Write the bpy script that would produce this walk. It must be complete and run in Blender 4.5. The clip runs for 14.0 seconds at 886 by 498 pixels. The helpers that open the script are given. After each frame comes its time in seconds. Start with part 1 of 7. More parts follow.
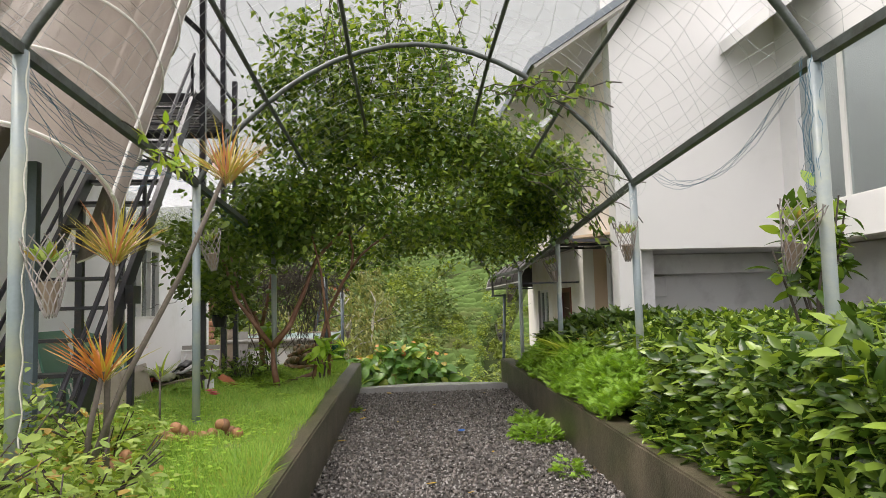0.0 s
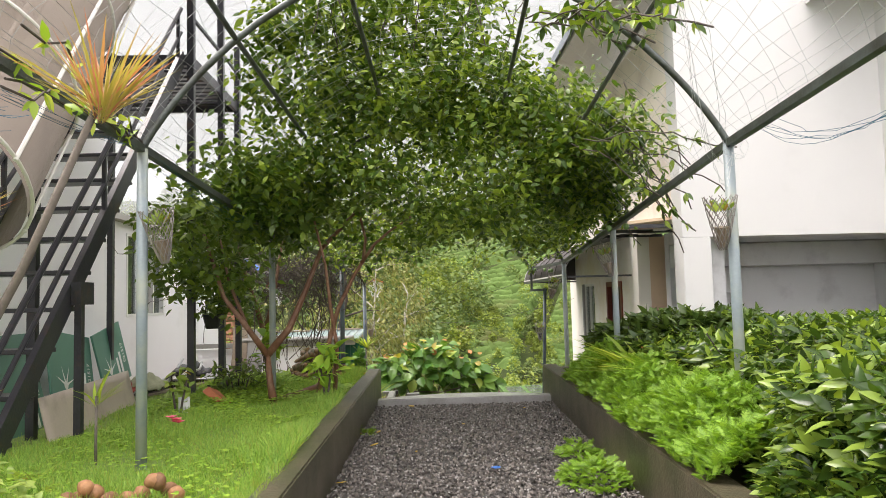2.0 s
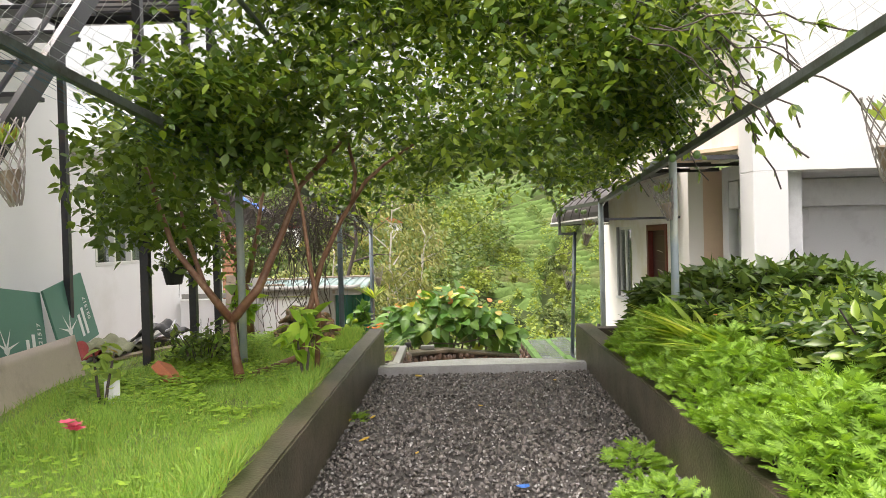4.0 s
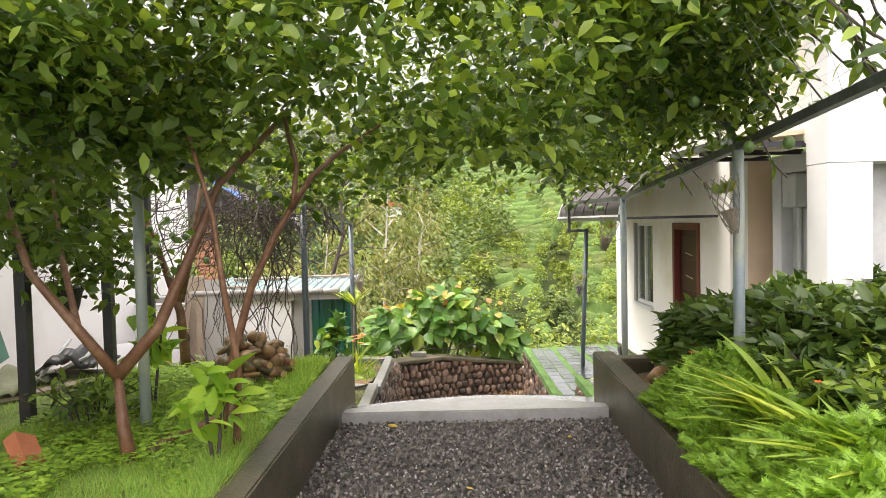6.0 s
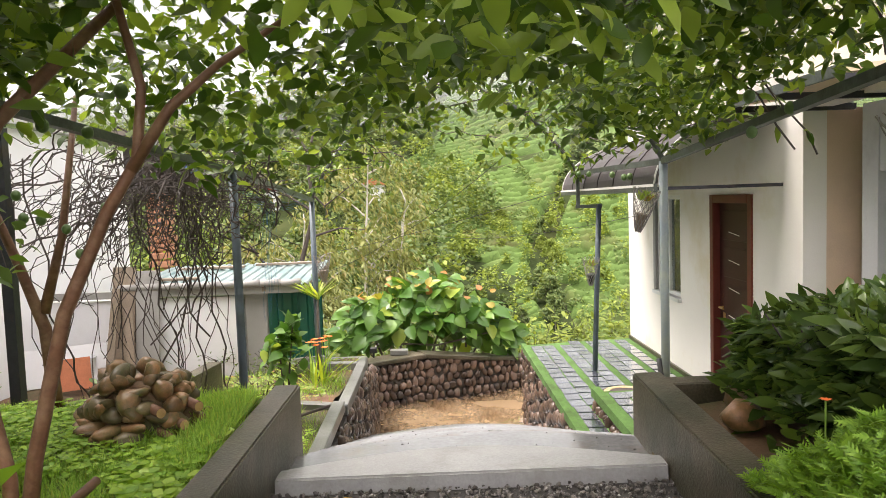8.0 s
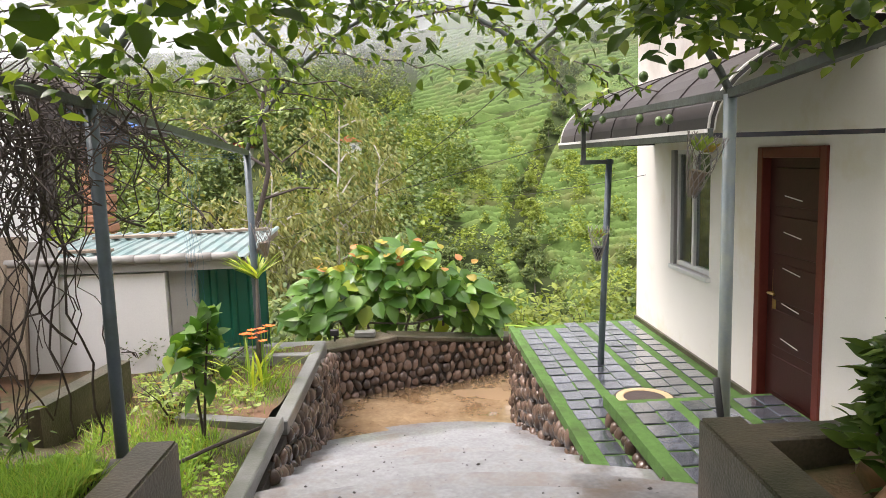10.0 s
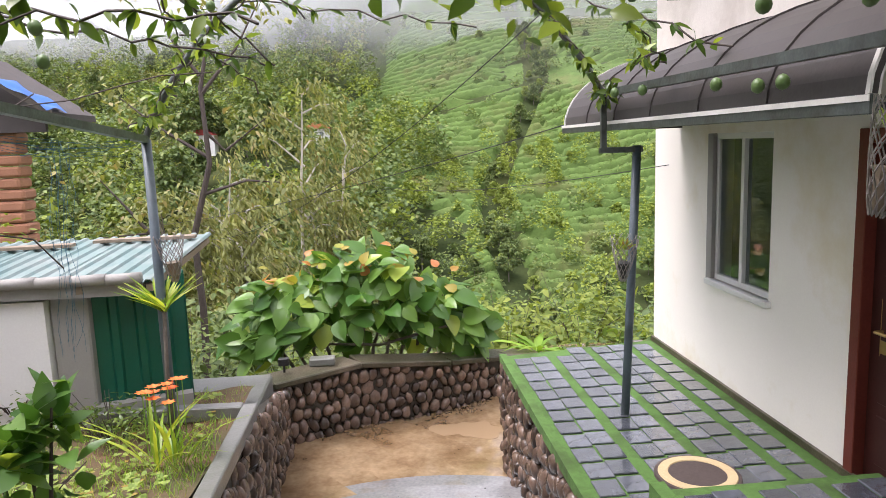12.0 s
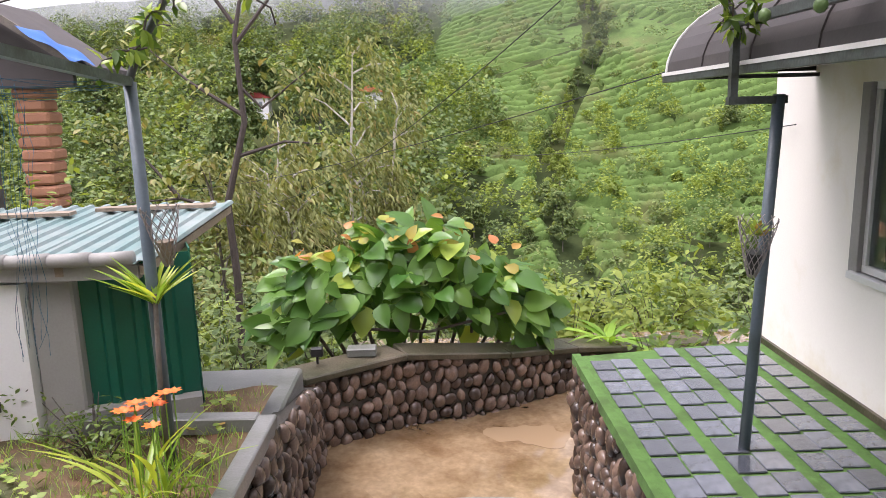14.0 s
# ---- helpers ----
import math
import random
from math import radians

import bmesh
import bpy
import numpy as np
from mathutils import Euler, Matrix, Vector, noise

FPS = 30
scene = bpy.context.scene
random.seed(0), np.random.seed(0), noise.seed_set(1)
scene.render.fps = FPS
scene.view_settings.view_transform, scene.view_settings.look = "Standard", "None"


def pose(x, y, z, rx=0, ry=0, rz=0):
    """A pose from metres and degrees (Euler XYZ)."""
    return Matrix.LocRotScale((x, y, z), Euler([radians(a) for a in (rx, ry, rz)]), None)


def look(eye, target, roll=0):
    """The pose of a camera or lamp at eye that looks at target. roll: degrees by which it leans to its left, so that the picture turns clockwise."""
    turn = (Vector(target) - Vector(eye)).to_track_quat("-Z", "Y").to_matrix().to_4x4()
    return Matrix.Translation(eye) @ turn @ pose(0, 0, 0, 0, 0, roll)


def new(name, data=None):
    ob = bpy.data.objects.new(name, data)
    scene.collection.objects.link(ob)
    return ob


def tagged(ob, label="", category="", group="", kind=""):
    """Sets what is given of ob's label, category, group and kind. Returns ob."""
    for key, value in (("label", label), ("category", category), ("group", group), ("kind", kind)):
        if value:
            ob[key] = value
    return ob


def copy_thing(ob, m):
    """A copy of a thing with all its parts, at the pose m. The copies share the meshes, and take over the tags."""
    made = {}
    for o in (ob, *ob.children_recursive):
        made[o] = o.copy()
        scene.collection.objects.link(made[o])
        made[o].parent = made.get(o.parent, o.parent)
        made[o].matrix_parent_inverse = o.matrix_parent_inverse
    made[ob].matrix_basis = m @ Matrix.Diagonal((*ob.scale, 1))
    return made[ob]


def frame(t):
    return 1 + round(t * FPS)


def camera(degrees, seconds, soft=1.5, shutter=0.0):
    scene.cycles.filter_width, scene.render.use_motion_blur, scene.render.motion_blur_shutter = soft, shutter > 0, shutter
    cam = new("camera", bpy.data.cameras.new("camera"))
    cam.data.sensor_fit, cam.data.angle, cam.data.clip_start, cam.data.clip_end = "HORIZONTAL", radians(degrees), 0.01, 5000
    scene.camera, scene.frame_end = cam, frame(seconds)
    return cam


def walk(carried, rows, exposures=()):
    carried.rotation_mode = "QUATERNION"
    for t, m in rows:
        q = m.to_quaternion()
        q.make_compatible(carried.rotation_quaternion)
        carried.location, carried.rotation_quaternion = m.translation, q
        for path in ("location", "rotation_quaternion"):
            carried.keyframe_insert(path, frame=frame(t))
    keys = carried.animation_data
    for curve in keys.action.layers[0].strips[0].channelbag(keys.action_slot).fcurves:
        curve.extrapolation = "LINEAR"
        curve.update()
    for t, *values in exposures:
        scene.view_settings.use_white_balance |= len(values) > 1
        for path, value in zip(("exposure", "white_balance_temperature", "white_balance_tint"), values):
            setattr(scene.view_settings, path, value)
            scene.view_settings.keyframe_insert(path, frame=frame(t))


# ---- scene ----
cam = camera(64.3, 14.0, soft=0.85)
METRES, EYE, TILT, LEAN, TURN = 12.0, 1.29, 0.0, 0.0, -4.7
ROWS = [
    (0.0, 0.0, 0.0, 0.0, 0.12, 4.65, 1.53),
    (0.5, -0.0025, 0.0323, 0.0029, 2.82, 4.39, 1.76),
    (1.0, 0.0035, 0.0656, 0.0044, 7.14, 4.83, 1.94),
    (1.5, 0.0071, 0.0977, 0.0066, 5.92, 5.51, 1.3),
    (2.0, 0.0046, 0.1335, 0.007, 3.03, 4.03, 1.48),
    (2.5, 0.0078, 0.1702, 0.0039, 3.19, 1.61, 1.65),
    (3.0, 0.007, 0.2044, 0.0053, 5.25, -0.38, 1.4),
    (5.5, 0.0055, 0.3777, 0.0305, 3.66, -1.22, 1.77),
    (6.0, 0.0058, 0.4152, 0.0328, 4.8, -2.18, 1.34),
    (6.5, 0.0001, 0.4537, 0.0322, 2.88, 1.23, 1.29),
    (7.0, -0.0002, 0.4967, 0.0281, 3.26, -2.13, 1.75),
    (7.5, -0.003, 0.5388, 0.0284, 4.0, -3.71, 1.41),
    (8.0, -0.0047, 0.5791, 0.0296, 3.57, -3.98, 1.96),
    (8.5, -0.0016, 0.6178, 0.0289, 3.62, -4.4, 1.79),
    (9.0, -0.0045, 0.655, 0.0275, 2.59, -5.5, 1.65),
    (11.5, -0.0134, 0.8488, 0.0243, 1.08, -8.5, 1.78),
    (12.0, -0.0153, 0.8866, 0.0259, -0.56, -8.56, 2.0),
    (12.5, -0.0131, 0.9206, 0.0273, 2.13, -8.86, 1.56),
    (13.0, -0.0159, 0.9482, 0.0229, 3.59, -8.79, 1.27),
    (13.5, -0.0215, 0.973, 0.0203, 3.37, -9.33, 1.56),
    (14.0, -0.0232, 0.9929, 0.0172, 3.72, -11.17, 1.63),
]
EXPOSURES = [(0.0, 1.2, 6800, 15), (1.2, 1.52, 6800, 16), (3.0, 1.8, 6850, 16), (6.0, 2.2, 6900, 17), (9.0, 1.95, 6800, 18), (11.5, 1.68, 6400, 21), (14.0, 1.62, 6300, 24)]
walk(cam, [(t, pose(0, 0, EYE, TILT, LEAN, TURN) @ pose(METRES * x, METRES * y, METRES * z, 90 + pitch, roll, yaw)) for t, x, y, z, yaw, pitch, roll in ROWS], EXPOSURES)

# ---- world and light: a bright overcast sky ----
world = bpy.data.worlds.new("overcast")
scene.world = world
world.use_nodes = True
wn, wl = world.node_tree.nodes, world.node_tree.links
sky = wn.new("ShaderNodeTexSky")
sky.sky_type, sky.sun_disc = "NISHITA", False
sky.sun_elevation, sky.sun_rotation = radians(58), radians(200)
sky.air_density, sky.dust_density, sky.ozone_density = 1.0, 4.0, 1.0
grey = wn.new("ShaderNodeHueSaturation")
grey.inputs["Saturation"].default_value = 0.18
wl.new(sky.outputs[0], grey.inputs["Color"])
cloud = wn.new("ShaderNodeMix")
cloud.data_type = "RGBA"
cloud.inputs[0].default_value, cloud.inputs[7].default_value = 0.6, (5.2, 5.3, 5.4, 1)
wl.new(grey.outputs[0], cloud.inputs[6])
wl.new(cloud.outputs[2], wn["Background"].inputs["Color"])
wn["Background"].inputs["Strength"].default_value = 0.145
sun = new("sun", bpy.data.lights.new("sun", "SUN"))
sun.data.energy, sun.data.angle, sun.data.color = 1.5, radians(30), (1.0, 0.97, 0.92)
sun.matrix_world = look((0, 0, 0), (0.42, -0.16, -0.89))


# ---- materials ----
def material(name, colour, rough=0.7, metal=0.0, vary=0.15, scale=6.0, bump=0.2, fine=60.0, stain=None, stain_at=0.6,
             stain_scale=1.2, coat=0.0, island=0.0, obj=0.0, spec=0.5, band=None):
    """Procedural surface: colour varied at two scales, a stain colour in patches, fine relief."""
    m = bpy.data.materials.new(name)
    m.use_nodes = True
    n, l = m.node_tree.nodes, m.node_tree.links
    b = n["Principled BSDF"]
    b.inputs["Roughness"].default_value, b.inputs["Metallic"].default_value = rough, metal
    b.inputs["Specular IOR Level"].default_value = spec
    b.inputs["Coat Weight"].default_value, b.inputs["Coat Roughness"].default_value = coat, 0.08
    tc = n.new("ShaderNodeTexCoord")
    big, small = n.new("ShaderNodeTexNoise"), n.new("ShaderNodeTexNoise")
    for t, s in ((big, scale), (small, fine)):
        t.inputs["Scale"].default_value, t.inputs["Detail"].default_value = s, 6
        l.new(tc.outputs["Object"], t.inputs["Vector"])
    ramp = n.new("ShaderNodeMapRange")
    ramp.inputs[1].default_value, ramp.inputs[2].default_value = 0.25, 0.75
    ramp.inputs[3].default_value, ramp.inputs[4].default_value = 1 - vary, 1 + vary
    add = n.new("ShaderNodeMath")
    add.operation = "ADD"
    mul = n.new("ShaderNodeMath")
    mul.operation, mul.inputs[1].default_value = "MULTIPLY", 0.5
    l.new(big.outputs["Fac"], add.inputs[0])
    l.new(small.outputs["Fac"], add.inputs[1])
    l.new(add.outputs[0], mul.inputs[0])
    l.new(mul.outputs[0], ramp.inputs[0])
    last = n.new("ShaderNodeVectorMath")
    last.operation = "SCALE"
    last.inputs[0].default_value = colour
    l.new(ramp.outputs[0], last.inputs["Scale"])
    out = last.outputs[0]
    if stain:
        st = n.new("ShaderNodeTexNoise")
        st.inputs["Scale"].default_value, st.inputs["Detail"].default_value = stain_scale, 8
        st.inputs["Roughness"].default_value = 0.65
        l.new(tc.outputs["Object"], st.inputs["Vector"])
        f = n.new("ShaderNodeMapRange")
        f.inputs[1].default_value, f.inputs[2].default_value = stain_at - 0.1, stain_at + 0.14
        l.new(st.outputs["Fac"], f.inputs[0])
        mx = n.new("ShaderNodeMix")
        mx.data_type = "RGBA"
        mx.inputs[7].default_value = (*stain, 1)
        l.new(f.outputs[0], mx.inputs[0])
        l.new(out, mx.inputs[6])
        out = mx.outputs[2]
    if island or obj:
        src = n.new("ShaderNodeNewGeometry").outputs["Random Per Island"] if island else n.new("ShaderNodeObjectInfo").outputs["Random"]
        r = n.new("ShaderNodeMapRange")
        r.inputs[3].default_value, r.inputs[4].default_value = 1 - (island or obj), 1 + (island or obj)
        l.new(src, r.inputs[0])
        sc = n.new("ShaderNodeVectorMath")
        sc.operation = "SCALE"
        l.new(out, sc.inputs[0])
        l.new(r.outputs[0], sc.inputs["Scale"])
        out = sc.outputs[0]
    l.new(out, b.inputs["Base Color"])
    if bump:
        bp = n.new("ShaderNodeBump")
        bp.inputs["Strength"].default_value, bp.inputs["Distance"].default_value = bump, 0.01
        l.new(add.outputs[0], bp.inputs["Height"])
        l.new(bp.outputs[0], b.inputs["Normal"])
    return m


def leaf_material(name, dark, light, odd=None, odd_share=0.06, rough=0.38, through_light=0.35):
    """Leaf: colour by island from dark to light, a few odd ones, light through it."""
    m = bpy.data.materials.new(name)
    m.use_nodes = True
    n, l = m.node_tree.nodes, m.node_tree.links
    b = n["Principled BSDF"]
    b.inputs["Roughness"].default_value, b.inputs["Specular IOR Level"].default_value = rough, 0.5
    geo = n.new("ShaderNodeNewGeometry")
    ramp = n.new("ShaderNodeValToRGB")
    e = ramp.color_ramp.elements
    e[0].color, e[1].color = (*dark, 1), (*light, 1)
    e[1].position = 0.9
    mid = e.new(0.5)
    mid.color = (*[0.6 * a + 0.4 * c for a, c in zip(dark, light)], 1)
    if odd:
        k = e.new(1 - odd_share)
        k.color = (*odd, 1)
        e[len(e) - 1].color = (*odd, 1)
    l.new(geo.outputs["Random Per Island"], ramp.inputs[0])
    l.new(ramp.outputs[0], b.inputs["Base Color"])
    tr = n.new("ShaderNodeBsdfTranslucent")
    mixc = n.new("ShaderNodeMix")
    mixc.data_type, mixc.blend_type = "RGBA", "MULTIPLY"
    mixc.inputs[0].default_value, mixc.inputs[7].default_value = 1.0, (1.25, 1.2, 0.55, 1)
    l.new(ramp.outputs[0], mixc.inputs[6])
    l.new(mixc.outputs[2], tr.inputs["Color"])
    mix = n.new("ShaderNodeMixShader")
    mix.inputs[0].default_value = through_light
    l.new(b.outputs[0], mix.inputs[1])
    l.new(tr.outputs[0], mix.inputs[2])
    l.new(mix.outputs[0], n["Material Output"].inputs["Surface"])
    return m


M_GRAVEL = material("gravel", (0.112, 0.099, 0.089), 0.36, vary=0.3, scale=30, island=0.75, bump=0.1, fine=200)
M_GRAVEL_BED = material("gravel bed", (0.055, 0.050, 0.046), 0.6, vary=0.4, scale=12)
M_DARK_CONCRETE = material("wet mossy concrete", (0.100, 0.082, 0.056), 0.40, vary=0.7, scale=3.5, stain=(0.034, 0.036, 0.016), stain_at=0.5, stain_scale=2.0, bump=0.5)
M_COPING = material("wet grey coping", (0.20, 0.20, 0.19), 0.3, vary=0.2, scale=5, stain=(0.09, 0.1, 0.07), stain_at=0.58, bump=0.2)
M_SLAB = material("worn pale concrete", (0.39, 0.385, 0.38), 0.2, vary=0.18, scale=4, stain=(0.30, 0.29, 0.27), stain_at=0.6, stain_scale=3, bump=0.25)
M_CHIP = material("pale stone chip", (0.30, 0.29, 0.275), 0.4, vary=0.3, scale=20, island=0.3)
M_RAMP = material("wet muddy cement", (0.23, 0.23, 0.232), 0.06, coat=1.0, vary=0.35, scale=3.5, stain=(0.19, 0.14, 0.095), stain_at=0.62, stain_scale=1.6, bump=0.10, fine=30)
M_MUD = material("brown puddled mud", (0.34, 0.24, 0.142), 0.04, coat=1.0, vary=0.35, scale=2.0, stain=(0.15, 0.088, 0.040), stain_at=0.50, stain_scale=1.3, bump=0.03, fine=20)
M_SOIL = material("red soil", (0.16, 0.085, 0.045), 0.85, vary=0.4, scale=8, stain=(0.06, 0.07, 0.025), stain_at=0.52, bump=0.6)
M_TURF_SOIL = material("lawn ground", (0.19, 0.27, 0.06), 0.9, vary=0.4, scale=10, stain=(0.07, 0.05, 0.025), stain_at=0.62, bump=0.5)
M_WHITE = material("white painted plaster", (0.72, 0.716, 0.71), 0.75, vary=0.035, scale=1.5, stain=(0.66, 0.66, 0.65), stain_at=0.68, bump=0.12, fine=90)
# brighter take on M_WHITE: light missing on the outbuilding is put into the colour
M_WHITE_LIFTED = material("lightened white plaster", (0.84, 0.835, 0.83), 0.8, vary=0.05, scale=1.2, stain=(0.74, 0.73, 0.70), stain_at=0.64, stain_scale=0.9, bump=0.2, fine=60)
M_CREAM = material("cream painted plaster", (0.89, 0.855, 0.785), 0.7, vary=0.04, scale=1.5, stain=(0.74, 0.66, 0.47), stain_at=0.62, stain_scale=0.9, bump=0.12, fine=90)
M_PEACH = material("peach painted plaster", (0.74, 0.56, 0.40), 0.75, vary=0.06, scale=2, stain=(0.62, 0.46, 0.34), stain_at=0.6, bump=0.15, fine=80)
M_BLOCK = material("pinkish block wall", (0.85, 0.785, 0.715), 0.8, vary=0.07, scale=2, stain=(0.64, 0.57, 0.50), stain_at=0.6, bump=0.25, obj=0.06)
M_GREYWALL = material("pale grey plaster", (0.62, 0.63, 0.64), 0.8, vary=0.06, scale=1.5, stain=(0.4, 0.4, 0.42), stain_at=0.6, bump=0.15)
M_SLATE = material("slate grey fascia", (0.20, 0.23, 0.26), 0.6, vary=0.1)
M_SOFFIT = material("soffit board", (0.50, 0.48, 0.45), 0.8, vary=0.08, scale=3)
M_STEEL = material("dark painted steel", (0.035, 0.035, 0.042), 0.35, metal=0.2, vary=0.3, scale=9, stain=(0.09, 0.055, 0.035), stain_at=0.66, stain_scale=5, bump=0.1)
M_GALV = material("weathered steel angle", (0.10, 0.115, 0.11), 0.4, metal=0.4, vary=0.3, scale=10, stain=(0.05, 0.05, 0.04), stain_at=0.55, stain_scale=6, bump=0.15)
M_POST = material("blue-grey painted pipe", (0.23, 0.28, 0.30), 0.42, vary=0.12, scale=6, stain=(0.34, 0.36, 0.28), stain_at=0.52, stain_scale=2.5, bump=0.06)
M_PERG_DARK = material("dark painted pipe", (0.10, 0.13, 0.155), 0.4, vary=0.15, scale=8, stain=(0.05, 0.07, 0.06), stain_at=0.6)
M_TAN = material("tan roofing sheet", (0.30, 0.255, 0.215), 0.42, vary=0.06, scale=1.5, stain=(0.25, 0.21, 0.18), stain_at=0.6, bump=0.04)
M_TRIM = material("pale metal trim", (0.72, 0.70, 0.66), 0.4, vary=0.06)
M_AWNING = material("dark ribbed awning sheet", (0.064, 0.056, 0.054), 0.45, vary=0.2, scale=5, stain=(0.07, 0.065, 0.062), stain_at=0.6, stain_scale=3, bump=0.05, spec=0.22)
M_DOOR = material("dark red-brown wooden door", (0.05, 0.014, 0.011), 0.45, vary=0.25, scale=7, bump=0.1, spec=0.3)
M_DOOR_FRAME = material("red-brown door frame", (0.15, 0.034, 0.024), 0.4, vary=0.2, scale=7, bump=0.1, spec=0.3)
M_BRASS = material("brass handle", (0.55, 0.38, 0.14), 0.3, metal=0.9, vary=0.1)
M_FRAME = material("white window frame", (0.75, 0.75, 0.72), 0.4, vary=0.04)
M_JAMB = material("grey window reveal", (0.32, 0.31, 0.29), 0.7, vary=0.1)
M_TIMBER = material("weathered timber", (0.30, 0.24, 0.18), 0.7, vary=0.3, scale=5, stain=(0.18, 0.13, 0.09), stain_at=0.55, bump=0.3)
M_BARK = material("peeling red-brown bark", (0.165, 0.075, 0.040), 0.5, vary=0.35, scale=9, stain=(0.30, 0.18, 0.11), stain_at=0.58, stain_scale=7, bump=0.4)
M_BARK_GREY = material("grey bark", (0.13, 0.11, 0.09), 0.8, vary=0.35, scale=12, bump=0.4)
M_TWIG = material("dry vine twigs", (0.065, 0.05, 0.042), 0.8, vary=0.3, scale=14, bump=0.2)
M_PAVER = material("wet black paver", (0.084, 0.091, 0.110), 0.15, vary=0.35, scale=9, bump=0.28, fine=22, obj=0.4, coat=1.0)
M_TURF = material("green artificial turf", (0.088, 0.19, 0.040), 0.9, vary=0.35, scale=20, stain=(0.05, 0.09, 0.02), stain_at=0.58, stain_scale=3, bump=0.8, fine=160)
M_STONE = material("wet river stone", (0.125, 0.082, 0.060), 0.22, vary=0.4, scale=7, stain=(0.055, 0.048, 0.044), stain_at=0.53, stain_scale=5, bump=0.25, obj=0.65)
M_MORTAR = material("dark mortar", (0.045, 0.038, 0.030), 0.7, vary=0.35, scale=8, bump=0.5)
M_GREEN_SHEET = material("green painted sheet metal", (0.008, 0.11, 0.07), 0.35, vary=0.15, scale=3, stain=(0.02, 0.09, 0.06), stain_at=0.62, bump=0.05)
M_ROOF_SHEET = material("faded teal roof sheet", (0.16, 0.25, 0.245), 0.34, vary=0.12, scale=2, stain=(0.27, 0.31, 0.30), stain_at=0.52, stain_scale=2.5, bump=0.06)
M_BOARD = material("green signboard", (0.085, 0.22, 0.165), 0.45, vary=0.08, scale=3, stain=(0.08, 0.14, 0.11), stain_at=0.65)
M_SHEET = material("dusty beige plastic sheet", (0.60, 0.51, 0.43), 0.55, vary=0.1, scale=3, stain=(0.3, 0.23, 0.17), stain_at=0.6)
M_WHITE_PAINT = material("white lettering", (0.75, 0.78, 0.75), 0.6, vary=0.05)
M_TERRA = material("orange terracotta", (0.50, 0.17, 0.08), 0.75, vary=0.2, scale=10, bump=0.3)
M_COCO = material("brown coconut shells", (0.30, 0.15, 0.07), 0.65, vary=0.3, scale=9, bump=0.3, obj=0.4)
M_BLACKPOT = material("black plastic pot", (0.02, 0.02, 0.02), 0.45, vary=0.2)
M_PLASTIC = material("white plastic bucket", (0.72, 0.72, 0.70), 0.4, vary=0.05)
M_BLUE = material("blue plastic", (0.03, 0.13, 0.42), 0.5, vary=0.1)
M_RED = material("faded red cloth", (0.30, 0.045, 0.04), 0.8, vary=0.3, scale=12)
M_STRIPE = material("striped grey-green cloth", (0.28, 0.29, 0.19), 0.9, vary=0.3, scale=14)
M_ROPE = material("white rope", (0.62, 0.60, 0.54), 0.8, vary=0.15, scale=40)
M_NET = material("thin nylon net", (0.40, 0.42, 0.42), 0.6, vary=0.1)
M_NET_BLUE = material("blue nylon net", (0.015, 0.10, 0.17), 0.6, vary=0.2)
M_WIRE = material("chicken wire", (0.28, 0.25, 0.24), 0.5, metal=0.3, vary=0.2)
M_CABLE = material("black cable", (0.02, 0.02, 0.02), 0.6, vary=0.1)
M_MAT = material("dark rubber mat", (0.07, 0.05, 0.045), 0.7, vary=0.2, scale=30)
M_MAT_RING = material("straw coloured ring", (0.55, 0.42, 0.24), 0.8, vary=0.15, scale=30)
M_FRUIT = material("green passion fruit", (0.10, 0.17, 0.05), 0.4, vary=0.15)
M_ORANGE = material("orange petals", (0.75, 0.16, 0.02), 0.6, vary=0.15, island=0.2)
M_PINK = material("pink petals", (0.75, 0.13, 0.2), 0.6, vary=0.15)
M_YELLOW_LEAF = material("fallen yellow leaf", (0.55, 0.36, 0.04), 0.5, vary=0.2)
M_BRICKWALL = material("weathered red roof brick", (0.36, 0.17, 0.10), 0.8, vary=0.3, scale=3)
M_NB_ROOF = material("dark weathered tiles", (0.07, 0.06, 0.058), 0.8, vary=0.3, scale=3)
M_PALE_BARK = material("pale silver bark", (0.40, 0.37, 0.32), 0.8, vary=0.3, scale=8, bump=0.3)

L_CANOPY = leaf_material("canopy leaves", (0.044, 0.098, 0.013), (0.165, 0.27, 0.04), odd=(0.28, 0.38, 0.06), odd_share=0.12, rough=0.3, through_light=0.42)
L_GUAVA = leaf_material("guava leaves", (0.075, 0.14, 0.026), (0.18, 0.26, 0.05), odd=(0.24, 0.34, 0.06), odd_share=0.1, through_light=0.45)
L_TEA = leaf_material("tea leaves", (0.032, 0.075, 0.012), (0.115, 0.20, 0.03), odd=(0.27, 0.39, 0.06), odd_share=0.12, rough=0.25)
L_FERN = leaf_material("feathery marigold leaves", (0.15, 0.29, 0.03), (0.30, 0.49, 0.06), rough=0.5)
L_GRASS = leaf_material("grass blades", (0.19, 0.36, 0.06), (0.45, 0.64, 0.15), odd=(0.45, 0.47, 0.12), odd_share=0.1, rough=0.45, through_light=0.4)
L_CLOVER = leaf_material("clover leaves", (0.20, 0.38, 0.035), (0.44, 0.62, 0.08), rough=0.45, through_light=0.4)
L_BROAD = leaf_material("broad mulberry leaves", (0.055, 0.15, 0.028), (0.20, 0.36, 0.07), odd=(0.36, 0.46, 0.08), odd_share=0.08, rough=0.3)
L_YOUNG = leaf_material("young coppery leaves", (0.32, 0.34, 0.05), (0.55, 0.20, 0.07), rough=0.4)
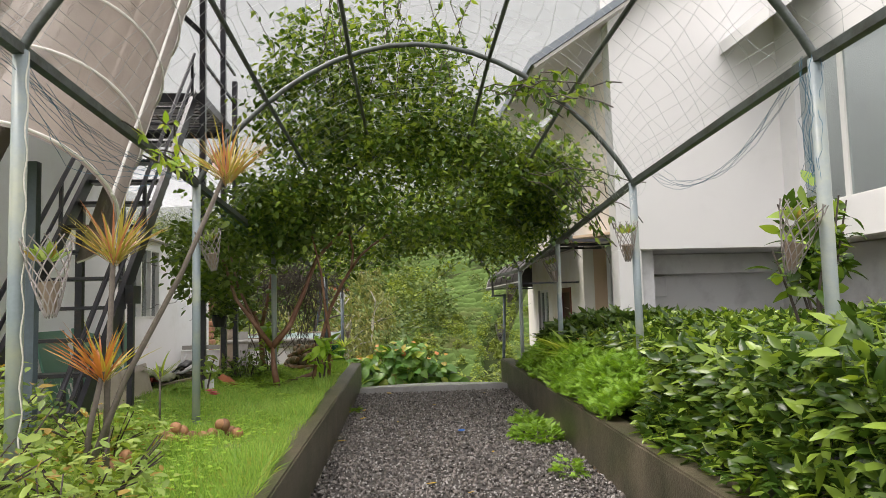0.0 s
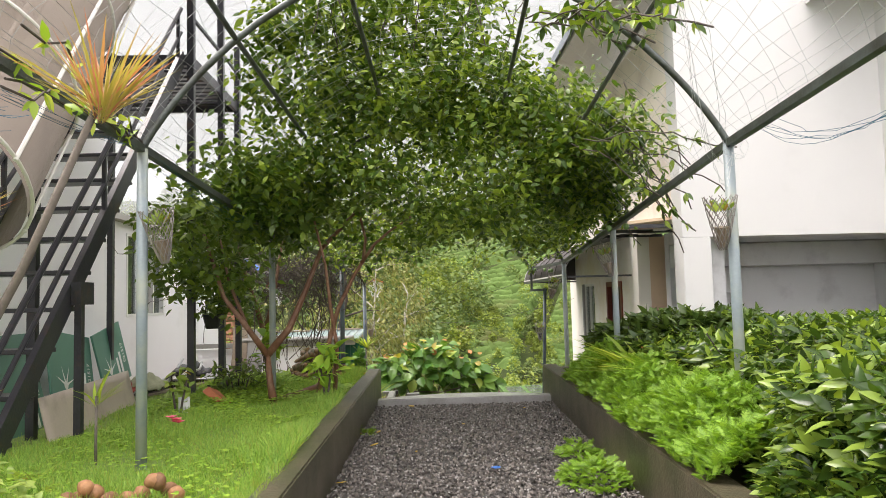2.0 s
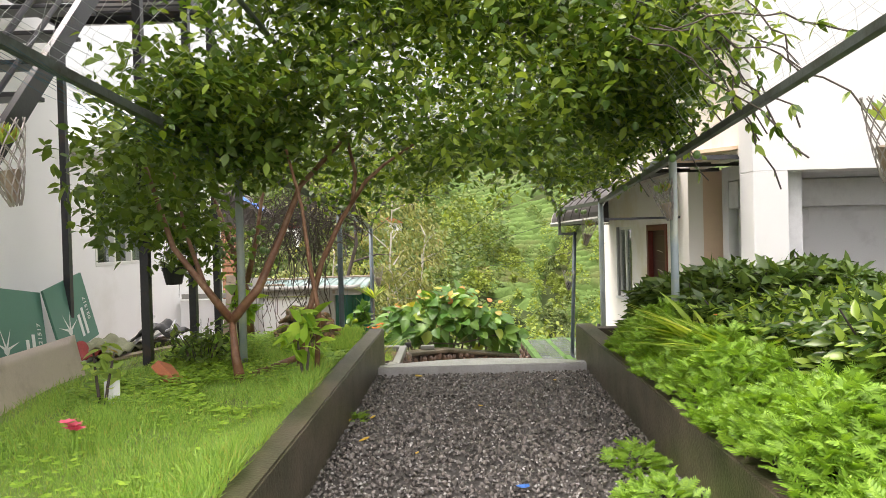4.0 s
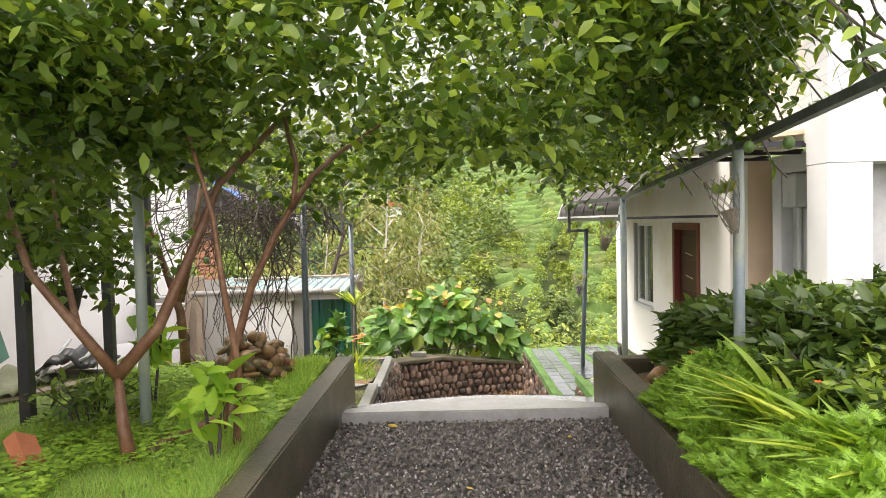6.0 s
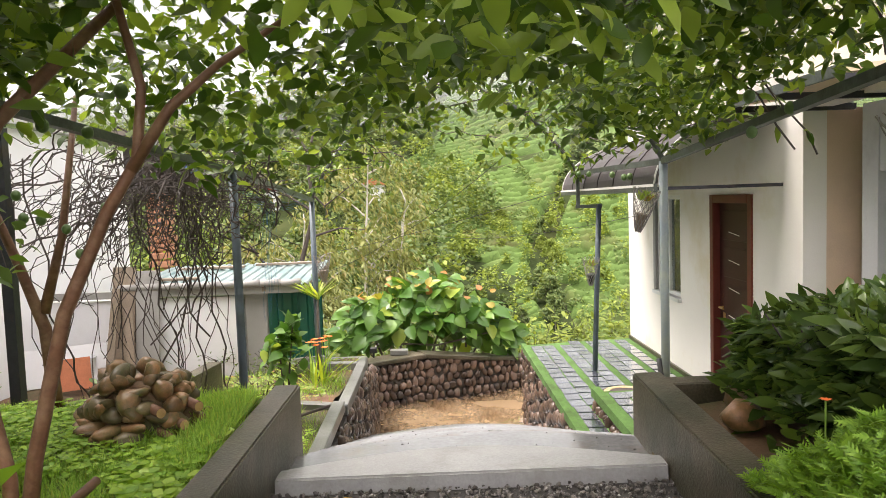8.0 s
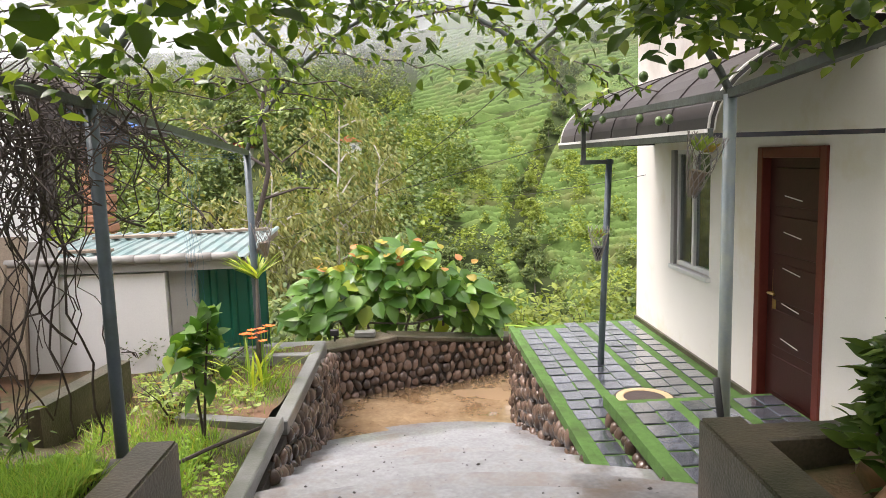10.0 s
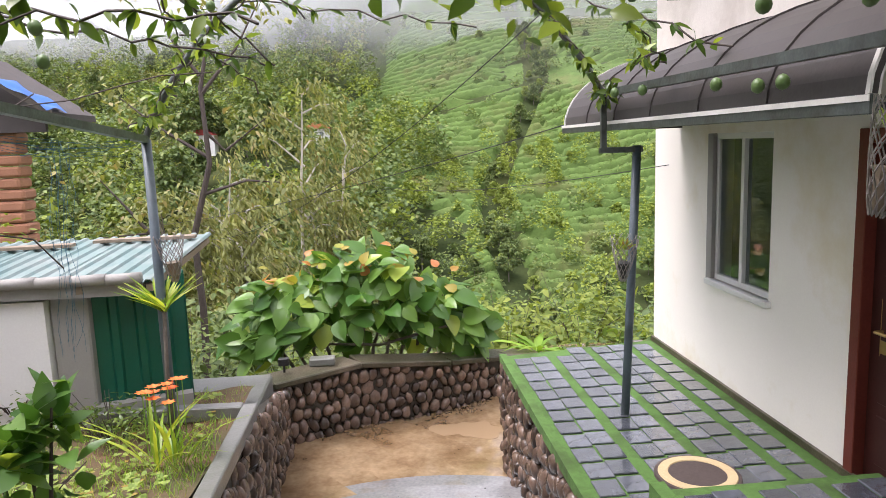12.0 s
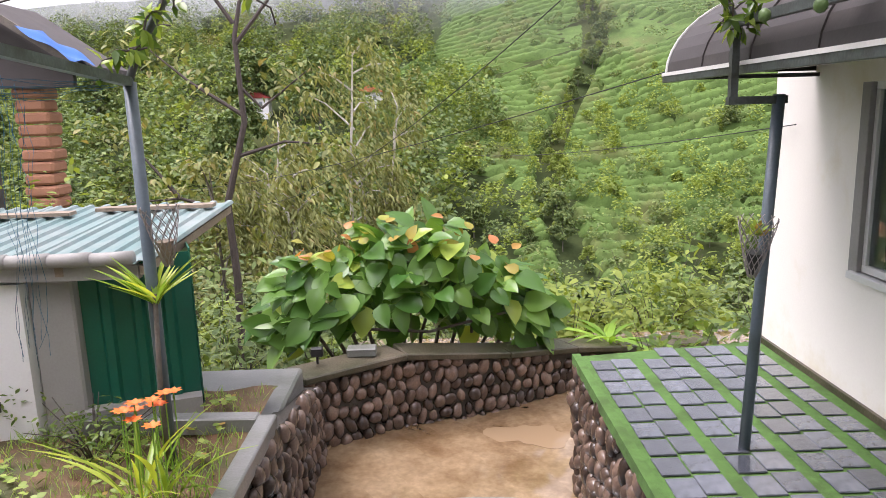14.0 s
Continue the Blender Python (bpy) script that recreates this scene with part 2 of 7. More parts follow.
L_STRAP = leaf_material("yellow-green strap leaves", (0.20, 0.36, 0.04), (0.50, 0.58, 0.08), rough=0.35, through_light=0.4)
L_SPIKE = leaf_material("dracaena spikes", (0.40, 0.36, 0.09), (0.60, 0.46, 0.22), odd=(0.52, 0.22, 0.16), odd_share=0.3, rough=0.45)
L_SPIKE_RED = leaf_material("red dracaena spikes", (0.50, 0.20, 0.06), (0.60, 0.22, 0.14), odd=(0.45, 0.42, 0.08), odd_share=0.25, rough=0.45)
L_WEED = leaf_material("weedy leaves", (0.17, 0.27, 0.045), (0.40, 0.50, 0.12), odd=(0.375, 0.253, 0.060), odd_share=0.1, rough=0.5)
L_FAR = leaf_material("far tree foliage", (0.075, 0.122, 0.040), (0.18, 0.24, 0.068), odd=(0.187, 0.210, 0.070), rough=0.7, through_light=0.3)
L_FAR_YELLOW = leaf_material("olive feathery foliage", (0.125, 0.145, 0.045), (0.29, 0.30, 0.10), odd=(0.29, 0.24, 0.10), rough=0.7, through_light=0.3)
L_FAR_BRIGHT = leaf_material("bright far foliage", (0.131, 0.192, 0.029), (0.275, 0.335, 0.063), rough=0.7, through_light=0.35)


# ---- small builders ----
def thing(name, label, category, group="", kind="", at=(0, 0, 0)):
    ob = new(name)
    ob.location = at
    ob.empty_display_size = 0.1
    return tagged(ob, label, category, group, kind)


def mesh_of(name, bm, mat, smooth=False):
    me = bpy.data.meshes.new(name)
    bm.to_mesh(me)
    bm.free()
    me.materials.append(mat)
    if smooth:
        me.polygons.foreach_set("use_smooth", [True] * len(me.polygons))
    return me


def part(name, bm, mat, parent=None, label="", smooth=False):
    """One bmesh as one mesh object under a thing, in the thing's own space."""
    ob = new(name, bm if isinstance(bm, bpy.types.Mesh) else mesh_of(name, bm, mat, smooth))
    if parent:
        ob.parent = parent
    return tagged(ob, label)


def whole(name, bm, mat, label, category, kind="", group="", smooth=False):
    return tagged(part(name, bm, mat, None, "", smooth), label, category, group, kind)


def box(x0, x1, y0, y1, z0, z1, bevel=0.0, bm=None):
    bm = bm or bmesh.new()
    got = bmesh.ops.create_cube(bm, size=1.0)["verts"]
    for v in got:
        v.co = Vector(((x0 + x1) / 2 + v.co.x * (x1 - x0), (y0 + y1) / 2 + v.co.y * (y1 - y0), (z0 + z1) / 2 + v.co.z * (z1 - z0)))
    if bevel:
        bmesh.ops.bevel(bm, geom=list({e for v in got for e in v.link_edges}), offset=bevel, segments=1, affect="EDGES")
    return bm


def prism(outline, axis, a, b, bm=None):
    """A flat outline (u, v) pushed out along axis from a to b; u, v are the two other axes in order."""
    bm = bm or bmesh.new()
    def at(u, v, w):
        return {"x": (w, u, v), "y": (u, w, v), "z": (u, v, w)}[axis]
    lo, hi = [bm.verts.new(at(u, v, a)) for u, v in outline], [bm.verts.new(at(u, v, b)) for u, v in outline]
    k = len(outline)
    bm.faces.new(lo), bm.faces.new(hi)
    for i in range(k):
        bm.faces.new((lo[i], lo[(i + 1) % k], hi[(i + 1) % k], hi[i]))
    bmesh.ops.recalc_face_normals(bm, faces=bm.faces)
    return bm


def tube(points, radii, sides=8, bm=None, square=False):
    """A tube along points, with one radius or one for each point."""
    bm = bm or bmesh.new()
    pts = [Vector(p) for p in points]
    if not isinstance(radii, (list, tuple)):
        radii = [radii] * len(pts)
    if square:
        sides = 4
    rings, ref = [], None
    for i, p in enumerate(pts):
        d = (pts[min(i + 1, len(pts) - 1)] - pts[max(i - 1, 0)]).normalized()
        if ref is None:
            ref = Vector((0, 0, 1)) if abs(d.z) < 0.9 else Vector((1, 0, 0))
        u = d.cross(ref).normalized()
        v = u.cross(d).normalized()
        ref = v
        off = math.pi / 4 if square else 0
        rings.append([bm.verts.new(p + (u * math.cos(off + a * math.tau / sides) + v * math.sin(off + a * math.tau / sides)) * radii[i]) for a in range(sides)])
    for r, s in zip(rings, rings[1:]):
        for a in range(sides):
            bm.faces.new((r[a], r[(a + 1) % sides], s[(a + 1) % sides], s[a]))
    bm.faces.new(list(reversed(rings[0])))
    bm.faces.new(rings[-1])
    return bm


def beam(p, q, w, h, bm=None):
    """A straight bar of section w x h from p to q, its h side as near upright as can be."""
    bm = bm or bmesh.new()
    p, q = Vector(p), Vector(q)
    d = (q - p).normalized()
    s = d.cross(Vector((0, 0, 1)))
    s = s.normalized() if s.length > 1e-4 else Vector((1, 0, 0))
    u = s.cross(d).normalized()
    ring = [(-w / 2, -h / 2), (w / 2, -h / 2), (w / 2, h / 2), (-w / 2, h / 2)]
    a, b = [bm.verts.new(p + s * i + u * j) for i, j in ring], [bm.verts.new(q + s * i + u * j) for i, j in ring]
    bm.faces.new(a), bm.faces.new(b)
    for i in range(4):
        bm.faces.new((a[i], a[(i + 1) % 4], b[(i + 1) % 4], b[i]))
    bmesh.ops.recalc_face_normals(bm, faces=bm.faces)
    return bm


def blob(r, seed, squash=(1, 1, 1), rough=0.22, sub=2):
    bm = bmesh.new()
    bmesh.ops.create_icosphere(bm, subdivisions=sub, radius=r)
    for v in bm.verts:
        k = 1 + rough * noise.noise(v.co / r * 1.1 + Vector((seed * 7.3, seed * 1.7, 0)))
        v.co = Vector((v.co.x * squash[0] * k, v.co.y * squash[1] * k, v.co.z * squash[2] * k))
    return bm


def grid_mesh(name, xs, ys, height, mat, smooth=True):
    """A sheet over xs and ys whose height is a function of two arrays."""
    X, Y = np.meshgrid(xs, ys)
    Z = height(X, Y)
    co = np.stack([X, Y, Z], -1).reshape(-1, 3)
    i = np.arange(len(xs) * len(ys)).reshape(len(ys), len(xs))
    faces = np.stack([i[:-1, :-1], i[:-1, 1:], i[1:, 1:], i[1:, :-1]], -1).reshape(-1, 4)
    return raw_mesh(name, co, faces, mat, smooth)


def raw_mesh(name, co, faces, mat, smooth=False):
    me = bpy.data.meshes.new(name)
    k = faces.shape[1]
    me.vertices.add(len(co))
    me.vertices.foreach_set("co", np.ascontiguousarray(co, dtype=np.float32).ravel())
    me.loops.add(faces.size)
    me.loops.foreach_set("vertex_index", np.ascontiguousarray(faces, dtype=np.int32).ravel())
    me.polygons.add(len(faces))
    me.polygons.foreach_set("loop_start", np.arange(0, faces.size, k, dtype=np.int32))
    me.polygons.foreach_set("use_smooth", np.full(len(faces), smooth))
    me.update(calc_edges=True)
    me.materials.append(mat)
    return me


rng = np.random.default_rng(7)


def unit(v):
    return v / np.maximum(np.linalg.norm(v, axis=-1, keepdims=True), 1e-9)


def leaf_shape(width=0.45, cup=0.12, droop=0.15, steps=3):
    """A pointed leaf of length 1 along +x, folded on its midrib: vertices and quads."""
    t = np.linspace(0, 1, steps + 1)
    w = width / 2 * np.sin(np.pi * np.clip(t * 0.96 + 0.02, 0, 1) ** 0.8)
    mid = np.stack([t, 0 * t, -droop * t ** 2], -1)
    left, right = mid + np.stack([0 * t, w, cup * w * 2], -1), mid + np.stack([0 * t, -w, cup * w * 2], -1)
    co = np.concatenate([mid, left, right])
    n, f = steps + 1, []
    for i in range(steps):
        f += [(i, i + 1, n + i + 1, n + i), (i + 1, i, 2 * n + i, 2 * n + i + 1)]
    return co, np.array(f)


def scatter(name, shape, where, ahead, up, size, mat, smooth=True):
    """Copies of a small shape at many places in one mesh. ahead: where its +x points; up: near its +z."""
    co, f = shape
    x = unit(ahead)
    y = unit(np.cross(up, x))
    z = np.cross(x, y)
    size = np.broadcast_to(size, (len(where),))[:, None, None]
    pts = where[:, None, :] + size * (co[None, :, 0, None] * x[:, None, :] + co[None, :, 1, None] * y[:, None, :] + co[None, :, 2, None] * z[:, None, :])
    faces = (f[None] + (np.arange(len(where)) * len(co))[:, None, None]).reshape(-1, f.shape[1])
    return raw_mesh(name, pts.reshape(-1, 3), faces, mat, smooth)


def ball(n):
    """n random directions."""
    return unit(rng.normal(size=(n, 3)))


# ---- lines of the plan ----
def left_edge(y):
    return -0.64 + 0.0179 * y


def right_edge(y):
    return 1.345 + 0.0462 * y


GRAVEL_END, SLAB_Z = 10.86, 0.09
LAWN_Z, TERRACE_Z, UPPER_Z, BED_Z = 0.36, -0.65, -0.48, -0.52
HOUSE_X, FACADE_Y, WHITE_X = 3.65, 10.8, -4.7


def ramp_z(y):
    return 0.05 - 0.31 * np.clip(y - 11.15, 0, 6.0) - 0.02 * np.clip(y - 17.15, 0, 10)


# ---- ground, hills and distance ----
def hill_height(X, Y):
    """Valley below the garden and the tea hillside beyond it."""
    z = np.where(Y < 22, -3.2, -3.2 - 0.42 * (Y - 22))
    z = np.where(Y > 62, -20 + 0.34 * (Y - 62), z)
    z = np.where(Y > 150, 9.9 + 0.40 * (np.minimum(Y, 245) - 150), z)
    z = z + 6 * np.sin(X / 46 + 0.7) * np.clip((Y - 50) / 120, 0, 1.2) + 0.05 * X * np.clip((Y - 55) / 80, 0, 1) + 2.2 * np.sin(X / 17 + Y / 31) * np.clip((Y - 40) / 60, 0, 1)
    return z


def ground_height(X, Y):
    return np.where(Y < 22, -2.6, hill_height(X, Y) - 0.1 + 0.7 * np.clip((40 - Y) / 15, 0, 1))


M_HILL = material("wooded hillside", (0.034, 0.048, 0.018), 0.95, spec=0.05, vary=0.4, scale=0.25, fine=2.5, stain=(0.065, 0.072, 0.026), stain_at=0.56, stain_scale=0.05, bump=1.0)
M_TEA_HILL = material("rows of tea bushes", (0.088, 0.142, 0.038), 0.9, spec=0.1, vary=0.45, scale=0.6, fine=5, stain=(0.14, 0.125, 0.055), stain_at=0.62, stain_scale=0.10, bump=1.0)
xs = np.concatenate([np.linspace(-700, -150, 30), np.linspace(-140, 160, 90), np.linspace(180, 700, 30)])
ys = np.concatenate([np.linspace(-300, 20, 20), np.linspace(23, 260, 110), np.linspace(270, 900, 40)])
tagged(part("ground", grid_mesh("ground", xs, ys, ground_height, M_HILL), M_HILL), "green wooded valley and hillside ground", "ground", "", "structure")


def tea_rows(X, Y):
    z = hill_height(X, Y)
    wob = 1.3 * np.sin(X / 11.0 + Y / 19) + 0.16 * np.sin(X / 2.1 + Y / 9) + 3.2 * np.sin(X / 31 + 1) + 0.5 * np.sin(X / 6.3 - Y / 15)
    s = (Y + wob) / 1.95
    k = np.floor(s + 0.25)
    row = np.clip(2.8 * np.sin(s * math.tau) + 0.35, -1.6, 1.0)
    gaps = np.sin(X * 0.9 + k * 2.7) * np.sin(X * 0.37 + k * 1.3) + 0.5 * np.sin(X * 2.3 + k * 5.1)
    bush = np.where(gaps < -1.12, 0.2, 0.85 + 0.12 * np.sin(X * 2.9 + k * 2.1) * np.sin(X * 1.3 + k * 4.7)) + 0.05 * rng.normal(size=X.shape)
    edge = np.clip((X + 0.02 * Y - 3 + 7 * np.sin(Y / 17) + 2 * np.sin(Y / 5.3)) / 4, 0, 1)
    gap = np.clip(np.abs(X - 16 - 0.22 * (Y - 90) + 3 * np.sin(Y / 13)) - 1.2, 0, 1)
    track = np.clip(np.abs(Y - 128 - 0.25 * X - 4 * np.sin(X / 14)) - 1.3, 0, 1) * np.clip(np.abs(Y - 96 + 0.5 * X - 3 * np.sin(X / 9)) - 0.8, 0, 1)
    bare = np.clip((np.sin(X / 13 + 2.1) * np.sin(Y / 11 + X / 29) + 0.78) * 6, 0, 1)
    keep = edge * gap * track * bare
    return z + 0.35 + row * bush * keep - 1.0 * (1 - edge * gap) - 0.45 * (1 - track * bare)


tagged(part("tea_rows", grid_mesh("tea_rows", np.linspace(-25, 120, 420), np.linspace(64, 215, 980), tea_rows, M_TEA_HILL), M_TEA_HILL),
       "contour rows of clipped green tea bushes on the hillside", "tea field", "", "stuff")

# leafy tops of the rows, far too many to count
SPRIG = (np.array([(0, 0, 0), (0.5, 0.34, 0.1), (1.0, 0, 0.0), (0.5, -0.34, 0.1)]), np.array([(0, 3, 2, 1)]))
k = 80000
ty_ = 64 + 125 * rng.random(k) ** 1.3
tx_ = -4 + (0.70 * ty_ + 8) * rng.random(k)
tz_ = tea_rows(tx_, ty_)
on = tz_ > hill_height(tx_, ty_) + 0.9
top_ = np.stack([tx_, ty_, tz_], -1)[on]
L_TEA_FAR = leaf_material("tea slope leaves", (0.060, 0.105, 0.028), (0.17, 0.235, 0.062), odd=(0.22, 0.27, 0.08), odd_share=0.08, rough=0.7, through_light=0.3)
tagged(part("tea_leaves", scatter("tea_leaves", SPRIG, top_, ball(len(top_)) * np.array([1, 1, 0.5]) + np.array([0, -0.3, 0.4]), np.array([0, -0.5, 1.0]) + 0.5 * rng.normal(size=(len(top_), 3)), 0.18 + 0.18 * rng.random(len(top_)), L_TEA_FAR), L_TEA_FAR),
       "leafy tops of the clipped tea rows", "tea field", "", "stuff")

# mist hanging on the upper hillside; its tall grey sheets also dull the sky
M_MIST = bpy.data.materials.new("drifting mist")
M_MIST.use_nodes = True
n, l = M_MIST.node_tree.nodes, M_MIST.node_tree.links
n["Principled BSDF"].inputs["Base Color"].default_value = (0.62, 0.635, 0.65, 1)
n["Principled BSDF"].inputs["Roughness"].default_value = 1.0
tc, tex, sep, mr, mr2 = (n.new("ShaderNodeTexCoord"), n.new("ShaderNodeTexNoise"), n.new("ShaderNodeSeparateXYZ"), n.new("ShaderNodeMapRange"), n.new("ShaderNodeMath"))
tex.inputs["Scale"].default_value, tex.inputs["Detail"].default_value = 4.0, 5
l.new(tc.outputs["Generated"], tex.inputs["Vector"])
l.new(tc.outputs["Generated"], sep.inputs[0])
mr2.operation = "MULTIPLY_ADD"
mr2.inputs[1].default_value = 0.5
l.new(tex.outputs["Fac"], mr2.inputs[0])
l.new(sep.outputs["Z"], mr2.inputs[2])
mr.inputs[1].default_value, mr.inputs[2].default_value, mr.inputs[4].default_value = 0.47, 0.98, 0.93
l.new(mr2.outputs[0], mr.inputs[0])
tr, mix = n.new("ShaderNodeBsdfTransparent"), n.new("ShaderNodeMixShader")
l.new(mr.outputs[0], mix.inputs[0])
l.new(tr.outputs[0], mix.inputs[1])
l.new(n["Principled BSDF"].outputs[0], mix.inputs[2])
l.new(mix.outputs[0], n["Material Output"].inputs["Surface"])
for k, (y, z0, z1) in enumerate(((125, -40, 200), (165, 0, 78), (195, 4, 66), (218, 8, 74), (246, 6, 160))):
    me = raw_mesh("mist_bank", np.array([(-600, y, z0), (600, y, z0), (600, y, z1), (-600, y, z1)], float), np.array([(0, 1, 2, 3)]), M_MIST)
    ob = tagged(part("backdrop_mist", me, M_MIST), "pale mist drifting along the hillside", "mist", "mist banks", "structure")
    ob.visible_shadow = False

# ---- gravel path between the planters ----
bm = bmesh.new()
corners = [(left_edge(-7), -7), (right_edge(-7), -7), (right_edge(GRAVEL_END), GRAVEL_END), (left_edge(GRAVEL_END), GRAVEL_END)]
prism(corners, "z", -0.5, -0.012, bm)
PATH = whole("path", bm, M_GRAVEL_BED, "dark crushed stone garden path bed", "path", "structure")


def chip(sides=6):
    bm = bmesh.new()
    bmesh.ops.create_icosphere(bm, subdivisions=1, radius=0.5)
    co = np.array([v.co[:] for v in bm.verts])
    f = np.array([[v.index for v in p.verts] for p in bm.faces])
    bm.free()
    co = co * np.array([1.0, 0.7, 0.5]) * (1 + 0.25 * np.sin(co @ np.array([[7.0], [5.0], [3.0]])))
    return co, f


def gravel(count, y0, y1, size):
    y = y0 + (y1 - y0) * rng.random(count)
    x = left_edge(y) + (right_edge(y) - left_edge(y)) * rng.random(count)
    where = np.stack([x, y, rng.random(count) * 0.012 - 0.004], -1)
    up = unit(np.array([0, 0, 1.0]) + 0.5 * rng.normal(size=(count, 3)))
    return scatter("gravel", chip(), where, ball(count), up, size * (0.5 + rng.random(count) ** 2), M_GRAVEL, False)


tagged(part("gravel", gravel(26000, 1.5, GRAVEL_END, 0.033), M_GRAVEL), "loose dark grey crushed stone chips", "gravel", "", "stuff")
tagged(part("pale_gravel", scatter("pale_gravel", chip(), np.stack([(lambda y: left_edge(y) + (right_edge(y) - left_edge(y)) * rng.random(len(y)))(yy := 1.5 + 9.3 * rng.random(3600)), yy, np.full(3600, 0.012)], -1), ball(3600),
            unit(np.array([0, 0, 1.0]) + 0.4 * rng.normal(size=(3600, 3))), 0.010 + 0.018 * rng.random(3600), M_CHIP, False), M_CHIP), "scattered pale stone chips on the path", "gravel", "", "stuff")

# ---- planter walls ----
def wall_strip(x_of, thick, y0, y1, z0, z1):
    bm = bmesh.new()
    a = [(x_of(y0), y0), (x_of(y1), y1), (x_of(y1) + thick, y1), (x_of(y0) + thick, y0)]
    prism(a, "z", z0, z1, bm)
    bmesh.ops.bevel(bm, geom=bm.edges[:], offset=0.012, segments=2, affect="EDGES")
    return bm


whole("planter_wall_left", wall_strip(left_edge, -0.18, -7, 11.78, -0.7, 0.40), M_DARK_CONCRETE, "dark wet concrete planter wall beside the gravel path", "wall", "structure")
whole("planter_wall_right", wall_strip(right_edge, 0.20, -7, 11.75, -0.7, 0.40), M_DARK_CONCRETE, "dark mossy concrete planter wall beside the gravel path", "wall", "structure")
whole("planter_end_left", box(-4.6, left_edge(11.78) - 0.183, 11.62, 11.78, -0.8, 0.33, 0.01), M_DARK_CONCRETE, "dark concrete end wall of the raised lawn", "wall", "structure")
whole("planter_end_right", box(right_edge(11.75) + 0.203, HOUSE_X - 0.5, 11.57, 11.75, -0.7, 0.36, 0.01), M_DARK_CONCRETE, "dark concrete end wall of the tea planter", "wall", "structure")

# ---- raised lawn, tea bed, soil ----
def lawn_height(X, Y):
    return LAWN_Z - 0.02 + 0.035 * np.sin(X * 3.1 + Y) * np.sin(Y * 1.7) - 0.16 * np.clip(-X - 2.3, 0, 2) + 0.05 * np.clip(-X - 0.9, 0, 0.6)


tagged(part("lawn", grid_mesh("lawn", np.linspace(-4.65, -0.72, 40), np.linspace(-7, 11.61, 120), lawn_height, M_TURF_SOIL), M_TURF_SOIL), "raised grassy lawn ground with bare soil", "lawn", "", "structure")
tagged(part("tea_bed", grid_mesh("tea_bed", np.linspace(1.4, 6.4, 20), np.linspace(-7, 11.56, 60), lambda X, Y: 0.22 + 0.03 * np.sin(X * 4 + Y * 3) - np.where(X < right_edge(Y) + 0.05, 0.8, 0), M_SOIL), M_SOIL), "brown soil bed of the tea planter", "soil", "", "structure")


def bed_height(X, Y):
    return BED_Z + 0.05 * np.sin(X * 2.3) * np.sin(Y * 2.9) + 0.02 * np.sin(X * 9 + Y * 7) - 0.05 * np.clip(Y - 14, 0, 3)


tagged(part("flower_bed", grid_mesh("flower_bed", np.linspace(-4.65, -0.60, 40), np.linspace(11.79, 17.3, 60), bed_height, M_SOIL), M_SOIL), "lower bed of red soil beside the ramp", "soil", "", "structure")

# ---- threshold slab with a bowed far edge, and the stepped ramp ----
outline = [(left_edge(GRAVEL_END) + 0.02, GRAVEL_END), (right_edge(GRAVEL_END) - 0.01, GRAVEL_END)]
for k in range(13):
    u = k / 12
    x = right_edge(11) - 0.01 + (left_edge(11) + 0.03 - right_edge(11)) * u
    outline.append((x, 11.0 + 0.30 * math.sin(math.pi * u)))
bm = prism(outline, "z", -0.5, SLAB_Z)
bmesh.ops.bevel(bm, geom=bm.edges[:], offset=0.012, segments=2, affect="EDGES")
whole("threshold_slab", bm, M_SLAB, "pale wet concrete slab with a bowed edge at the path's end", "slab", "structure")

RAMP = thing("ramp", "wet cement ramp of broad bowed steps going down", "ramp", "", "structure")
for k in range(11):
    y0, y1 = 11.0 + 0.55 * k - 0.05, 11.0 + 0.55 * (k + 1) + 0.35
    z = float(ramp_z(11.15 + 0.55 * (k + 0.5)))
    o = [(-0.46, y0), (2.3, y0)]
    for i in range(11):
        u = i / 10
        o.append((2.3 - 2.76 * u, y1 - 0.35 + 0.32 * math.sin(math.pi * u)))
    part("step", prism(o, "z", -2.6, z), M_RAMP, RAMP)
LAND = thing("ramp_landing", "muddy landing with brown puddles at the ramp's foot", "landing", "", "structure")
part("floor", box(-0.55, 8.0, 16.9, 22.0, -2.75, -1.86), M_MUD, LAND)
for k in range(5):  # low treads that turn to the right
    part("step", prism([(-0.5, 16.9), (2.1 - 0.42 * k, 16.9), (1.55 - 0.5 * k, 18.2), (0.75 - 0.28 * k, 19.2 - 0.2 * k), (-0.5, 18.4)], "z", -2.7, -1.825 + 0.028 * k), M_MUD, LAND)

M_POOL = bpy.data.materials.new("muddy standing water")
M_POOL.use_nodes = True
pool = M_POOL.node_tree.nodes["Principled BSDF"]
pool.inputs["Base Color"].default_value = (0.29, 0.20, 0.118, 1)
pool.inputs["Roughness"].default_value, pool.inputs["Specular IOR Level"].default_value = 0.015, 0.75


def puddle(cx, cy, z, rx, ry, seed):
    """A thin flat pool with a wandering edge."""
    edge = []
    for a in range(36):
        w = a * math.tau / 36
        k = 1 + 0.28 * math.sin(2 * w + seed) + 0.18 * math.sin(3 * w + 2.1 * seed) + 0.1 * math.sin(7 * w + seed)
        edge.append((cx + rx * k * math.cos(w), cy + ry * k * math.sin(w)))
    whole("puddle", prism(edge, "z", z - 0.01, z), M_POOL, "shallow brown puddle on the muddy landing", "puddle", group="puddles")


puddle(1.62, 18.72, -1.856, 0.36, 0.28, 2.3)
puddle(2.7, 18.8, -1.856, 0.5, 0.4, 4.1)

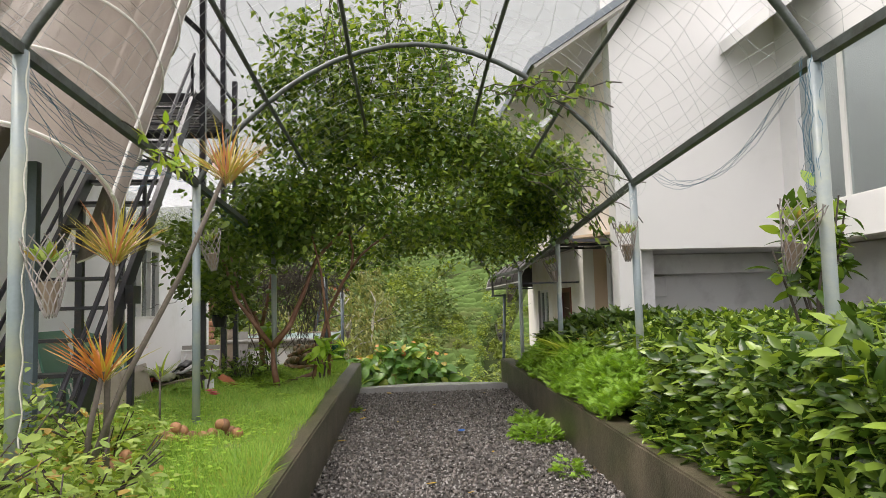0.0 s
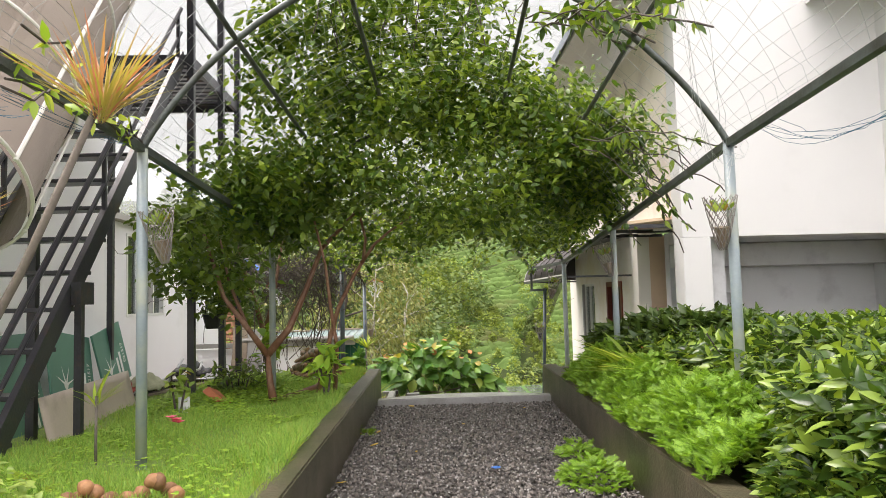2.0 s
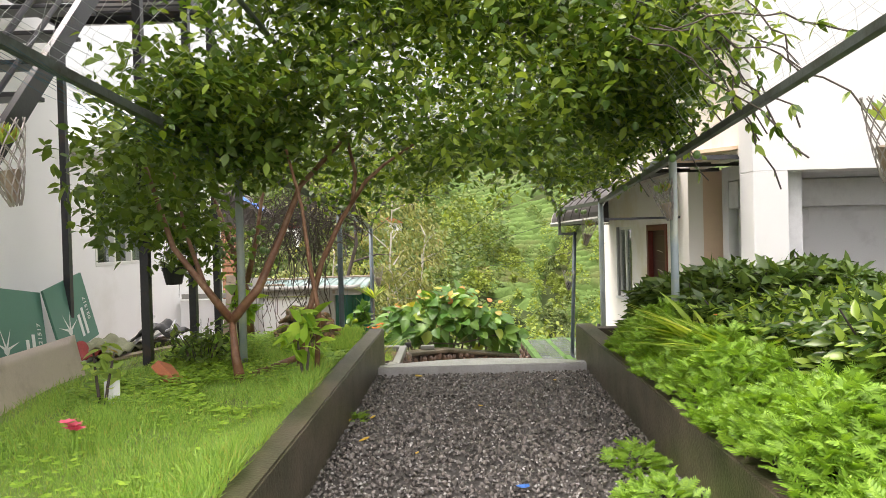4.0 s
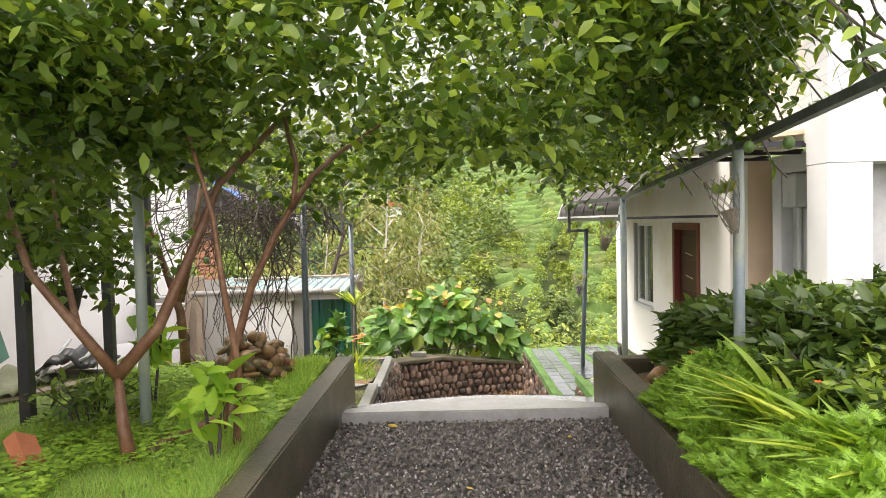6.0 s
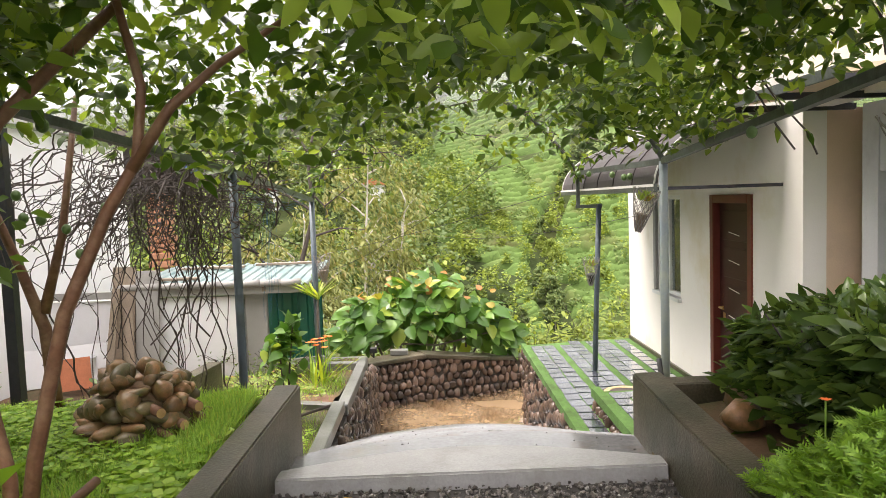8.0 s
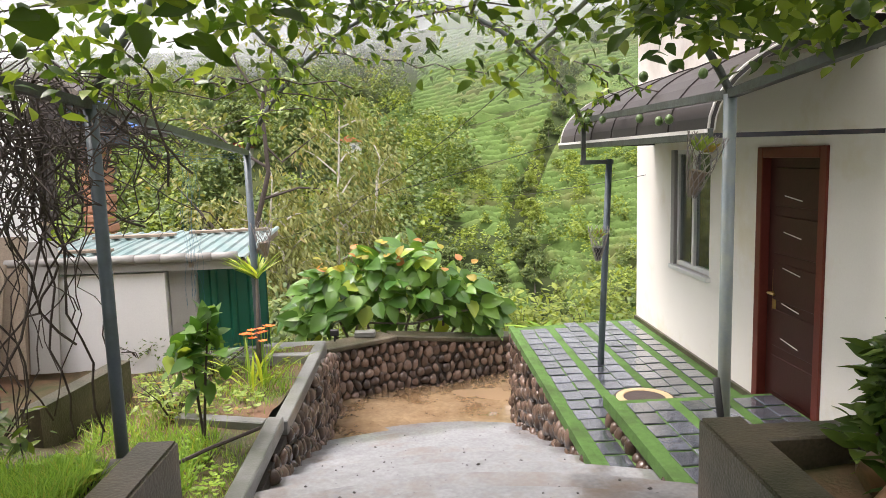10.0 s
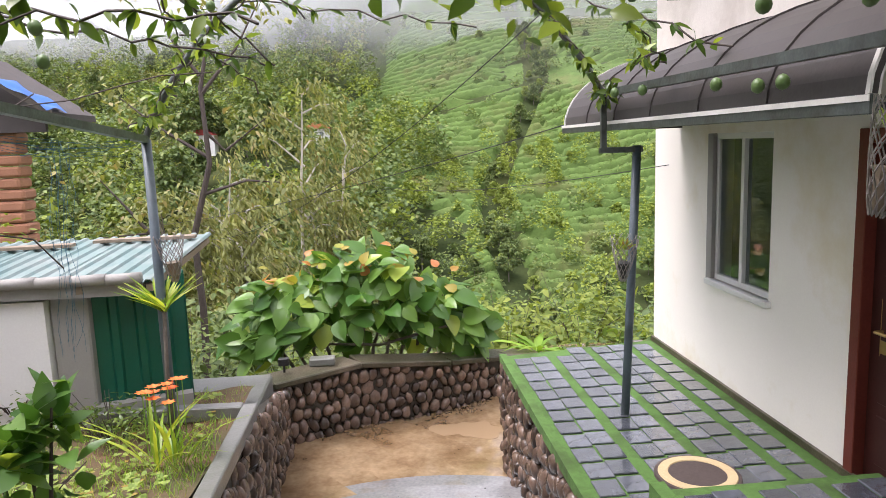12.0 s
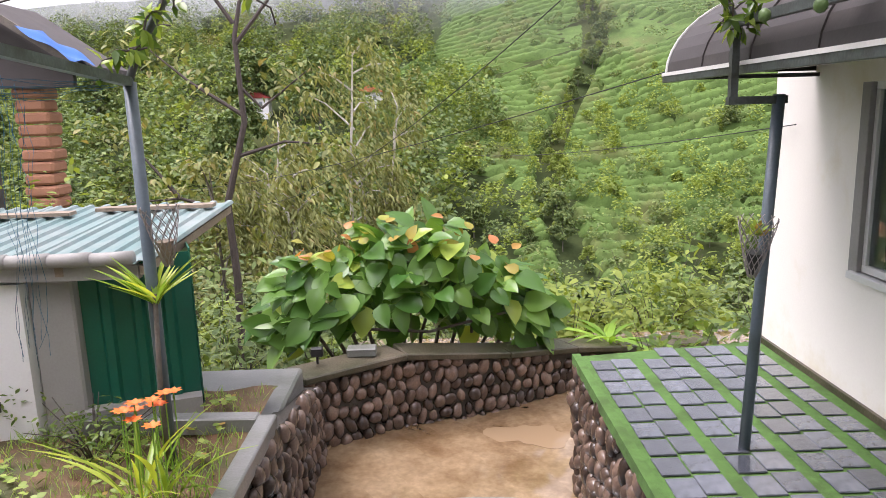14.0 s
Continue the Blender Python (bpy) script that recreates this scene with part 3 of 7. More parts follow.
m = 420
ry = 11.4 + 5.3 * rng.random(m)
ru = 0.06 + 0.88 * rng.random(m)
rk = np.clip(np.floor((ry - 11.0 - 0.32 * np.sin(np.pi * ru)) / 0.55), 0, 10)
rz = ramp_z(11.15 + 0.55 * (rk + 0.5)) + 0.002
tagged(part("ramp_litter", scatter("ramp_litter", chip(), np.stack([2.3 - 2.76 * ru, ry, rz], -1), ball(m) * np.array([1, 1, 0.1]), np.array([0, 0, 1.0]) + 0.2 * rng.normal(size=(m, 3)), 0.008 + 0.030 * rng.random(m) ** 3, M_GRAVEL_BED, False), M_GRAVEL_BED),
       "dark grit and leaf scraps on the wet ramp", "litter", "", "stuff")

# ---- kerbs along the ramp's left ----
def kerb(name, pts, w, h):
    bm = bmesh.new()
    for p, q in zip(pts, pts[1:]):
        beam(p, q, w, h, bm)
    bmesh.ops.bevel(bm, geom=bm.edges[:], offset=0.01, segments=1, affect="EDGES")
    return whole(name, bm, M_COPING, "wet grey concrete kerb between bed and ramp", "kerb", "structure")


kerb("kerb_ramp", [(-0.52, 11.80, -0.49), (-0.52, 14.30, -0.50)], 0.13, 0.12)
kerb("kerb_ramp_far", [(-0.49, 14.32, -0.55), (-0.48, 16.43, -0.57)], 0.125, 0.12)
kerb("kerb_cross", [(-0.60, 14.28, -0.52), (-1.35, 14.45, -0.50)], 0.11, 0.12)
kerb("kerb_back", [(-0.545, 16.42, -0.57), (-1.74, 16.46, -0.56)], 0.12, 0.12)
whole("low_wall", beam((-2.30, 14.04, -0.5), (-2.12, 15.32, -0.5), 0.16, 0.6), M_DARK_CONCRETE, "short dark concrete wall in the bed", "wall", "structure")


# ---- house on the right ----
def opening_wall(x0, x1, y0, y1, z0, z1, holes, bm=None):
    """A wall along y with holes (ya, yb, za, zb) through it."""
    bm = bm or bmesh.new()
    ya = y0
    for a, b, c, d in sorted(holes):
        box(x0, x1, ya, a, z0, z1, bm=bm)
        if c > z0:
            box(x0, x1, a, b, z0, c, bm=bm)
        if d < z1:
            box(x0, x1, a, b, d, z1, bm=bm)
        ya = b
    box(x0, x1, ya, y1, z0, z1, bm=bm)
    return bm


DOOR = (13.72, 14.74, TERRACE_Z, 1.60)
WIN = (15.72, 16.68, 0.30, 1.60)
UPWIN = (14.0, 15.2, 3.4, 4.7)
H = HOUSE_X
whole("wall_house", opening_wall(H, H + 0.2, 12.8, 18.0, -2.6, 2.30, [DOOR, WIN]), M_CREAM, "cream plastered house wall with green damp stains at its foot", "wall", "structure")
whole("wall_house_end", box(H + 0.2, 9.0, 17.8, 17.998, -2.6, 2.30), M_CREAM, "cream plastered end wall of the house", "wall", "structure")
whole("wall_house_upper", opening_wall(H + 0.004, H + 0.2, FACADE_Y + 0.35, 18.0, 2.304, 5.3, [UPWIN]), M_BLOCK, "pinkish beige upper house wall of bare blocks", "wall", "structure")
# recessed walls are greyer than the facade: their shade is in the colour
whole("wall_porch", box(H + 0.5, H + 0.7, 11.15, 12.8, -1.0, 2.3), M_GREYWALL, "recessed white porch wall, greyed for its shade", "wall", "structure")
whole("wall_porch_side", box(H + 0.2, H + 0.7, 12.8, 12.99, -1.0, 2.30), M_PEACH, "peach painted side of the porch", "wall", "structure")
whole("column_corner", box(H, H + 0.38, FACADE_Y, FACADE_Y + 0.346, -1.0, 2.1, 0.01), M_WHITE, "white plastered corner column", "column", "structure")
whole("wall_facade", box(H, 6.5, FACADE_Y, FACADE_Y + 0.346, 2.103, 6.8), M_WHITE, "white plastered upper facade", "wall", "structure")
whole("wall_undercroft", box(H + 0.38, 9.0, FACADE_Y + 1.6, FACADE_Y + 1.8, -1.0, 2.3), M_GREYWALL, "wall under the upper floor, shade put into its pale grey", "wall", "structure")
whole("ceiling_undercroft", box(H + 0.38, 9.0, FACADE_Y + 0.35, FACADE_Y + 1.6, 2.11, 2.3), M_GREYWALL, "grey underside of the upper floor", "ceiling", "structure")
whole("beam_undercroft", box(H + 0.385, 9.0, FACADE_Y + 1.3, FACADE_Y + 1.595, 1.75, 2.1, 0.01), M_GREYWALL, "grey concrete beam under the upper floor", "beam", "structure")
BAY_X = 6.45
whole("wall_bay", opening_wall(BAY_X, BAY_X + 0.2, 3.0, FACADE_Y - 0.003, 2.103, 6.8, [(6.6, 10.35, 2.66, 4.95)]), M_WHITE, "white plastered bay wall with a tall window", "wall", "structure")
whole("wall_bay_low", box(BAY_X + 0.8, BAY_X + 1.0, 2.0, FACADE_Y + 1.6, -1.0, 2.1), M_GREYWALL, "wall under the bay, shade put into its grey", "wall", "structure")
whole("floor_bay", box(BAY_X + 0.2, 9.5, 3.0, FACADE_Y + 0.3, 2.11, 2.4), M_GREYWALL, "grey floor slab of the bay", "floor", "structure")
whole("wall_bay_back", box(9.3, 9.5, 3.0, 18.0, 2.4, 6.8), M_GREYWALL, "pale inner wall of the room behind the glass", "wall", "structure")
whole("wall_bay_end", box(BAY_X + 0.2, 9.3, 2.8, 3.0, 2.1, 6.8), M_WHITE, "white plastered end wall of the bay", "wall", "structure")

# glass
M_GLASS = bpy.data.materials.new("window glass")
M_GLASS.use_nodes = True
g = M_GLASS.node_tree.nodes["Principled BSDF"]
g.inputs["Base Color"].default_value = (0.55, 0.62, 0.62, 1)
g.inputs["Roughness"].default_value, g.inputs["Transmission Weight"].default_value, g.inputs["IOR"].default_value = 0.02, 1.0, 1.5
# dark sheets behind the panes stand in for the unlit rooms' shade
M_DARKROOM = material("painted room shade", (0.10, 0.105, 0.10), 0.9, vary=0.2, scale=2)


def sash_window(name, y0, y1, z0, z1, x, label, mullions=1):
    w = thing(name, label, "window", "", "structure", (x, (y0 + y1) / 2, z0))
    cy, f = (y1 - y0) / 2, 0.05
    for nm, b in (("frame_top", (-cy, cy, z1 - z0 - f, z1 - z0)), ("frame_bottom", (-cy, cy, 0, f)), ("frame_side", (-cy, -cy + f, f, z1 - z0 - f)), ("frame_side", (cy - f, cy, f, z1 - z0 - f))):
        part("window_frame", box(0.03, 0.10, b[0], b[1], b[2], b[3], 0.004), M_FRAME, w)
    step = 2 * cy / (mullions + 1)
    for k in range(1, mullions + 1):
        part("mullion", box(0.02, 0.095, -cy + k * step - f / 2, -cy + k * step + f / 2, f, z1 - z0 - f, 0.004), M_FRAME, w)
    for k in range(mullions + 1):
        p = part("pane", box(0.055, 0.063, -cy + k * step + 0.03, -cy + (k + 1) * step - 0.03, f - 0.01, z1 - z0 - f + 0.01), M_GLASS, w)
        p.visible_shadow = False
    part("dark_backing", box(0.26, 0.27, -cy - 0.2, cy + 0.2, -0.1, z1 - z0 + 0.1), M_DARKROOM, w, "dark sheet standing in for the dim room")
    return w


w1 = sash_window("window_1", *WIN, H, "white-framed sliding window with dark glass")
part("window_sill", box(-0.05, 0.03, -0.52, 0.52, -0.05, 0.0, 0.006), M_FRAME, w1)
part("reveal", box(-0.012, 0.028, 0.46, 0.56, -0.02, 1.3, 0.004), M_JAMB, w1, "grey painted reveal")
sash_window("window_2", *UPWIN, H, "upper white-framed window with dark glass", 1)
bw = thing("window_3", "tall fixed bay window of tinted glass", "window", "", "structure", (BAY_X, 0, 2.66))
for a, b in ((6.62, 9.27), (9.37, 10.33)):
    p = part("pane", box(0.08, 0.09, a, b, 0.03, 2.27), M_GLASS, bw)
    p.visible_shadow = False
for a, b, c, d in ((6.6, 10.35, 0.0, 0.03), (6.6, 10.35, 2.26, 2.29), (9.27, 9.37, 0.03, 2.26)):
    part("window_frame", box(0.05, 0.12, a, b, c, d), M_FRAME, bw)
part("dark_backing", box(1.2, 1.22, 6.0, 9.6, -0.2, 2.5), M_DARKROOM, bw, "dark sheet in place of the room's shade")

# sunshade slab and gable roof
bm = prism([(5.5, 5.25), (6.9, 6.25), (6.9, 6.45), (5.5, 5.45)], "y", 9.3, FACADE_Y - 0.003)
whole("sunshade", bm, M_WHITE, "sloping white concrete sunshade above the window", "sunshade", "structure")
slope = 0.68
ex, ez = 2.35, 4.92
rf = thing("house_roof", "gable roof with slate grey fascia", "roof", "", "structure")
part("soffit", prism([(ex, ez), (7.2, ez + slope * 4.85), (7.2, ez + slope * 4.85 + 0.06), (ex, ez + 0.06)], "y", FACADE_Y - 0.32, 18.6), M_SOFFIT, rf)
part("roof_sheet", prism([(ex - 0.06, ez + 0.03), (7.2, ez + slope * 4.85 + 0.065), (7.2, ez + slope * 4.85 + 0.2), (ex - 0.06, ez + 0.16)], "y", FACADE_Y - 0.35, 18.65), M_SLATE, rf)

whole("meter_box", box(4.55, 5.0, FACADE_Y + 1.45, FACADE_Y + 1.597, 1.35, 1.72, 0.01), M_GREYWALL, "grey electric meter box on the wall", "meter box")
whole("wall_pipe", tube([(4.12, 12.2, -0.9), (4.12, 12.2, 1.9)], 0.025), M_GREYWALL, "thin grey pipe on the porch wall", "pipe")

# ---- front door ----
dr = thing("door_1", "dark red-brown panelled wooden door, shut", "door", "", "structure", (H, (DOOR[0] + DOOR[1]) / 2, TERRACE_Z))
dh, dw = DOOR[3] - TERRACE_Z, (DOOR[1] - DOOR[0]) / 2
part("door_frame", box(-0.02, 0.12, -dw, -dw + 0.09, 0, dh, 0.005), M_DOOR_FRAME, dr)
part("door_frame", box(-0.02, 0.12, dw - 0.09, dw, 0, dh, 0.005), M_DOOR_FRAME, dr)
part("door_frame", box(-0.02, 0.12, -dw + 0.09, dw - 0.09, dh - 0.09, dh, 0.005), M_DOOR_FRAME, dr)
leaf = part("door_leaf", box(0.06, 0.10, -dw + 0.09, dw - 0.09, 0.02, dh - 0.09), M_DOOR, dr)
for k in range(5):
    z = 0.16 + k * 0.40
    part("panel", box(0.048, 0.0605, -dw + 0.19, dw - 0.19, z, z + 0.32, 0.006), M_DOOR, leaf)
for k in range(5):
    part("inlay", beam((0.046, -0.10, 0.62 + 0.30 * k), (0.046, 0.16, 0.65 + 0.30 * k), 0.006, 0.008), M_TRIM, leaf, "thin pale metal inlay")
part("door_handle", tube([(0.055, 0.30, 1.02), (0.0, 0.30, 1.02), (0.0, 0.20, 1.02)], 0.012), M_BRASS, leaf, "brass lever handle")
part("lock_plate", box(0.052, 0.0605, 0.27, 0.33, 0.86, 1.22, 0.004), M_BRASS, leaf, "brass lock plate")

# ---- awnings ----
def awning(y0, y1, z, rise, reach, label):
    """A barrel awning: a curved sheet with ribs, edge strips and end plates."""
    aw = thing("awning", label, "awning", "house awnings", at=(H, y0, z))
    prof = []
    for k in range(13):
        a = math.pi / 2 * k / 12
        prof.append((-reach * math.sin(a), rise * math.cos(a)))
    ln = y1 - y0
    shell = bmesh.new()
    prism(prof + [(p[0] * 0.985 + 0.004, p[1] * 0.97 - 0.006) for p in reversed(prof)], "y", 0, ln, shell)
    part("sheet", shell, M_AWNING, aw)
    n = max(2, round(ln / 0.75))
    for k in range(n + 1):
        y = min(max(ln * k / n, 0.015), ln - 0.015)
        rib = bmesh.new()
        prism([(p[0] * 1.008, p[1] * 1.012 + 0.004) for p in prof] + [(p[0] * 0.97, p[1] * 0.96) for p in reversed(prof)], "y", y - 0.012, y + 0.012, rib)
        part("rib", rib, M_TRIM if k in (0, n) else M_AWNING, aw)
    for y in (ln - 0.010,):
        part("end_plate", prism(prof + [(0, 0)], "y", y, y + 0.008), M_AWNING, aw)
    part("edge_strip", box(-reach - 0.02, -reach + 0.015, -0.02, ln + 0.02, -0.06, 0.015, 0.004), M_GALV, aw)
    part("edge_trim", box(-reach - 0.026, -reach - 0.021, -0.02, ln + 0.02, -0.012, 0.012), M_TRIM, aw)
    for y in (0.05, ln - 0.05):
        part("bracket", beam((-reach, y, -0.03), (0.0, y, -0.03), 0.03, 0.03), M_STEEL, aw)
    return aw


awning(13.1, 17.4, 1.71, 0.66, 1.15, "dark curved awning with pale ribs over the window")
pc = thing("porch_canopy", "thin peach canopy with steel edge above the porch", "canopy", at=(H, 12.0, 2.33))
part("slab", prism([(-0.62, 0.0), (0.5, 0.10), (0.5, 0.14), (-0.62, 0.04)], "y", -0.82, 0.78), M_PEACH, pc)
part("edge", box(-0.65, -0.62, -0.84, 0.80, -0.02, 0.05), M_GALV, pc, "grey steel edge")
for y in (-0.80, 0.0, 0.74):
    part("bracket", beam((-0.62, y, -0.03), (0.4, y, -0.03), 0.04, 0.05), M_STEEL, pc)

# ---- terrace ----
whole("terrace_base", prism([(1.93, 13.2), (H, 13.2), (H, 17.97), (1.93, 17.70)], "z", -2.6, TERRACE_Z - 0.022), M_MORTAR, "mortar body of the terrace", "terrace", "structure")
whole("terrace_base_upper", box(2.28, H, 11.75, 14.4, -2.6, UPPER_Z - 0.02), M_MORTAR, "mortar body of the upper terrace strip", "terrace", "structure")
TERR = whole("terrace", prism([(1.90, 13.15), (H - 0.004, 13.15), (H - 0.004, 18.0), (1.90, 17.74)], "z", TERRACE_Z - 0.02, TERRACE_Z - 0.004), M_TURF, "terrace of artificial turf strips between dark pavers", "terrace", "structure")
TERR_UP = whole("terrace_upper", box(2.24, H - 0.008, 11.76, 14.42, UPPER_Z - 0.02, UPPER_Z - 0.004, 0.004), M_TURF, "upper terrace strip of turf and dark pavers", "terrace", "structure")
whole("turf_edge", beam((1.90, 13.2, TERRACE_Z - 0.02), (1.90, 17.74, TERRACE_Z - 0.02), 0.07, 0.09), M_TURF, "turf-wrapped terrace edge", "edging", "structure")
whole("turf_edge_upper", beam((2.24, 11.8, UPPER_Z), (2.24, 14.42, UPPER_Z), 0.09, 0.10), M_TURF, "turf-wrapped edge of the upper strip", "edging", "structure")
whole("baseboard", box(H - 0.03, H - 0.002, 12.8, 18.0, TERRACE_Z - 0.01, TERRACE_Z + 0.05), M_DARK_CONCRETE, "dark concrete skirting at the wall's foot", "baseboard", "structure")
paver = mesh_of("paver", box(-0.087, 0.087, -0.106, 0.106, 0, 0.014, 0.005), M_PAVER)
prnd = random.Random(3)
for parent, x0, x1, y0, y1, z in ((TERR, 1.99, 3.60, 14.45, 18.0, TERRACE_Z - 0.006), (TERR_UP, 2.36, 3.58, 11.9, 14.35, UPPER_Z - 0.006)):
    x, col = x0 + 0.085, 0
    while x < x1 - 0.05:
        y = y0 + 0.10
        while y < min(y1, 17.74 + 0.153 * (x - 1.9)) - 0.11:
            o = new("paver", paver)
            o.parent = parent
            o.matrix_basis = pose(x + prnd.uniform(-0.005, 0.005), y + (0.03 if col % 2 else 0), z + prnd.uniform(0, 0.003), prnd.uniform(-0.6, 0.6), prnd.uniform(-0.6, 0.6), prnd.uniform(-1.5, 1.5))
            y += 0.245
        x += 0.268 if col % 2 else 0.182
        col += 1
for y in np.arange(13.35, 14.4, 0.245):
    o = new("paver", paver)
    o.parent = TERR
    o.matrix_basis = pose(2.09, y, TERRACE_Z - 0.006)

dm = thing("door_mat", "round dark mat with a straw ring on the terrace", "mat", at=(2.70, 14.86, TERRACE_Z + 0.012))
bm = bmesh.new()
bmesh.ops.create_cone(bm, cap_ends=True, segments=40, radius1=0.28, radius2=0.275, depth=0.02)
part("mat", bm, M_MAT, dm)
bm = bmesh.new()
loops = [[bm.verts.new((r * math.cos(a * math.tau / 40), r * math.sin(a * math.tau / 40), z)) for a in range(40)] for r, z in ((0.185, 0.008), (0.19, 0.017), (0.25, 0.017), (0.255, 0.008))]
for p, q in zip(loops, loops[1:] + loops[:1]):
    for a in range(40):
        bm.faces.new((p[a], q[a], q[(a + 1) % 40], p[(a + 1) % 40]))
bmesh.ops.recalc_face_normals(bm, faces=bm.faces)
part("ring", bm, M_MAT_RING, dm, "straw coloured woven ring")

# ---- pergola: posts, eave beams, arches, purlins ----
PERG = [(3.32, -1.66, 2.52, 2.19, 2.49), (6.20, -1.62, 2.40, 2.26, 2.36), (9.45, -1.47, 2.18, 2.35, 2.12), (12.70, -1.07, 1.93, 2.44, 1.90), (16.0, -0.99, 1.70, 2.43, 1.93)]
pg = thing("pergola", "arched steel pipe pergola with net and climbing vines", "pergola")


def arch_point(row, u):
    """A point of a frame's arch, u from 0 at the left post to 1 at the right."""
    y, xl, zl, xr, zr = row
    a = math.pi * (1 - u)
    cx, hw = (xl + xr) / 2, (xr - xl) / 2
    s = math.sin(a)
    return Vector((cx + hw * math.cos(a), y, zl + (zr - zl) * u + 1.28 * s ** 1.75))


BASES_L = [0.30, 0.34, 0.34, -0.5, -0.68]
BASES_R = [0.2, 0.2, 0.2, UPPER_Z, None]
for k, row in enumerate(PERG):
    y, xl, zl, xr, zr = row
    dark = k >= 3
    part("post", tube([(xl, y, BASES_L[k] - 0.15), (xl, y, zl)], 0.035 if k < 3 else 0.036, 12), M_PERG_DARK if dark else M_POST, pg, smooth=True)
    if BASES_R[k] is not None:
        part("post", tube([(xr, y, BASES_R[k] - 0.15), (xr, y, zr)], 0.035 if k < 3 else 0.036, 12), M_POST, pg, smooth=True)
    part("arch", tube([arch_point(row, i / 24) for i in range(25)], 0.024, 8), M_GALV, pg, smooth=True)
for (p, q) in zip(PERG, PERG[1:]):
    for i, j in ((1, 2), (3, 4)):
        part("eave_beam", beam((p[i], p[0], p[j]), (q[i], q[0], q[j]), 0.05, 0.05), M_GALV, pg)
    for u in (0.26, 0.40, 0.61, 0.74):
        part("purlin", tube([arch_point(p, u), arch_point(q, u)], 0.019, 8), M_GALV, pg)
for i, j in ((1, 2), (3, 4)):
    p = PERG[0]
    part("eave_beam", beam((p[i], p[0], p[j]), (p[i], -1.0, p[j] + 0.1), 0.05, 0.05), M_GALV, pg)
for u in (0.26, 0.40, 0.61, 0.74):
    a = arch_point(PERG[0], u)
    part("purlin", tube([a, a + Vector((0, -4, 0.1))], 0.019, 8), M_GALV, pg)
# down leg of the far corner: a short drop, a crank, then the leg on the terrace
part("crank_leg", tube([(2.43, 16.0, 1.93), (2.43, 16.0, 1.50)], 0.03, square=True), M_GALV, pg)
part("crank_arm", beam((2.40, 16.0, 1.50), (2.74, 16.0, 1.50), 0.045, 0.045), M_GALV, pg)
part("post", tube([(2.70, 16.0, 1.53), (2.60, 15.97, TERRACE_Z - 0.02)], 0.034, 12), M_PERG_DARK, pg, smooth=True)

whole("drain_pipe", tube([(2.40, 12.60, UPPER_Z - 0.02), (2.40, 12.62, -0.05), (2.36, 12.63, 0.28)], 0.022, 8), M_BLACKPOT, "short black pipe standing against a pergola post", "pipe", smooth=True)

# ---- white building on the left ----
WW = WHITE_X
whole("wall_white_building_tall", box(WW - 0.2, WW, 2.0, 12.6, -1.2, 6.2), M_WHITE_LIFTED, "white plastered two-storey wall of the outbuilding", "wall", "structure")
whole("wall_white_tall_end", box(WW - 6, WW - 0.2, 12.4, 12.6, 2.75, 6.2), M_WHITE_LIFTED, "white plastered gable wall of the outbuilding", "wall", "structure")
whole("wall_white_building", opening_wall(WW - 0.2, WW, 12.603, 19.2, -1.2, 2.75, [(13.4, 15.1, 1.2, 2.6)]), M_WHITE_LIFTED, "white plastered wall of the outbuilding", "wall", "structure")
whole("wall_white_end", box(WW - 6, WW - 0.2, 19.0, 19.198, -1.2, 2.75), M_WHITE_LIFTED, "white plastered end wall of the outbuilding", "wall", "structure")
whole("wall_white_back", box(WW - 6, WW - 5.8, 2.0, 19.0, -1.2, 2.75), M_WHITE_LIFTED, "white plastered rear wall of the outbuilding", "wall", "structure")
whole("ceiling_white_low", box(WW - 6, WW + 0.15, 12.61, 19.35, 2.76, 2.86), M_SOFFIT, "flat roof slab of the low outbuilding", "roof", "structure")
whole("ceiling_white_building", box(WW - 6, WW + 0.3, 2.0, 12.8, 6.2, 6.35), M_WHITE_LIFTED, "flat concrete roof slab of the outbuilding", "roof", "structure")
w4 = thing("window_4", "three-part window with grey frames and dark glass", "window", "", "structure", (WW, 14.25, 1.2))
for a in (-0.85, -0.28, 0.29, 0.80):
    part("window_frame", box(-0.12, 0.012, a, a + 0.05, 0, 1.4, 0.004), M_FRAME, w4)
for a, b in ((0, 0.05), (1.35, 1.40)):
    part("window_frame", box(-0.11, 0.008, -0.80, 0.80, a, b, 0.004), M_FRAME, w4)
for a in (-0.80, -0.23, 0.34):
    part("pane", box(-0.075, -0.067, a, a + 0.50, 0.05, 1.35), M_GLASS, w4)
part("dark_backing", box(-0.5, -0.49, -1.0, 1.0, -0.1, 1.6), M_DARKROOM, w4, "dark sheet for the unlit interior")
whole("low_white_wall", box(-4.65, -2.07, 16.48, 16.62, -1.0, 0.44), M_WHITE_LIFTED, "low white plastered wall with a damp foot", "wall", "structure")

# ---- river stone walls of the ramp ----
srnd = random.Random(11)
STONES = [mesh_of("river_stone", blob(0.086, s, (0.72 + 0.06 * (s % 3), 0.55, 1.0 + 0.1 * (s % 2)), 0.25, 2), M_STONE, True) for s in range(9)]


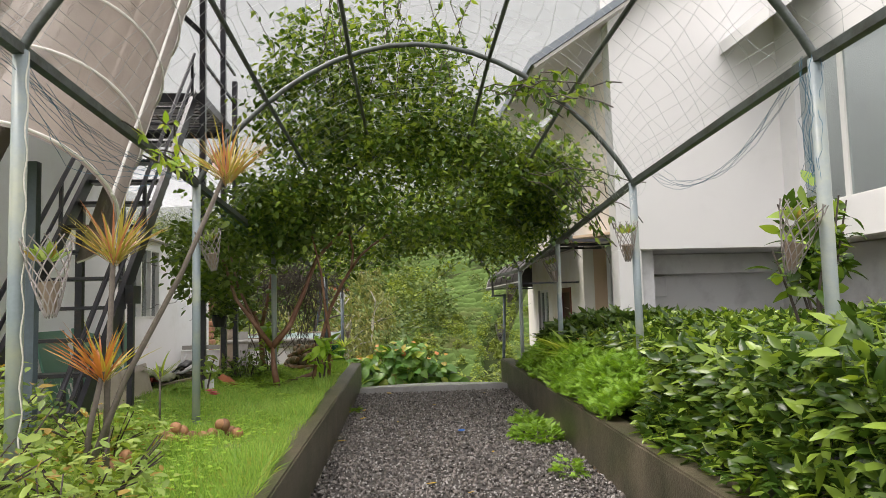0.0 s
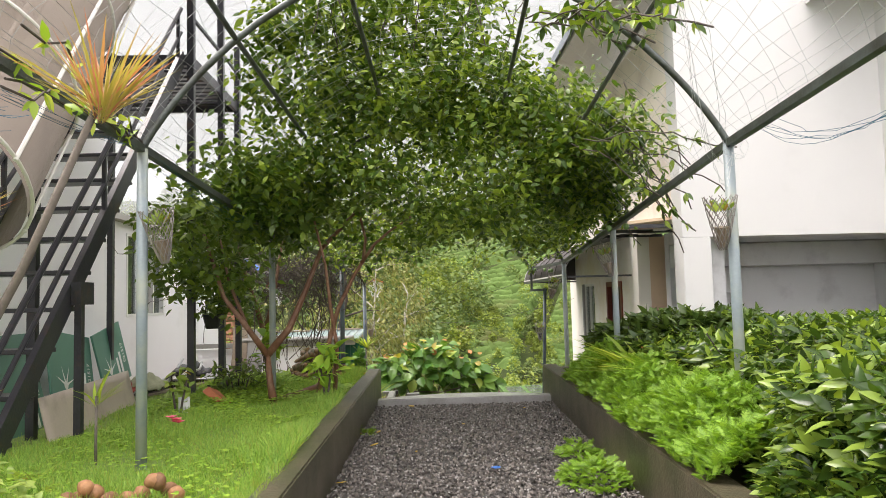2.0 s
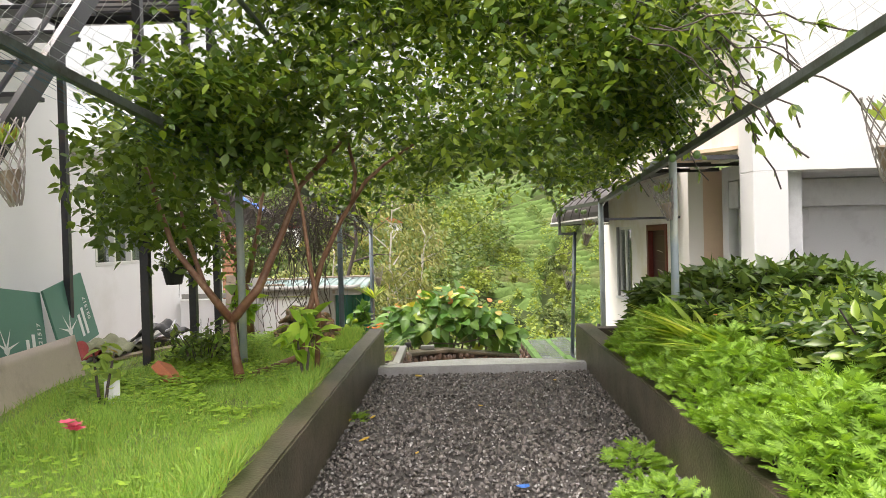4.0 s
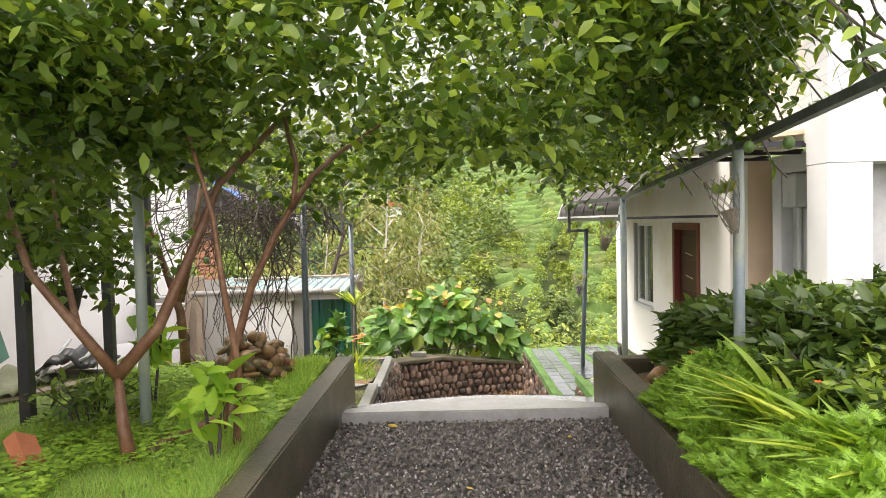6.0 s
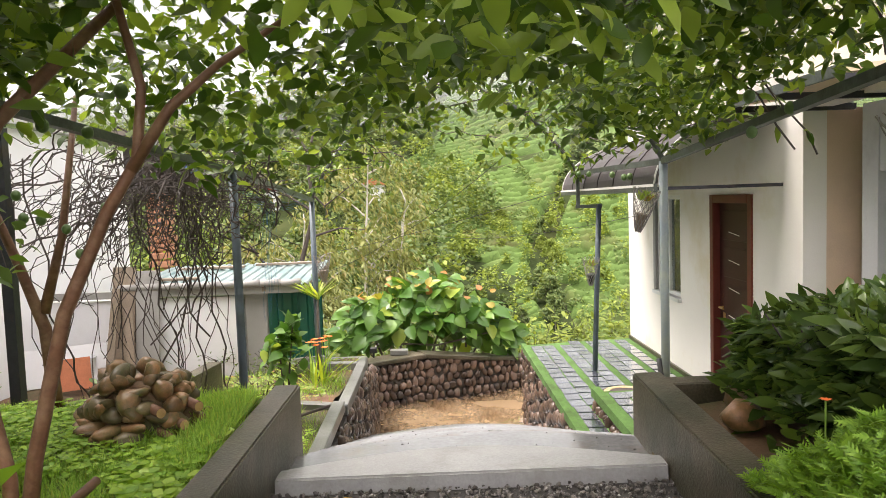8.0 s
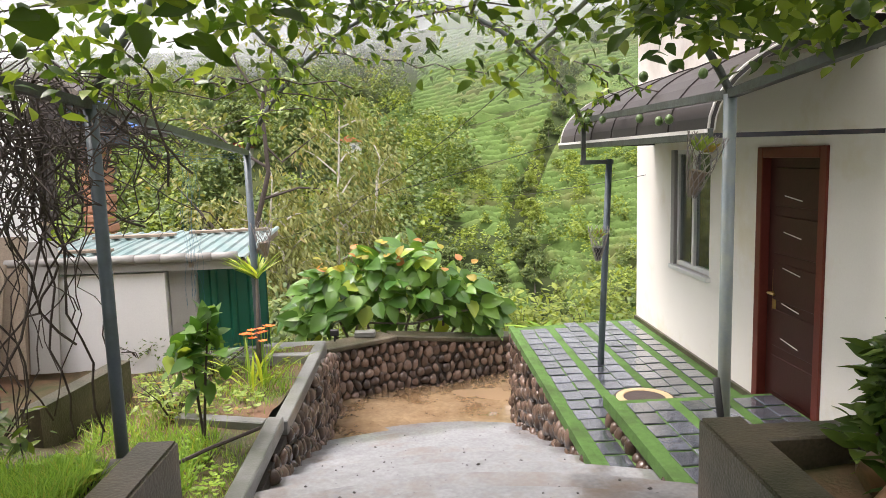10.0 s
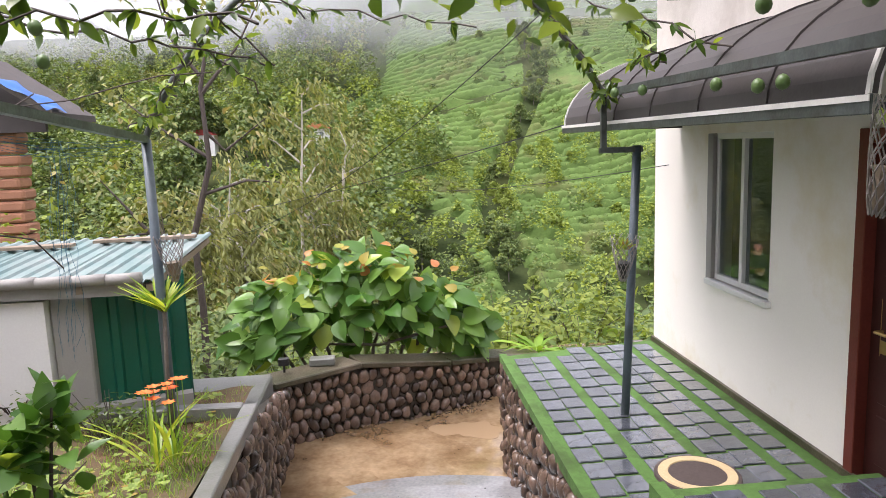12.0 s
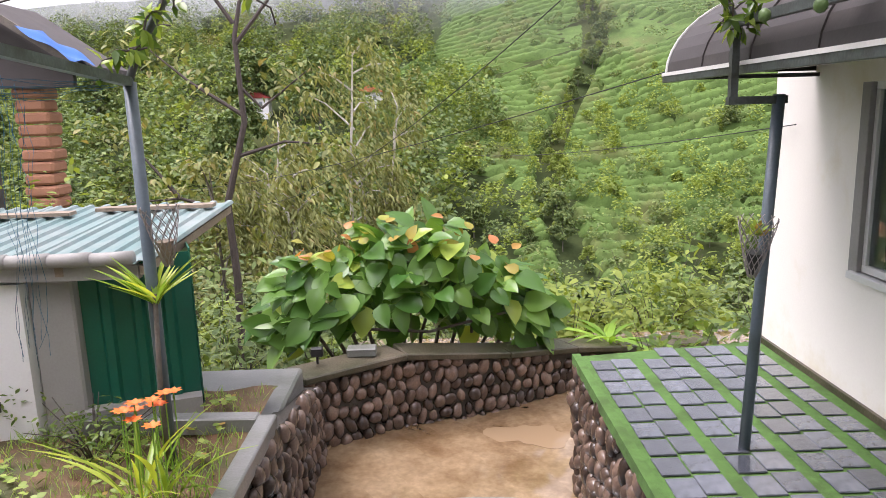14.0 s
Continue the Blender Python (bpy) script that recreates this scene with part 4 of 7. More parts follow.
def stone_wall(name, path, tops, bottoms, label, pitch=0.135, course=0.15):
    """Upright river stones set in courses on a wall line; the wall's face is on the left of the line's run."""
    w = thing(name, label, "stone wall", "", "structure")
    bm = bmesh.new()
    for i in range(len(path) - 1):
        (xa, ya), (xb, yb) = path[i], path[i + 1]
        d = Vector((xb - xa, yb - ya, 0))
        nrm = Vector((-d.y, d.x, 0)).normalized()
        back = -nrm * 0.16
        lo = [Vector((xa, ya, bottoms[i] - 0.3)), Vector((xb, yb, bottoms[i + 1] - 0.3))]
        hi = [Vector((xa, ya, tops[i])), Vector((xb, yb, tops[i + 1]))]
        v = [bm.verts.new(p) for p in (lo[0], lo[1], hi[1], hi[0], lo[0] + back, lo[1] + back, hi[1] + back, hi[0] + back)]
        for f in ((0, 1, 2, 3), (5, 4, 7, 6), (3, 2, 6, 7), (0, 3, 7, 4), (1, 5, 6, 2)):
            bm.faces.new([v[k] for k in f])
        n = max(1, round(d.length / pitch))
        yaw = math.degrees(math.atan2(d.y, d.x))
        for a in range(n):
            u = (a + 0.5) / n
            top, bot = tops[i] * (1 - u) + tops[i + 1] * u, bottoms[i] * (1 - u) + bottoms[i + 1] * u
            z, c = bot + 0.04, a % 2
            while z < top - 0.01:
                uu = u + srnd.uniform(-0.16, 0.16) * pitch / d.length + (0.25 * pitch / d.length if round((z - bot) / course) % 2 else -0.25 * pitch / d.length)
                p = Vector((xa, ya, 0)) + d * uu + nrm * srnd.uniform(-0.005, 0.02)
                o = new("stone", srnd.choice(STONES))
                o.parent = w
                o.matrix_basis = pose(p.x, p.y, min(z + srnd.uniform(-0.015, 0.015), top - 0.03), srnd.uniform(-14, 14), srnd.uniform(-32, 32), yaw) @ Matrix.Diagonal((srnd.uniform(0.72, 1.25), srnd.uniform(0.8, 1.4), srnd.uniform(0.75, 1.25), 1))
                z += course * srnd.uniform(0.85, 1.1)
    part("mortar", bm, M_MORTAR, w)
    return w


far_path = [(4.6, 21.3), (3.2, 20.5), (2.33, 19.95), (1.48, 19.44), (0.34, 18.94), (-0.60, 18.22)]
far_top = [-1.85, -1.60, -1.39, -1.25, -1.05, -1.01]
far_bot = [-2.3, -2.25, -2.0, -1.95, -1.92, -1.90]
stone_wall("stone_wall_far", far_path, far_top, far_bot, "curved retaining wall of wet brown river stones")
cope = bmesh.new()
for i in range(5):
    a, b = Vector((*far_path[i], far_top[i] + 0.03)), Vector((*far_path[i + 1], far_top[i + 1] + 0.03))
    s = Vector((-(b - a).y, (b - a).x, 0)).normalized() * -0.14
    beam(a + s, b + s, 0.42, 0.07, cope)
bmesh.ops.bevel(cope, geom=cope.edges[:], offset=0.012, segments=1, affect="EDGES")
whole("coping", cope, M_DARK_CONCRETE, "dark rough cement coping on the stone wall", "coping", "structure")
stone_wall("stone_pier", [(-0.60, 18.22), (-0.74, 18.52)], [-1.02, -1.02], [-1.9, -1.9], "end pier of the river stone wall")
whole("loose_block", box(-0.24, 0.06, 18.78, 18.94, -0.966, -0.88, 0.01), M_COPING, "loose grey cement block on the stone wall", "block")
ty = [13.2 + 0.565 * k for k in range(9)]
stone_wall("stone_wall_terrace", [(1.90, y) for y in ty], [TERRACE_Z - 0.06] * 9, [min(float(ramp_z(y)), TERRACE_Z - 0.1) for y in ty], "river stone face under the turf terrace")
stone_wall("stone_wall_terrace_end", [(1.90, 17.74), (2.5, 17.83), (3.1, 17.92)], [TERRACE_Z - 0.06] * 3, [-2.2] * 3, "river stone end face of the terrace")
stone_wall("stone_wall_upper", [(2.24, 12.0), (2.24, 12.6), (2.24, 13.2), (2.24, 14.4)], [UPPER_Z - 0.05] * 4, [-0.75, -0.75, -0.72, -0.66], "river stone face of the upper terrace strip")
ly = [18.2 - 0.6 * k for k in range(12)]
stone_wall("stone_wall_ramp", [(-0.45, y) for y in ly], [-0.62 - 0.22 * max(0, y - 16.3) for y in ly], [float(ramp_z(y)) - 0.02 if ramp_z(y) < -0.65 else -0.64 for y in ly], "river stone wall along the ramp's side")

# ---- shed with green sheet wall and corrugated roof ----
sh = thing("shed", "small shed with green sheet wall, concrete column and faded roof", "shed")
part("column", box(-2.06, -1.76, 16.55, 16.85, -1.0, 0.56, 0.015), M_JAMB, sh, "bare grey concrete column")


def corrugated(x0, x1, y0, y1, z0, z1, wave, depth, upright):
    """A ribbed sheet: upright in the plane y, or lying with the ribs along y."""
    line, x = [], x0
    while x < x1 - 1e-4:
        for f, h in ((0.0, 0), (0.55, 0), (0.65, 1), (0.9, 1)):
            line.append((min(x + f * wave, x1), h * depth))
        x += wave
    line.append((x1, 0))
    bm = bmesh.new()
    if upright:
        pts = [[(x, y0 - h - o, z) for x, h in line] for o in (0, -0.005) for z in (z0, z1)]
    else:
        pts = [[(x, y, z + h - o) for x, h in line] for o in (0, 0.005) for y, z in ((y0, z0), (y1, z1))]
    v = [[bm.verts.new(p) for p in row] for row in pts]
    for a, b in ((0, 1), (3, 2), (2, 0), (1, 3)):
        for i in range(len(line) - 1):
            bm.faces.new((v[a][i], v[a][i + 1], v[b][i + 1], v[b][i]))
    bmesh.ops.recalc_face_normals(bm, faces=bm.faces)
    return bm


sw = part("sheet_wall", corrugated(0.0, 0.74, 0.0, 0, -0.62, 0.56, 0.205, 0.028, True), M_GREEN_SHEET, sh, "dark green ribbed metal sheet")
sw.matrix_basis = pose(-1.76, 16.64, 0, 0, 0, 17)
part("sheet_wall_side", beam((-1.06, 16.87, -0.13), (-1.62, 18.2, -0.13), 0.012, 1.42), M_GREEN_SHEET, sh)
part("wall_sill", beam((-1.78, 16.56, -0.55), (-1.04, 16.79, -0.55), 0.12, 0.12), M_JAMB, sh)
for k in range(3):
    x0 = -3.72 + k * 0.83
    part("roof_sheet", corrugated(x0, x0 + 0.9, 16.36, 18.45, 0.575 + 0.004 * k, 0.70 + 0.004 * k, 0.15, 0.022, False), M_ROOF_SHEET, sh)
part("roof_beam", beam((-4.6, 16.44, 0.515), (-1.24, 16.44, 0.515), 0.06, 0.09), M_JAMB, sh)
for x in np.arange(-3.55, -1.2, 0.27):
    part("roof_cap", tube([(x - 0.13, 16.38, 0.61), (x + 0.14, 16.38, 0.615)], [0.045, 0.05], 10), M_JAMB, sh, smooth=True)
for x in (-1.75, -1.2):
    part("rafter", beam((x, 16.40, 0.53), (x, 18.4, 0.65), 0.05, 0.06), M_TIMBER, sh)
for x, y in ((-2.9, 17.9), (-1.75, 18.1), (-3.3, 16.9)):
    zz = 0.575 + 0.06 * (y - 16.36) + 0.045
    whole("roof_plank", beam((x - 0.5, y, zz), (x + 0.5, y + 0.05, zz + 0.003), 0.14, 0.03), M_TIMBER, "weathered plank weighing down the shed roof", "plank")
whole("concrete_pad", box(-1.5, -0.56, 16.55, 18.1, -1.4, -0.80, 0.02), M_COPING, "wet pale concrete pad beside the shed", "slab", "structure")

# neighbour's house with a dark roof and laterite posts
nb = thing("neighbour_house", "neighbour's house with dark roof and laterite brick posts", "house")
# wall and gable take the roof's dark colour for the shade within
part("wall", box(-12, -7.4, 25.0, 25.3, -3, 2.2), M_NB_ROOF, nb)
part("roof", prism([(-12, 3.44), (-6.4, 3.44), (-4.85, 2.36), (-4.85, 2.24), (-6.44, 3.30), (-12, 3.30)], "y", 23.4, 25.4), M_NB_ROOF, nb)
part("gable", prism([(-12, 3.30), (-6.44, 3.30), (-5.2, 2.44), (-5.2, 2.05), (-12, 2.05)], "y", 24.0, 24.1), M_NB_ROOF, nb, "dark gable sheet, shade put into its colour")
part("fascia", prism([(-12, 3.48), (-6.38, 3.48), (-4.8, 2.38), (-4.8, 2.26), (-6.42, 3.36), (-12, 3.36)], "y", 23.34, 23.398), M_BARK_GREY, nb)
for k in range(14):
    part("laterite_block", box(-6.36 - 0.03 * (k % 2), -5.86 + 0.03 * (k % 3), 24.2, 24.7, -0.85 + 0.21 * k, -0.66 + 0.21 * k, 0.04), M_BRICKWALL, nb)
part("rail", beam((-9, 24.2, 0.45), (-7, 24.2, 0.45), 0.1, 0.1), M_TIMBER, nb)
tp = grid_mesh("tarpaulin", np.linspace(-5.6, -4.8, 9), np.linspace(23.2, 24.0, 9), lambda X, Y: 2.94 - 0.68 * (X + 5.6) + 0.05 * np.sin(X * 9) * np.sin(Y * 7), M_BLUE)
tagged(part("tarpaulin", tp, M_BLUE), "blue plastic tarpaulin on the eave", "tarpaulin")

# ---- steel stair up the outbuilding ----
stt = thing("stairway", "dark steel outdoor stair with open treads and rails", "stair")
SX0, SX1 = -3.50, -2.62


def on_stair(y):
    return 1.22 + (y - 7.05) * 1.08


for x in (SX0, SX1):
    part("stringer", beam((x, 5.6, on_stair(5.6)), (x, 9.95, on_stair(9.95)), 0.05, 0.16), M_STEEL, stt)
    part("handrail", tube([(x, 5.9, on_stair(5.9) + 0.62), (x, 9.9, on_stair(9.9) + 0.62)], 0.024), M_STEEL, stt)
    part("mid_rail", tube([(x, 5.9, on_stair(5.9) + 0.33), (x, 9.9, on_stair(9.9) + 0.33)], 0.02), M_STEEL, stt)
    for y in (6.0, 7.9, 9.8):
        part("baluster", beam((x, y, on_stair(y)), (x, y, on_stair(y) + 0.63), 0.035, 0.035), M_STEEL, stt)
for k in range(15):
    y = 5.75 + 0.28 * k
    part("tread", box(SX0, SX1, y, y + 0.24, on_stair(y) + 0.02, on_stair(y) + 0.055, 0.005), M_STEEL, stt)
LZ = 4.32
for k in range(12):
    y = 9.98 + 0.17 * k
    part("grate_bar", box(SX0 - 0.9, SX1 + 0.1, y, y + 0.10, LZ, LZ + 0.04), M_STEEL, stt)
for x in (SX0 - 0.9, SX1 + 0.1):
    part("landing_edge", beam((x, 9.9, LZ - 0.03), (x, 12.0, LZ - 0.03), 0.05, 0.13), M_STEEL, stt)
for y in (9.92, 12.0):
    part("landing_edge", beam((SX0 - 0.9, y, LZ - 0.03), (SX1 + 0.1, y, LZ - 0.03), 0.05, 0.13), M_STEEL, stt)
for x, y, top in ((-2.50, 9.90, 7.2), (-2.50, 11.15, 7.2), (-4.3, 11.9, 5.1), (-2.50, 12.0, 5.2)):
    part("stair_post", tube([(x, y, 0.0), (x, y, top)], 0.055, square=True), M_STEEL, stt)
part("stair_post", tube([(-2.55, 7.32, 0.0), (-2.55, 7.32, 1.5)], 0.04, square=True), M_STEEL, stt)
part("gusset", box(-2.59, -2.51, 7.26, 7.48, 1.40, 1.58), M_STEEL, stt)
for z in (0.5, 1.0):
    part("landing_rail", beam((-2.50, 9.95, LZ + z), (-2.50, 12.0, LZ + z), 0.035, 0.035), M_STEEL, stt)
for p, q in (((-2.5, 9.9, 5.2), (-3.9, 9.9, 6.6)), ((-2.5, 9.9, 6.9), (-4.4, 9.9, 6.9)), ((-3.5, 9.95, 4.2), (-3.5, 9.95, 6.9))):
    part("brace", beam(p, q, 0.05, 0.07), M_STEEL, stt)
part("stair_post", tube([(-2.95, 6.15, 0.0), (-2.95, 6.15, 2.6)], 0.06, square=True), M_PERG_DARK, stt)
part("stair_post", tube([(-3.5, 8.4, 0.0), (-3.5, 8.4, 2.6)], 0.055, square=True), M_STEEL, stt)

# rolled roof sheet over the lower flight: a leaning barrel with pale strips
br = thing("stair_roof", "tan barrel roof sheet with pale strips over the stair", "roof")
A, B, R = Vector((-2.92, 5.68, 2.19)), Vector((-2.92, 9.6, 7.4)), 0.78
ax = (B - A).normalized()
side, nrm = Vector((1, 0, 0)), Vector((1, 0, 0)).cross((B - A).normalized())


def barrel(a, t, r):
    return A + ax * t + side * (math.cos(a) * r) - nrm * (math.sin(a) * r) * -1


ln = (B - A).length
bm = bmesh.new()
rows = []
for i in range(2):
    rows.append([bm.verts.new(barrel(radians(-70 + 290 * k / 40), ln * i, R)) for k in range(41)])
for k in range(40):
    bm.faces.new((rows[0][k], rows[0][k + 1], rows[1][k + 1], rows[1][k]))
bmesh.ops.solidify(bm, geom=bm.faces[:], thickness=0.02)
part("sheet", bm, M_TAN, br, smooth=True)
for k in range(8):
    t = 0.02 + (ln - 0.04) * k / 7
    part("strip", tube([barrel(radians(-70 + 290 * a / 36), t, R + 0.024) for a in range(37)], 0.012, 6), M_TRIM, br)
for a in (-42, 4):
    part("edge_strip", tube([barrel(radians(a), 0, R + 0.026), barrel(radians(a), ln, R + 0.026)], 0.014, 6), M_TRIM, br)

# ---- boards and clutter by the white wall ----
def letters(text, size, m, mat, parent, name="lettering"):
    cu = bpy.data.curves.new(name, "FONT")
    cu.body, cu.size, cu.extrude = text, size, 0.002
    o = new(name, cu)
    me = bpy.data.meshes.new_from_object(o)
    bpy.data.objects.remove(o)
    me.materials.append(mat)
    p = new(name, me)
    p.parent = parent
    p.matrix_basis = m
    return p


def signboard(at, yaw, lean, w, h, label, spin=0):
    sb = thing("signboard", label, "signboard", "old green signboards")
    sb.matrix_basis = pose(*at, 0, 0, yaw) @ pose(0, 0, 0, lean, 0, 0) @ pose(0, 0, 0, 0, spin, 0)
    part("board", box(-w / 2, w / 2, 0, 0.03, 0, h, 0.004), M_BOARD, sb)
    face = pose(0, -0.003, 0, 90, 0, 0)
    letters("021517", 0.10, face @ pose(w / 2 - 0.10, h * 0.30, 0, 0, 0, 90), M_WHITE_PAINT, sb)
    for k, (bw2, u) in enumerate(((0.34, 0.24), (0.28, 0.36))):
        part("faded_line", box(w / 2 - u - 0.06, w / 2 - u, -0.006, -0.002, h * 0.12, h * 0.12 + bw2), M_WHITE_PAINT, sb)
    star = bmesh.new()
    for a in (20, 65, 110, 155):
        d = Vector((math.cos(radians(a)), 0, math.sin(radians(a))))
        s = Vector((-d.z, 0, d.x)) * 0.022
        c = Vector((-w * 0.18, -0.004, h * 0.30))
        v = [star.verts.new(c - d * 0.05 - s), star.verts.new(c + d * 0.26), star.verts.new(c - d * 0.05 + s)]
        star.faces.new(v)
    part("emblem", star, M_WHITE_PAINT, sb, "plain white star-like emblem")
    return sb


signboard((-3.8, 9.0, 0.0), 96, -14, 1.0, 1.15, "green signboard with white marks leaning on the wall")
signboard((-4.2, 10.72, 0.12), 92, -10, 1.15, 0.95, "green signboard with a white emblem leaning on the wall", 8)
signboard((-4.2, 12.0, 0.25), 92, -10, 1.0, 0.85, "green signboard leaning askew on the white wall", -10)
sheet = grid_mesh("plastic_sheet", np.linspace(0, 2.45, 20), np.linspace(0, 0.62, 8), lambda X, Y: 0.03 * np.sin(X * 2.5) + 0.1 * Y ** 2, M_SHEET)
o = tagged(part("plastic_sheet", sheet, M_SHEET), "dusty beige plastic sheet propped along the lawn", "sheet")
o.modifiers.new("thick", "SOLIDIFY").thickness = 0.015
o.matrix_basis = pose(-2.92, 7.75, 0.02, 0, 0, 96) @ pose(0, 0, 0, 72, 0, 0)
ch = thing("folded_chair", "folded metal chair with striped cloth lying by the wall", "chair")
for p, q in (((-3.9, 11.4, 0.15), (-3.0, 11.9, 0.55)), ((-3.8, 11.9, 0.1), (-2.9, 11.5, 0.5)), ((-3.9, 11.4, 0.15), (-3.8, 11.9, 0.1)), ((-3.0, 11.9, 0.55), (-2.9, 11.5, 0.5)), ((-3.4, 11.2, 0.1), (-3.3, 12.0, 0.6))):
    part("tube", tube([p, q], 0.016), M_GREYWALL, ch)
for nm, m, x, y, z, s in (("striped_cloth", M_STRIPE, -3.55, 11.25, 0.32, 0.30), ("red_cloth", M_RED, -3.75, 10.95, 0.28, 0.26), ("dark_cloth", M_BLACKPOT, -3.1, 11.75, 0.42, 0.28)):
    me = grid_mesh(nm, np.linspace(-s, s, 14), np.linspace(-s, s, 14), lambda X, Y: 0.14 * np.exp(-(X ** 2 + Y ** 2) * 9) - 0.25 * np.abs(X) + 0.03 * np.sin(X * 30) + 0.02 * np.sin(Y * 23), m)
    o = tagged(part(nm, me, m), {"striped_cloth": "grey-green striped cloth thrown over junk", "red_cloth": "faded red cloth heap by the wall", "dark_cloth": "dark crumpled sheet on the chair frame"}[nm], "cloth")
    o.location = (x, y, z)
    o.modifiers.new("thick", "SOLIDIFY").thickness = 0.012
for x, y in ((-2.95, 11.1), (-3.5, 11.6)):
    whole("scrap_board", beam((x - 0.5, y, 0.22), (x + 0.5, y + 0.3, 0.36), 0.22, 0.03), M_TIMBER, "scrap wooden board lying by the wall", "board")
whole("pipe_stub", tube([(-1.95, 8.0, 0.25), (-1.95, 8.0, 0.56)], 0.05, 14), M_PLASTIC, "white plastic pipe stub in the grass", "pipe", smooth=True)
tile = whole("terracotta_tile", prism([(-0.09, -0.02), (0.09, -0.02), (0.06, 0.05), (-0.06, 0.05)], "y", -0.16, 0.16), M_TERRA, "broken orange terracotta tile on the lawn", "tile")
tile.matrix_basis = pose(-1.92, 8.9, 0.42, 20, 25, 50)

# hanging pot
hp = thing("hanging_pot", "small black hanging pot with a trailing plant", "plant pot", at=(-2.35, 10.2, 1.17))
bm = bmesh.new()
bmesh.ops.create_cone(bm, cap_ends=True, segments=18, radius1=0.075, radius2=0.115, depth=0.17)
part("pot", bm, M_BLACKPOT, hp)
for a in (0, 120, 240):
    part("wire", tube([(0.11 * math.cos(radians(a)), 0.11 * math.sin(radians(a)), 0.085), (0, 0, 0.75)], 0.003, 4), M_CABLE, hp)
k = 70
d = ball(k) * np.array([1, 1, 0.4]) + np.array([0, 0, 0.3])
part("foliage", scatter("foliage", leaf_shape(0.5), d * 0.06 + np.array([0, 0, 0.09]), d, np.array([0, 0, 1.0]) + 0.2 * ball(k), 0.09, L_WEED), L_WEED, hp)

# ---- chicken-wire cone baskets tied to the posts ----
def wire_basket(at, lean, label="chicken-wire cone basket tied to a pergola post", plant=True, dark=False):
    b = thing("wire_basket", label, "basket", "baskets on the posts", at=at)
    b.scale = (0.85, 0.85, 0.85)
    b.rotation_euler = (0, radians(lean), random.Random(at[1]).uniform(0, 6))
    bm = bmesh.new()
    n = 11
    for sgn in (1, -1):
        for a in range(n):
            pts = []
            for i in range(9):
                u = i / 8
                r = 0.025 + 0.105 * u ** 0.8
                ang = math.tau * a / n + sgn * u * 2.4
                pts.append((r * math.cos(ang), r * math.sin(ang), -0.40 + 0.42 * u))
            tube(pts, 0.0036, 3, bm)
    part("wire_mesh", bm, M_WIRE, b)
    core = bmesh.new()
    bmesh.ops.create_cone(core, cap_ends=True, segments=12, radius1=0.02, radius2=0.06, depth=0.16)
    bmesh.ops.translate(core, verts=core.verts, vec=(0, 0, -0.30))
    part("fibre_core", core, M_BLACKPOT if dark else M_TIMBER, b)
    if plant:
        k = 26
        d = unit(ball(k) * np.array([1, 1, 0.5]) + np.array([0, 0, 0.9]))
        part("foliage", scatter("foliage", leaf_shape(0.35), d * 0.04 + np.array([0, 0, -0.12]), d, ball(k), 0.10, L_WEED), L_WEED, b)
    return b


for at, lean in (((2.06, 3.3, 1.74), -14), ((2.15, 6.12, 1.98), -12), ((2.22, 9.4, 1.90), -14), ((2.27, 12.6, 1.66), -14), ((-1.52, 3.3, 1.62), 12), ((-1.51, 6.15, 1.98), 12)):
    wire_basket(at, lean)
wire_basket((2.55, 15.85, 0.82), -8, "dark small basket tied to the crank leg", True, True)
wire_basket((-0.88, 15.95, 0.98), 5, "wire basket tied to the far pergola post", False)

# ---- piles on the lawn ----
crnd = random.Random(5)
NUT = [mesh_of("coconut_shell", blob(0.043, 20 + s, (1, 1, 0.9), 0.2, 2), M_COCO, True) for s in range(4)]
for cx, cy, n in ((-1.50, 5.20, 16), (-1.22, 5.35, 7), (-1.62, 4.4, 9)):
    for k in range(n):
        r, a = 0.13 * math.sqrt(crnd.random()), crnd.uniform(0, 6.28)
        o = tagged(new("coconut_shell", crnd.choice(NUT)), "brown weathered coconut shell in a heap on the lawn", "coconut", "coconut shells")
        o.matrix_basis = pose(cx + r * math.cos(a), cy + r * math.sin(a), LAWN_Z + 0.04 + 0.12 * max(0, 1 - r / 0.13) * crnd.random(), crnd.uniform(0, 360), crnd.uniform(0, 360), 0)
ROCKS = [mesh_of("rock", blob(0.115, 40 + s, (1.2, 0.95, 0.75), 0.38, 2), material("mossy rock %d" % s, ((0.24, 0.13, 0.06), (0.30, 0.15, 0.07), (0.14, 0.10, 0.05))[s % 3], 0.4, vary=0.3, scale=6, stain=(0.06, 0.065, 0.02), stain_at=0.5, stain_scale=5, obj=0.3), True) for s in range(5)]
rp = thing("rock_pile", "heap of mossy brown stones and logs on the lawn", "rock pile", at=(-1.22, 11.05, LAWN_Z))
rp.scale = (0.76, 0.74, 0.80)
core = blob(0.36, 77, (1.15, 1.0, 0.95), 0.3, 3)
part("earth", core, M_SOIL, rp, smooth=True)
for k in range(84):
    a, h = crnd.uniform(0, 6.28), crnd.random()
    r = 0.46 * (1 - 0.62 * h)
    o = new("stone", crnd.choice(ROCKS))
    o.parent = rp
    o.matrix_basis = pose(r * math.cos(a), r * math.sin(a), 0.04 + 0.42 * h, crnd.uniform(-30, 30), crnd.uniform(-30, 30), crnd.uniform(0, 360)) @ Matrix.Diagonal((crnd.uniform(0.5, 1.15), crnd.uniform(0.45, 0.85), crnd.uniform(0.4, 0.95), 1))
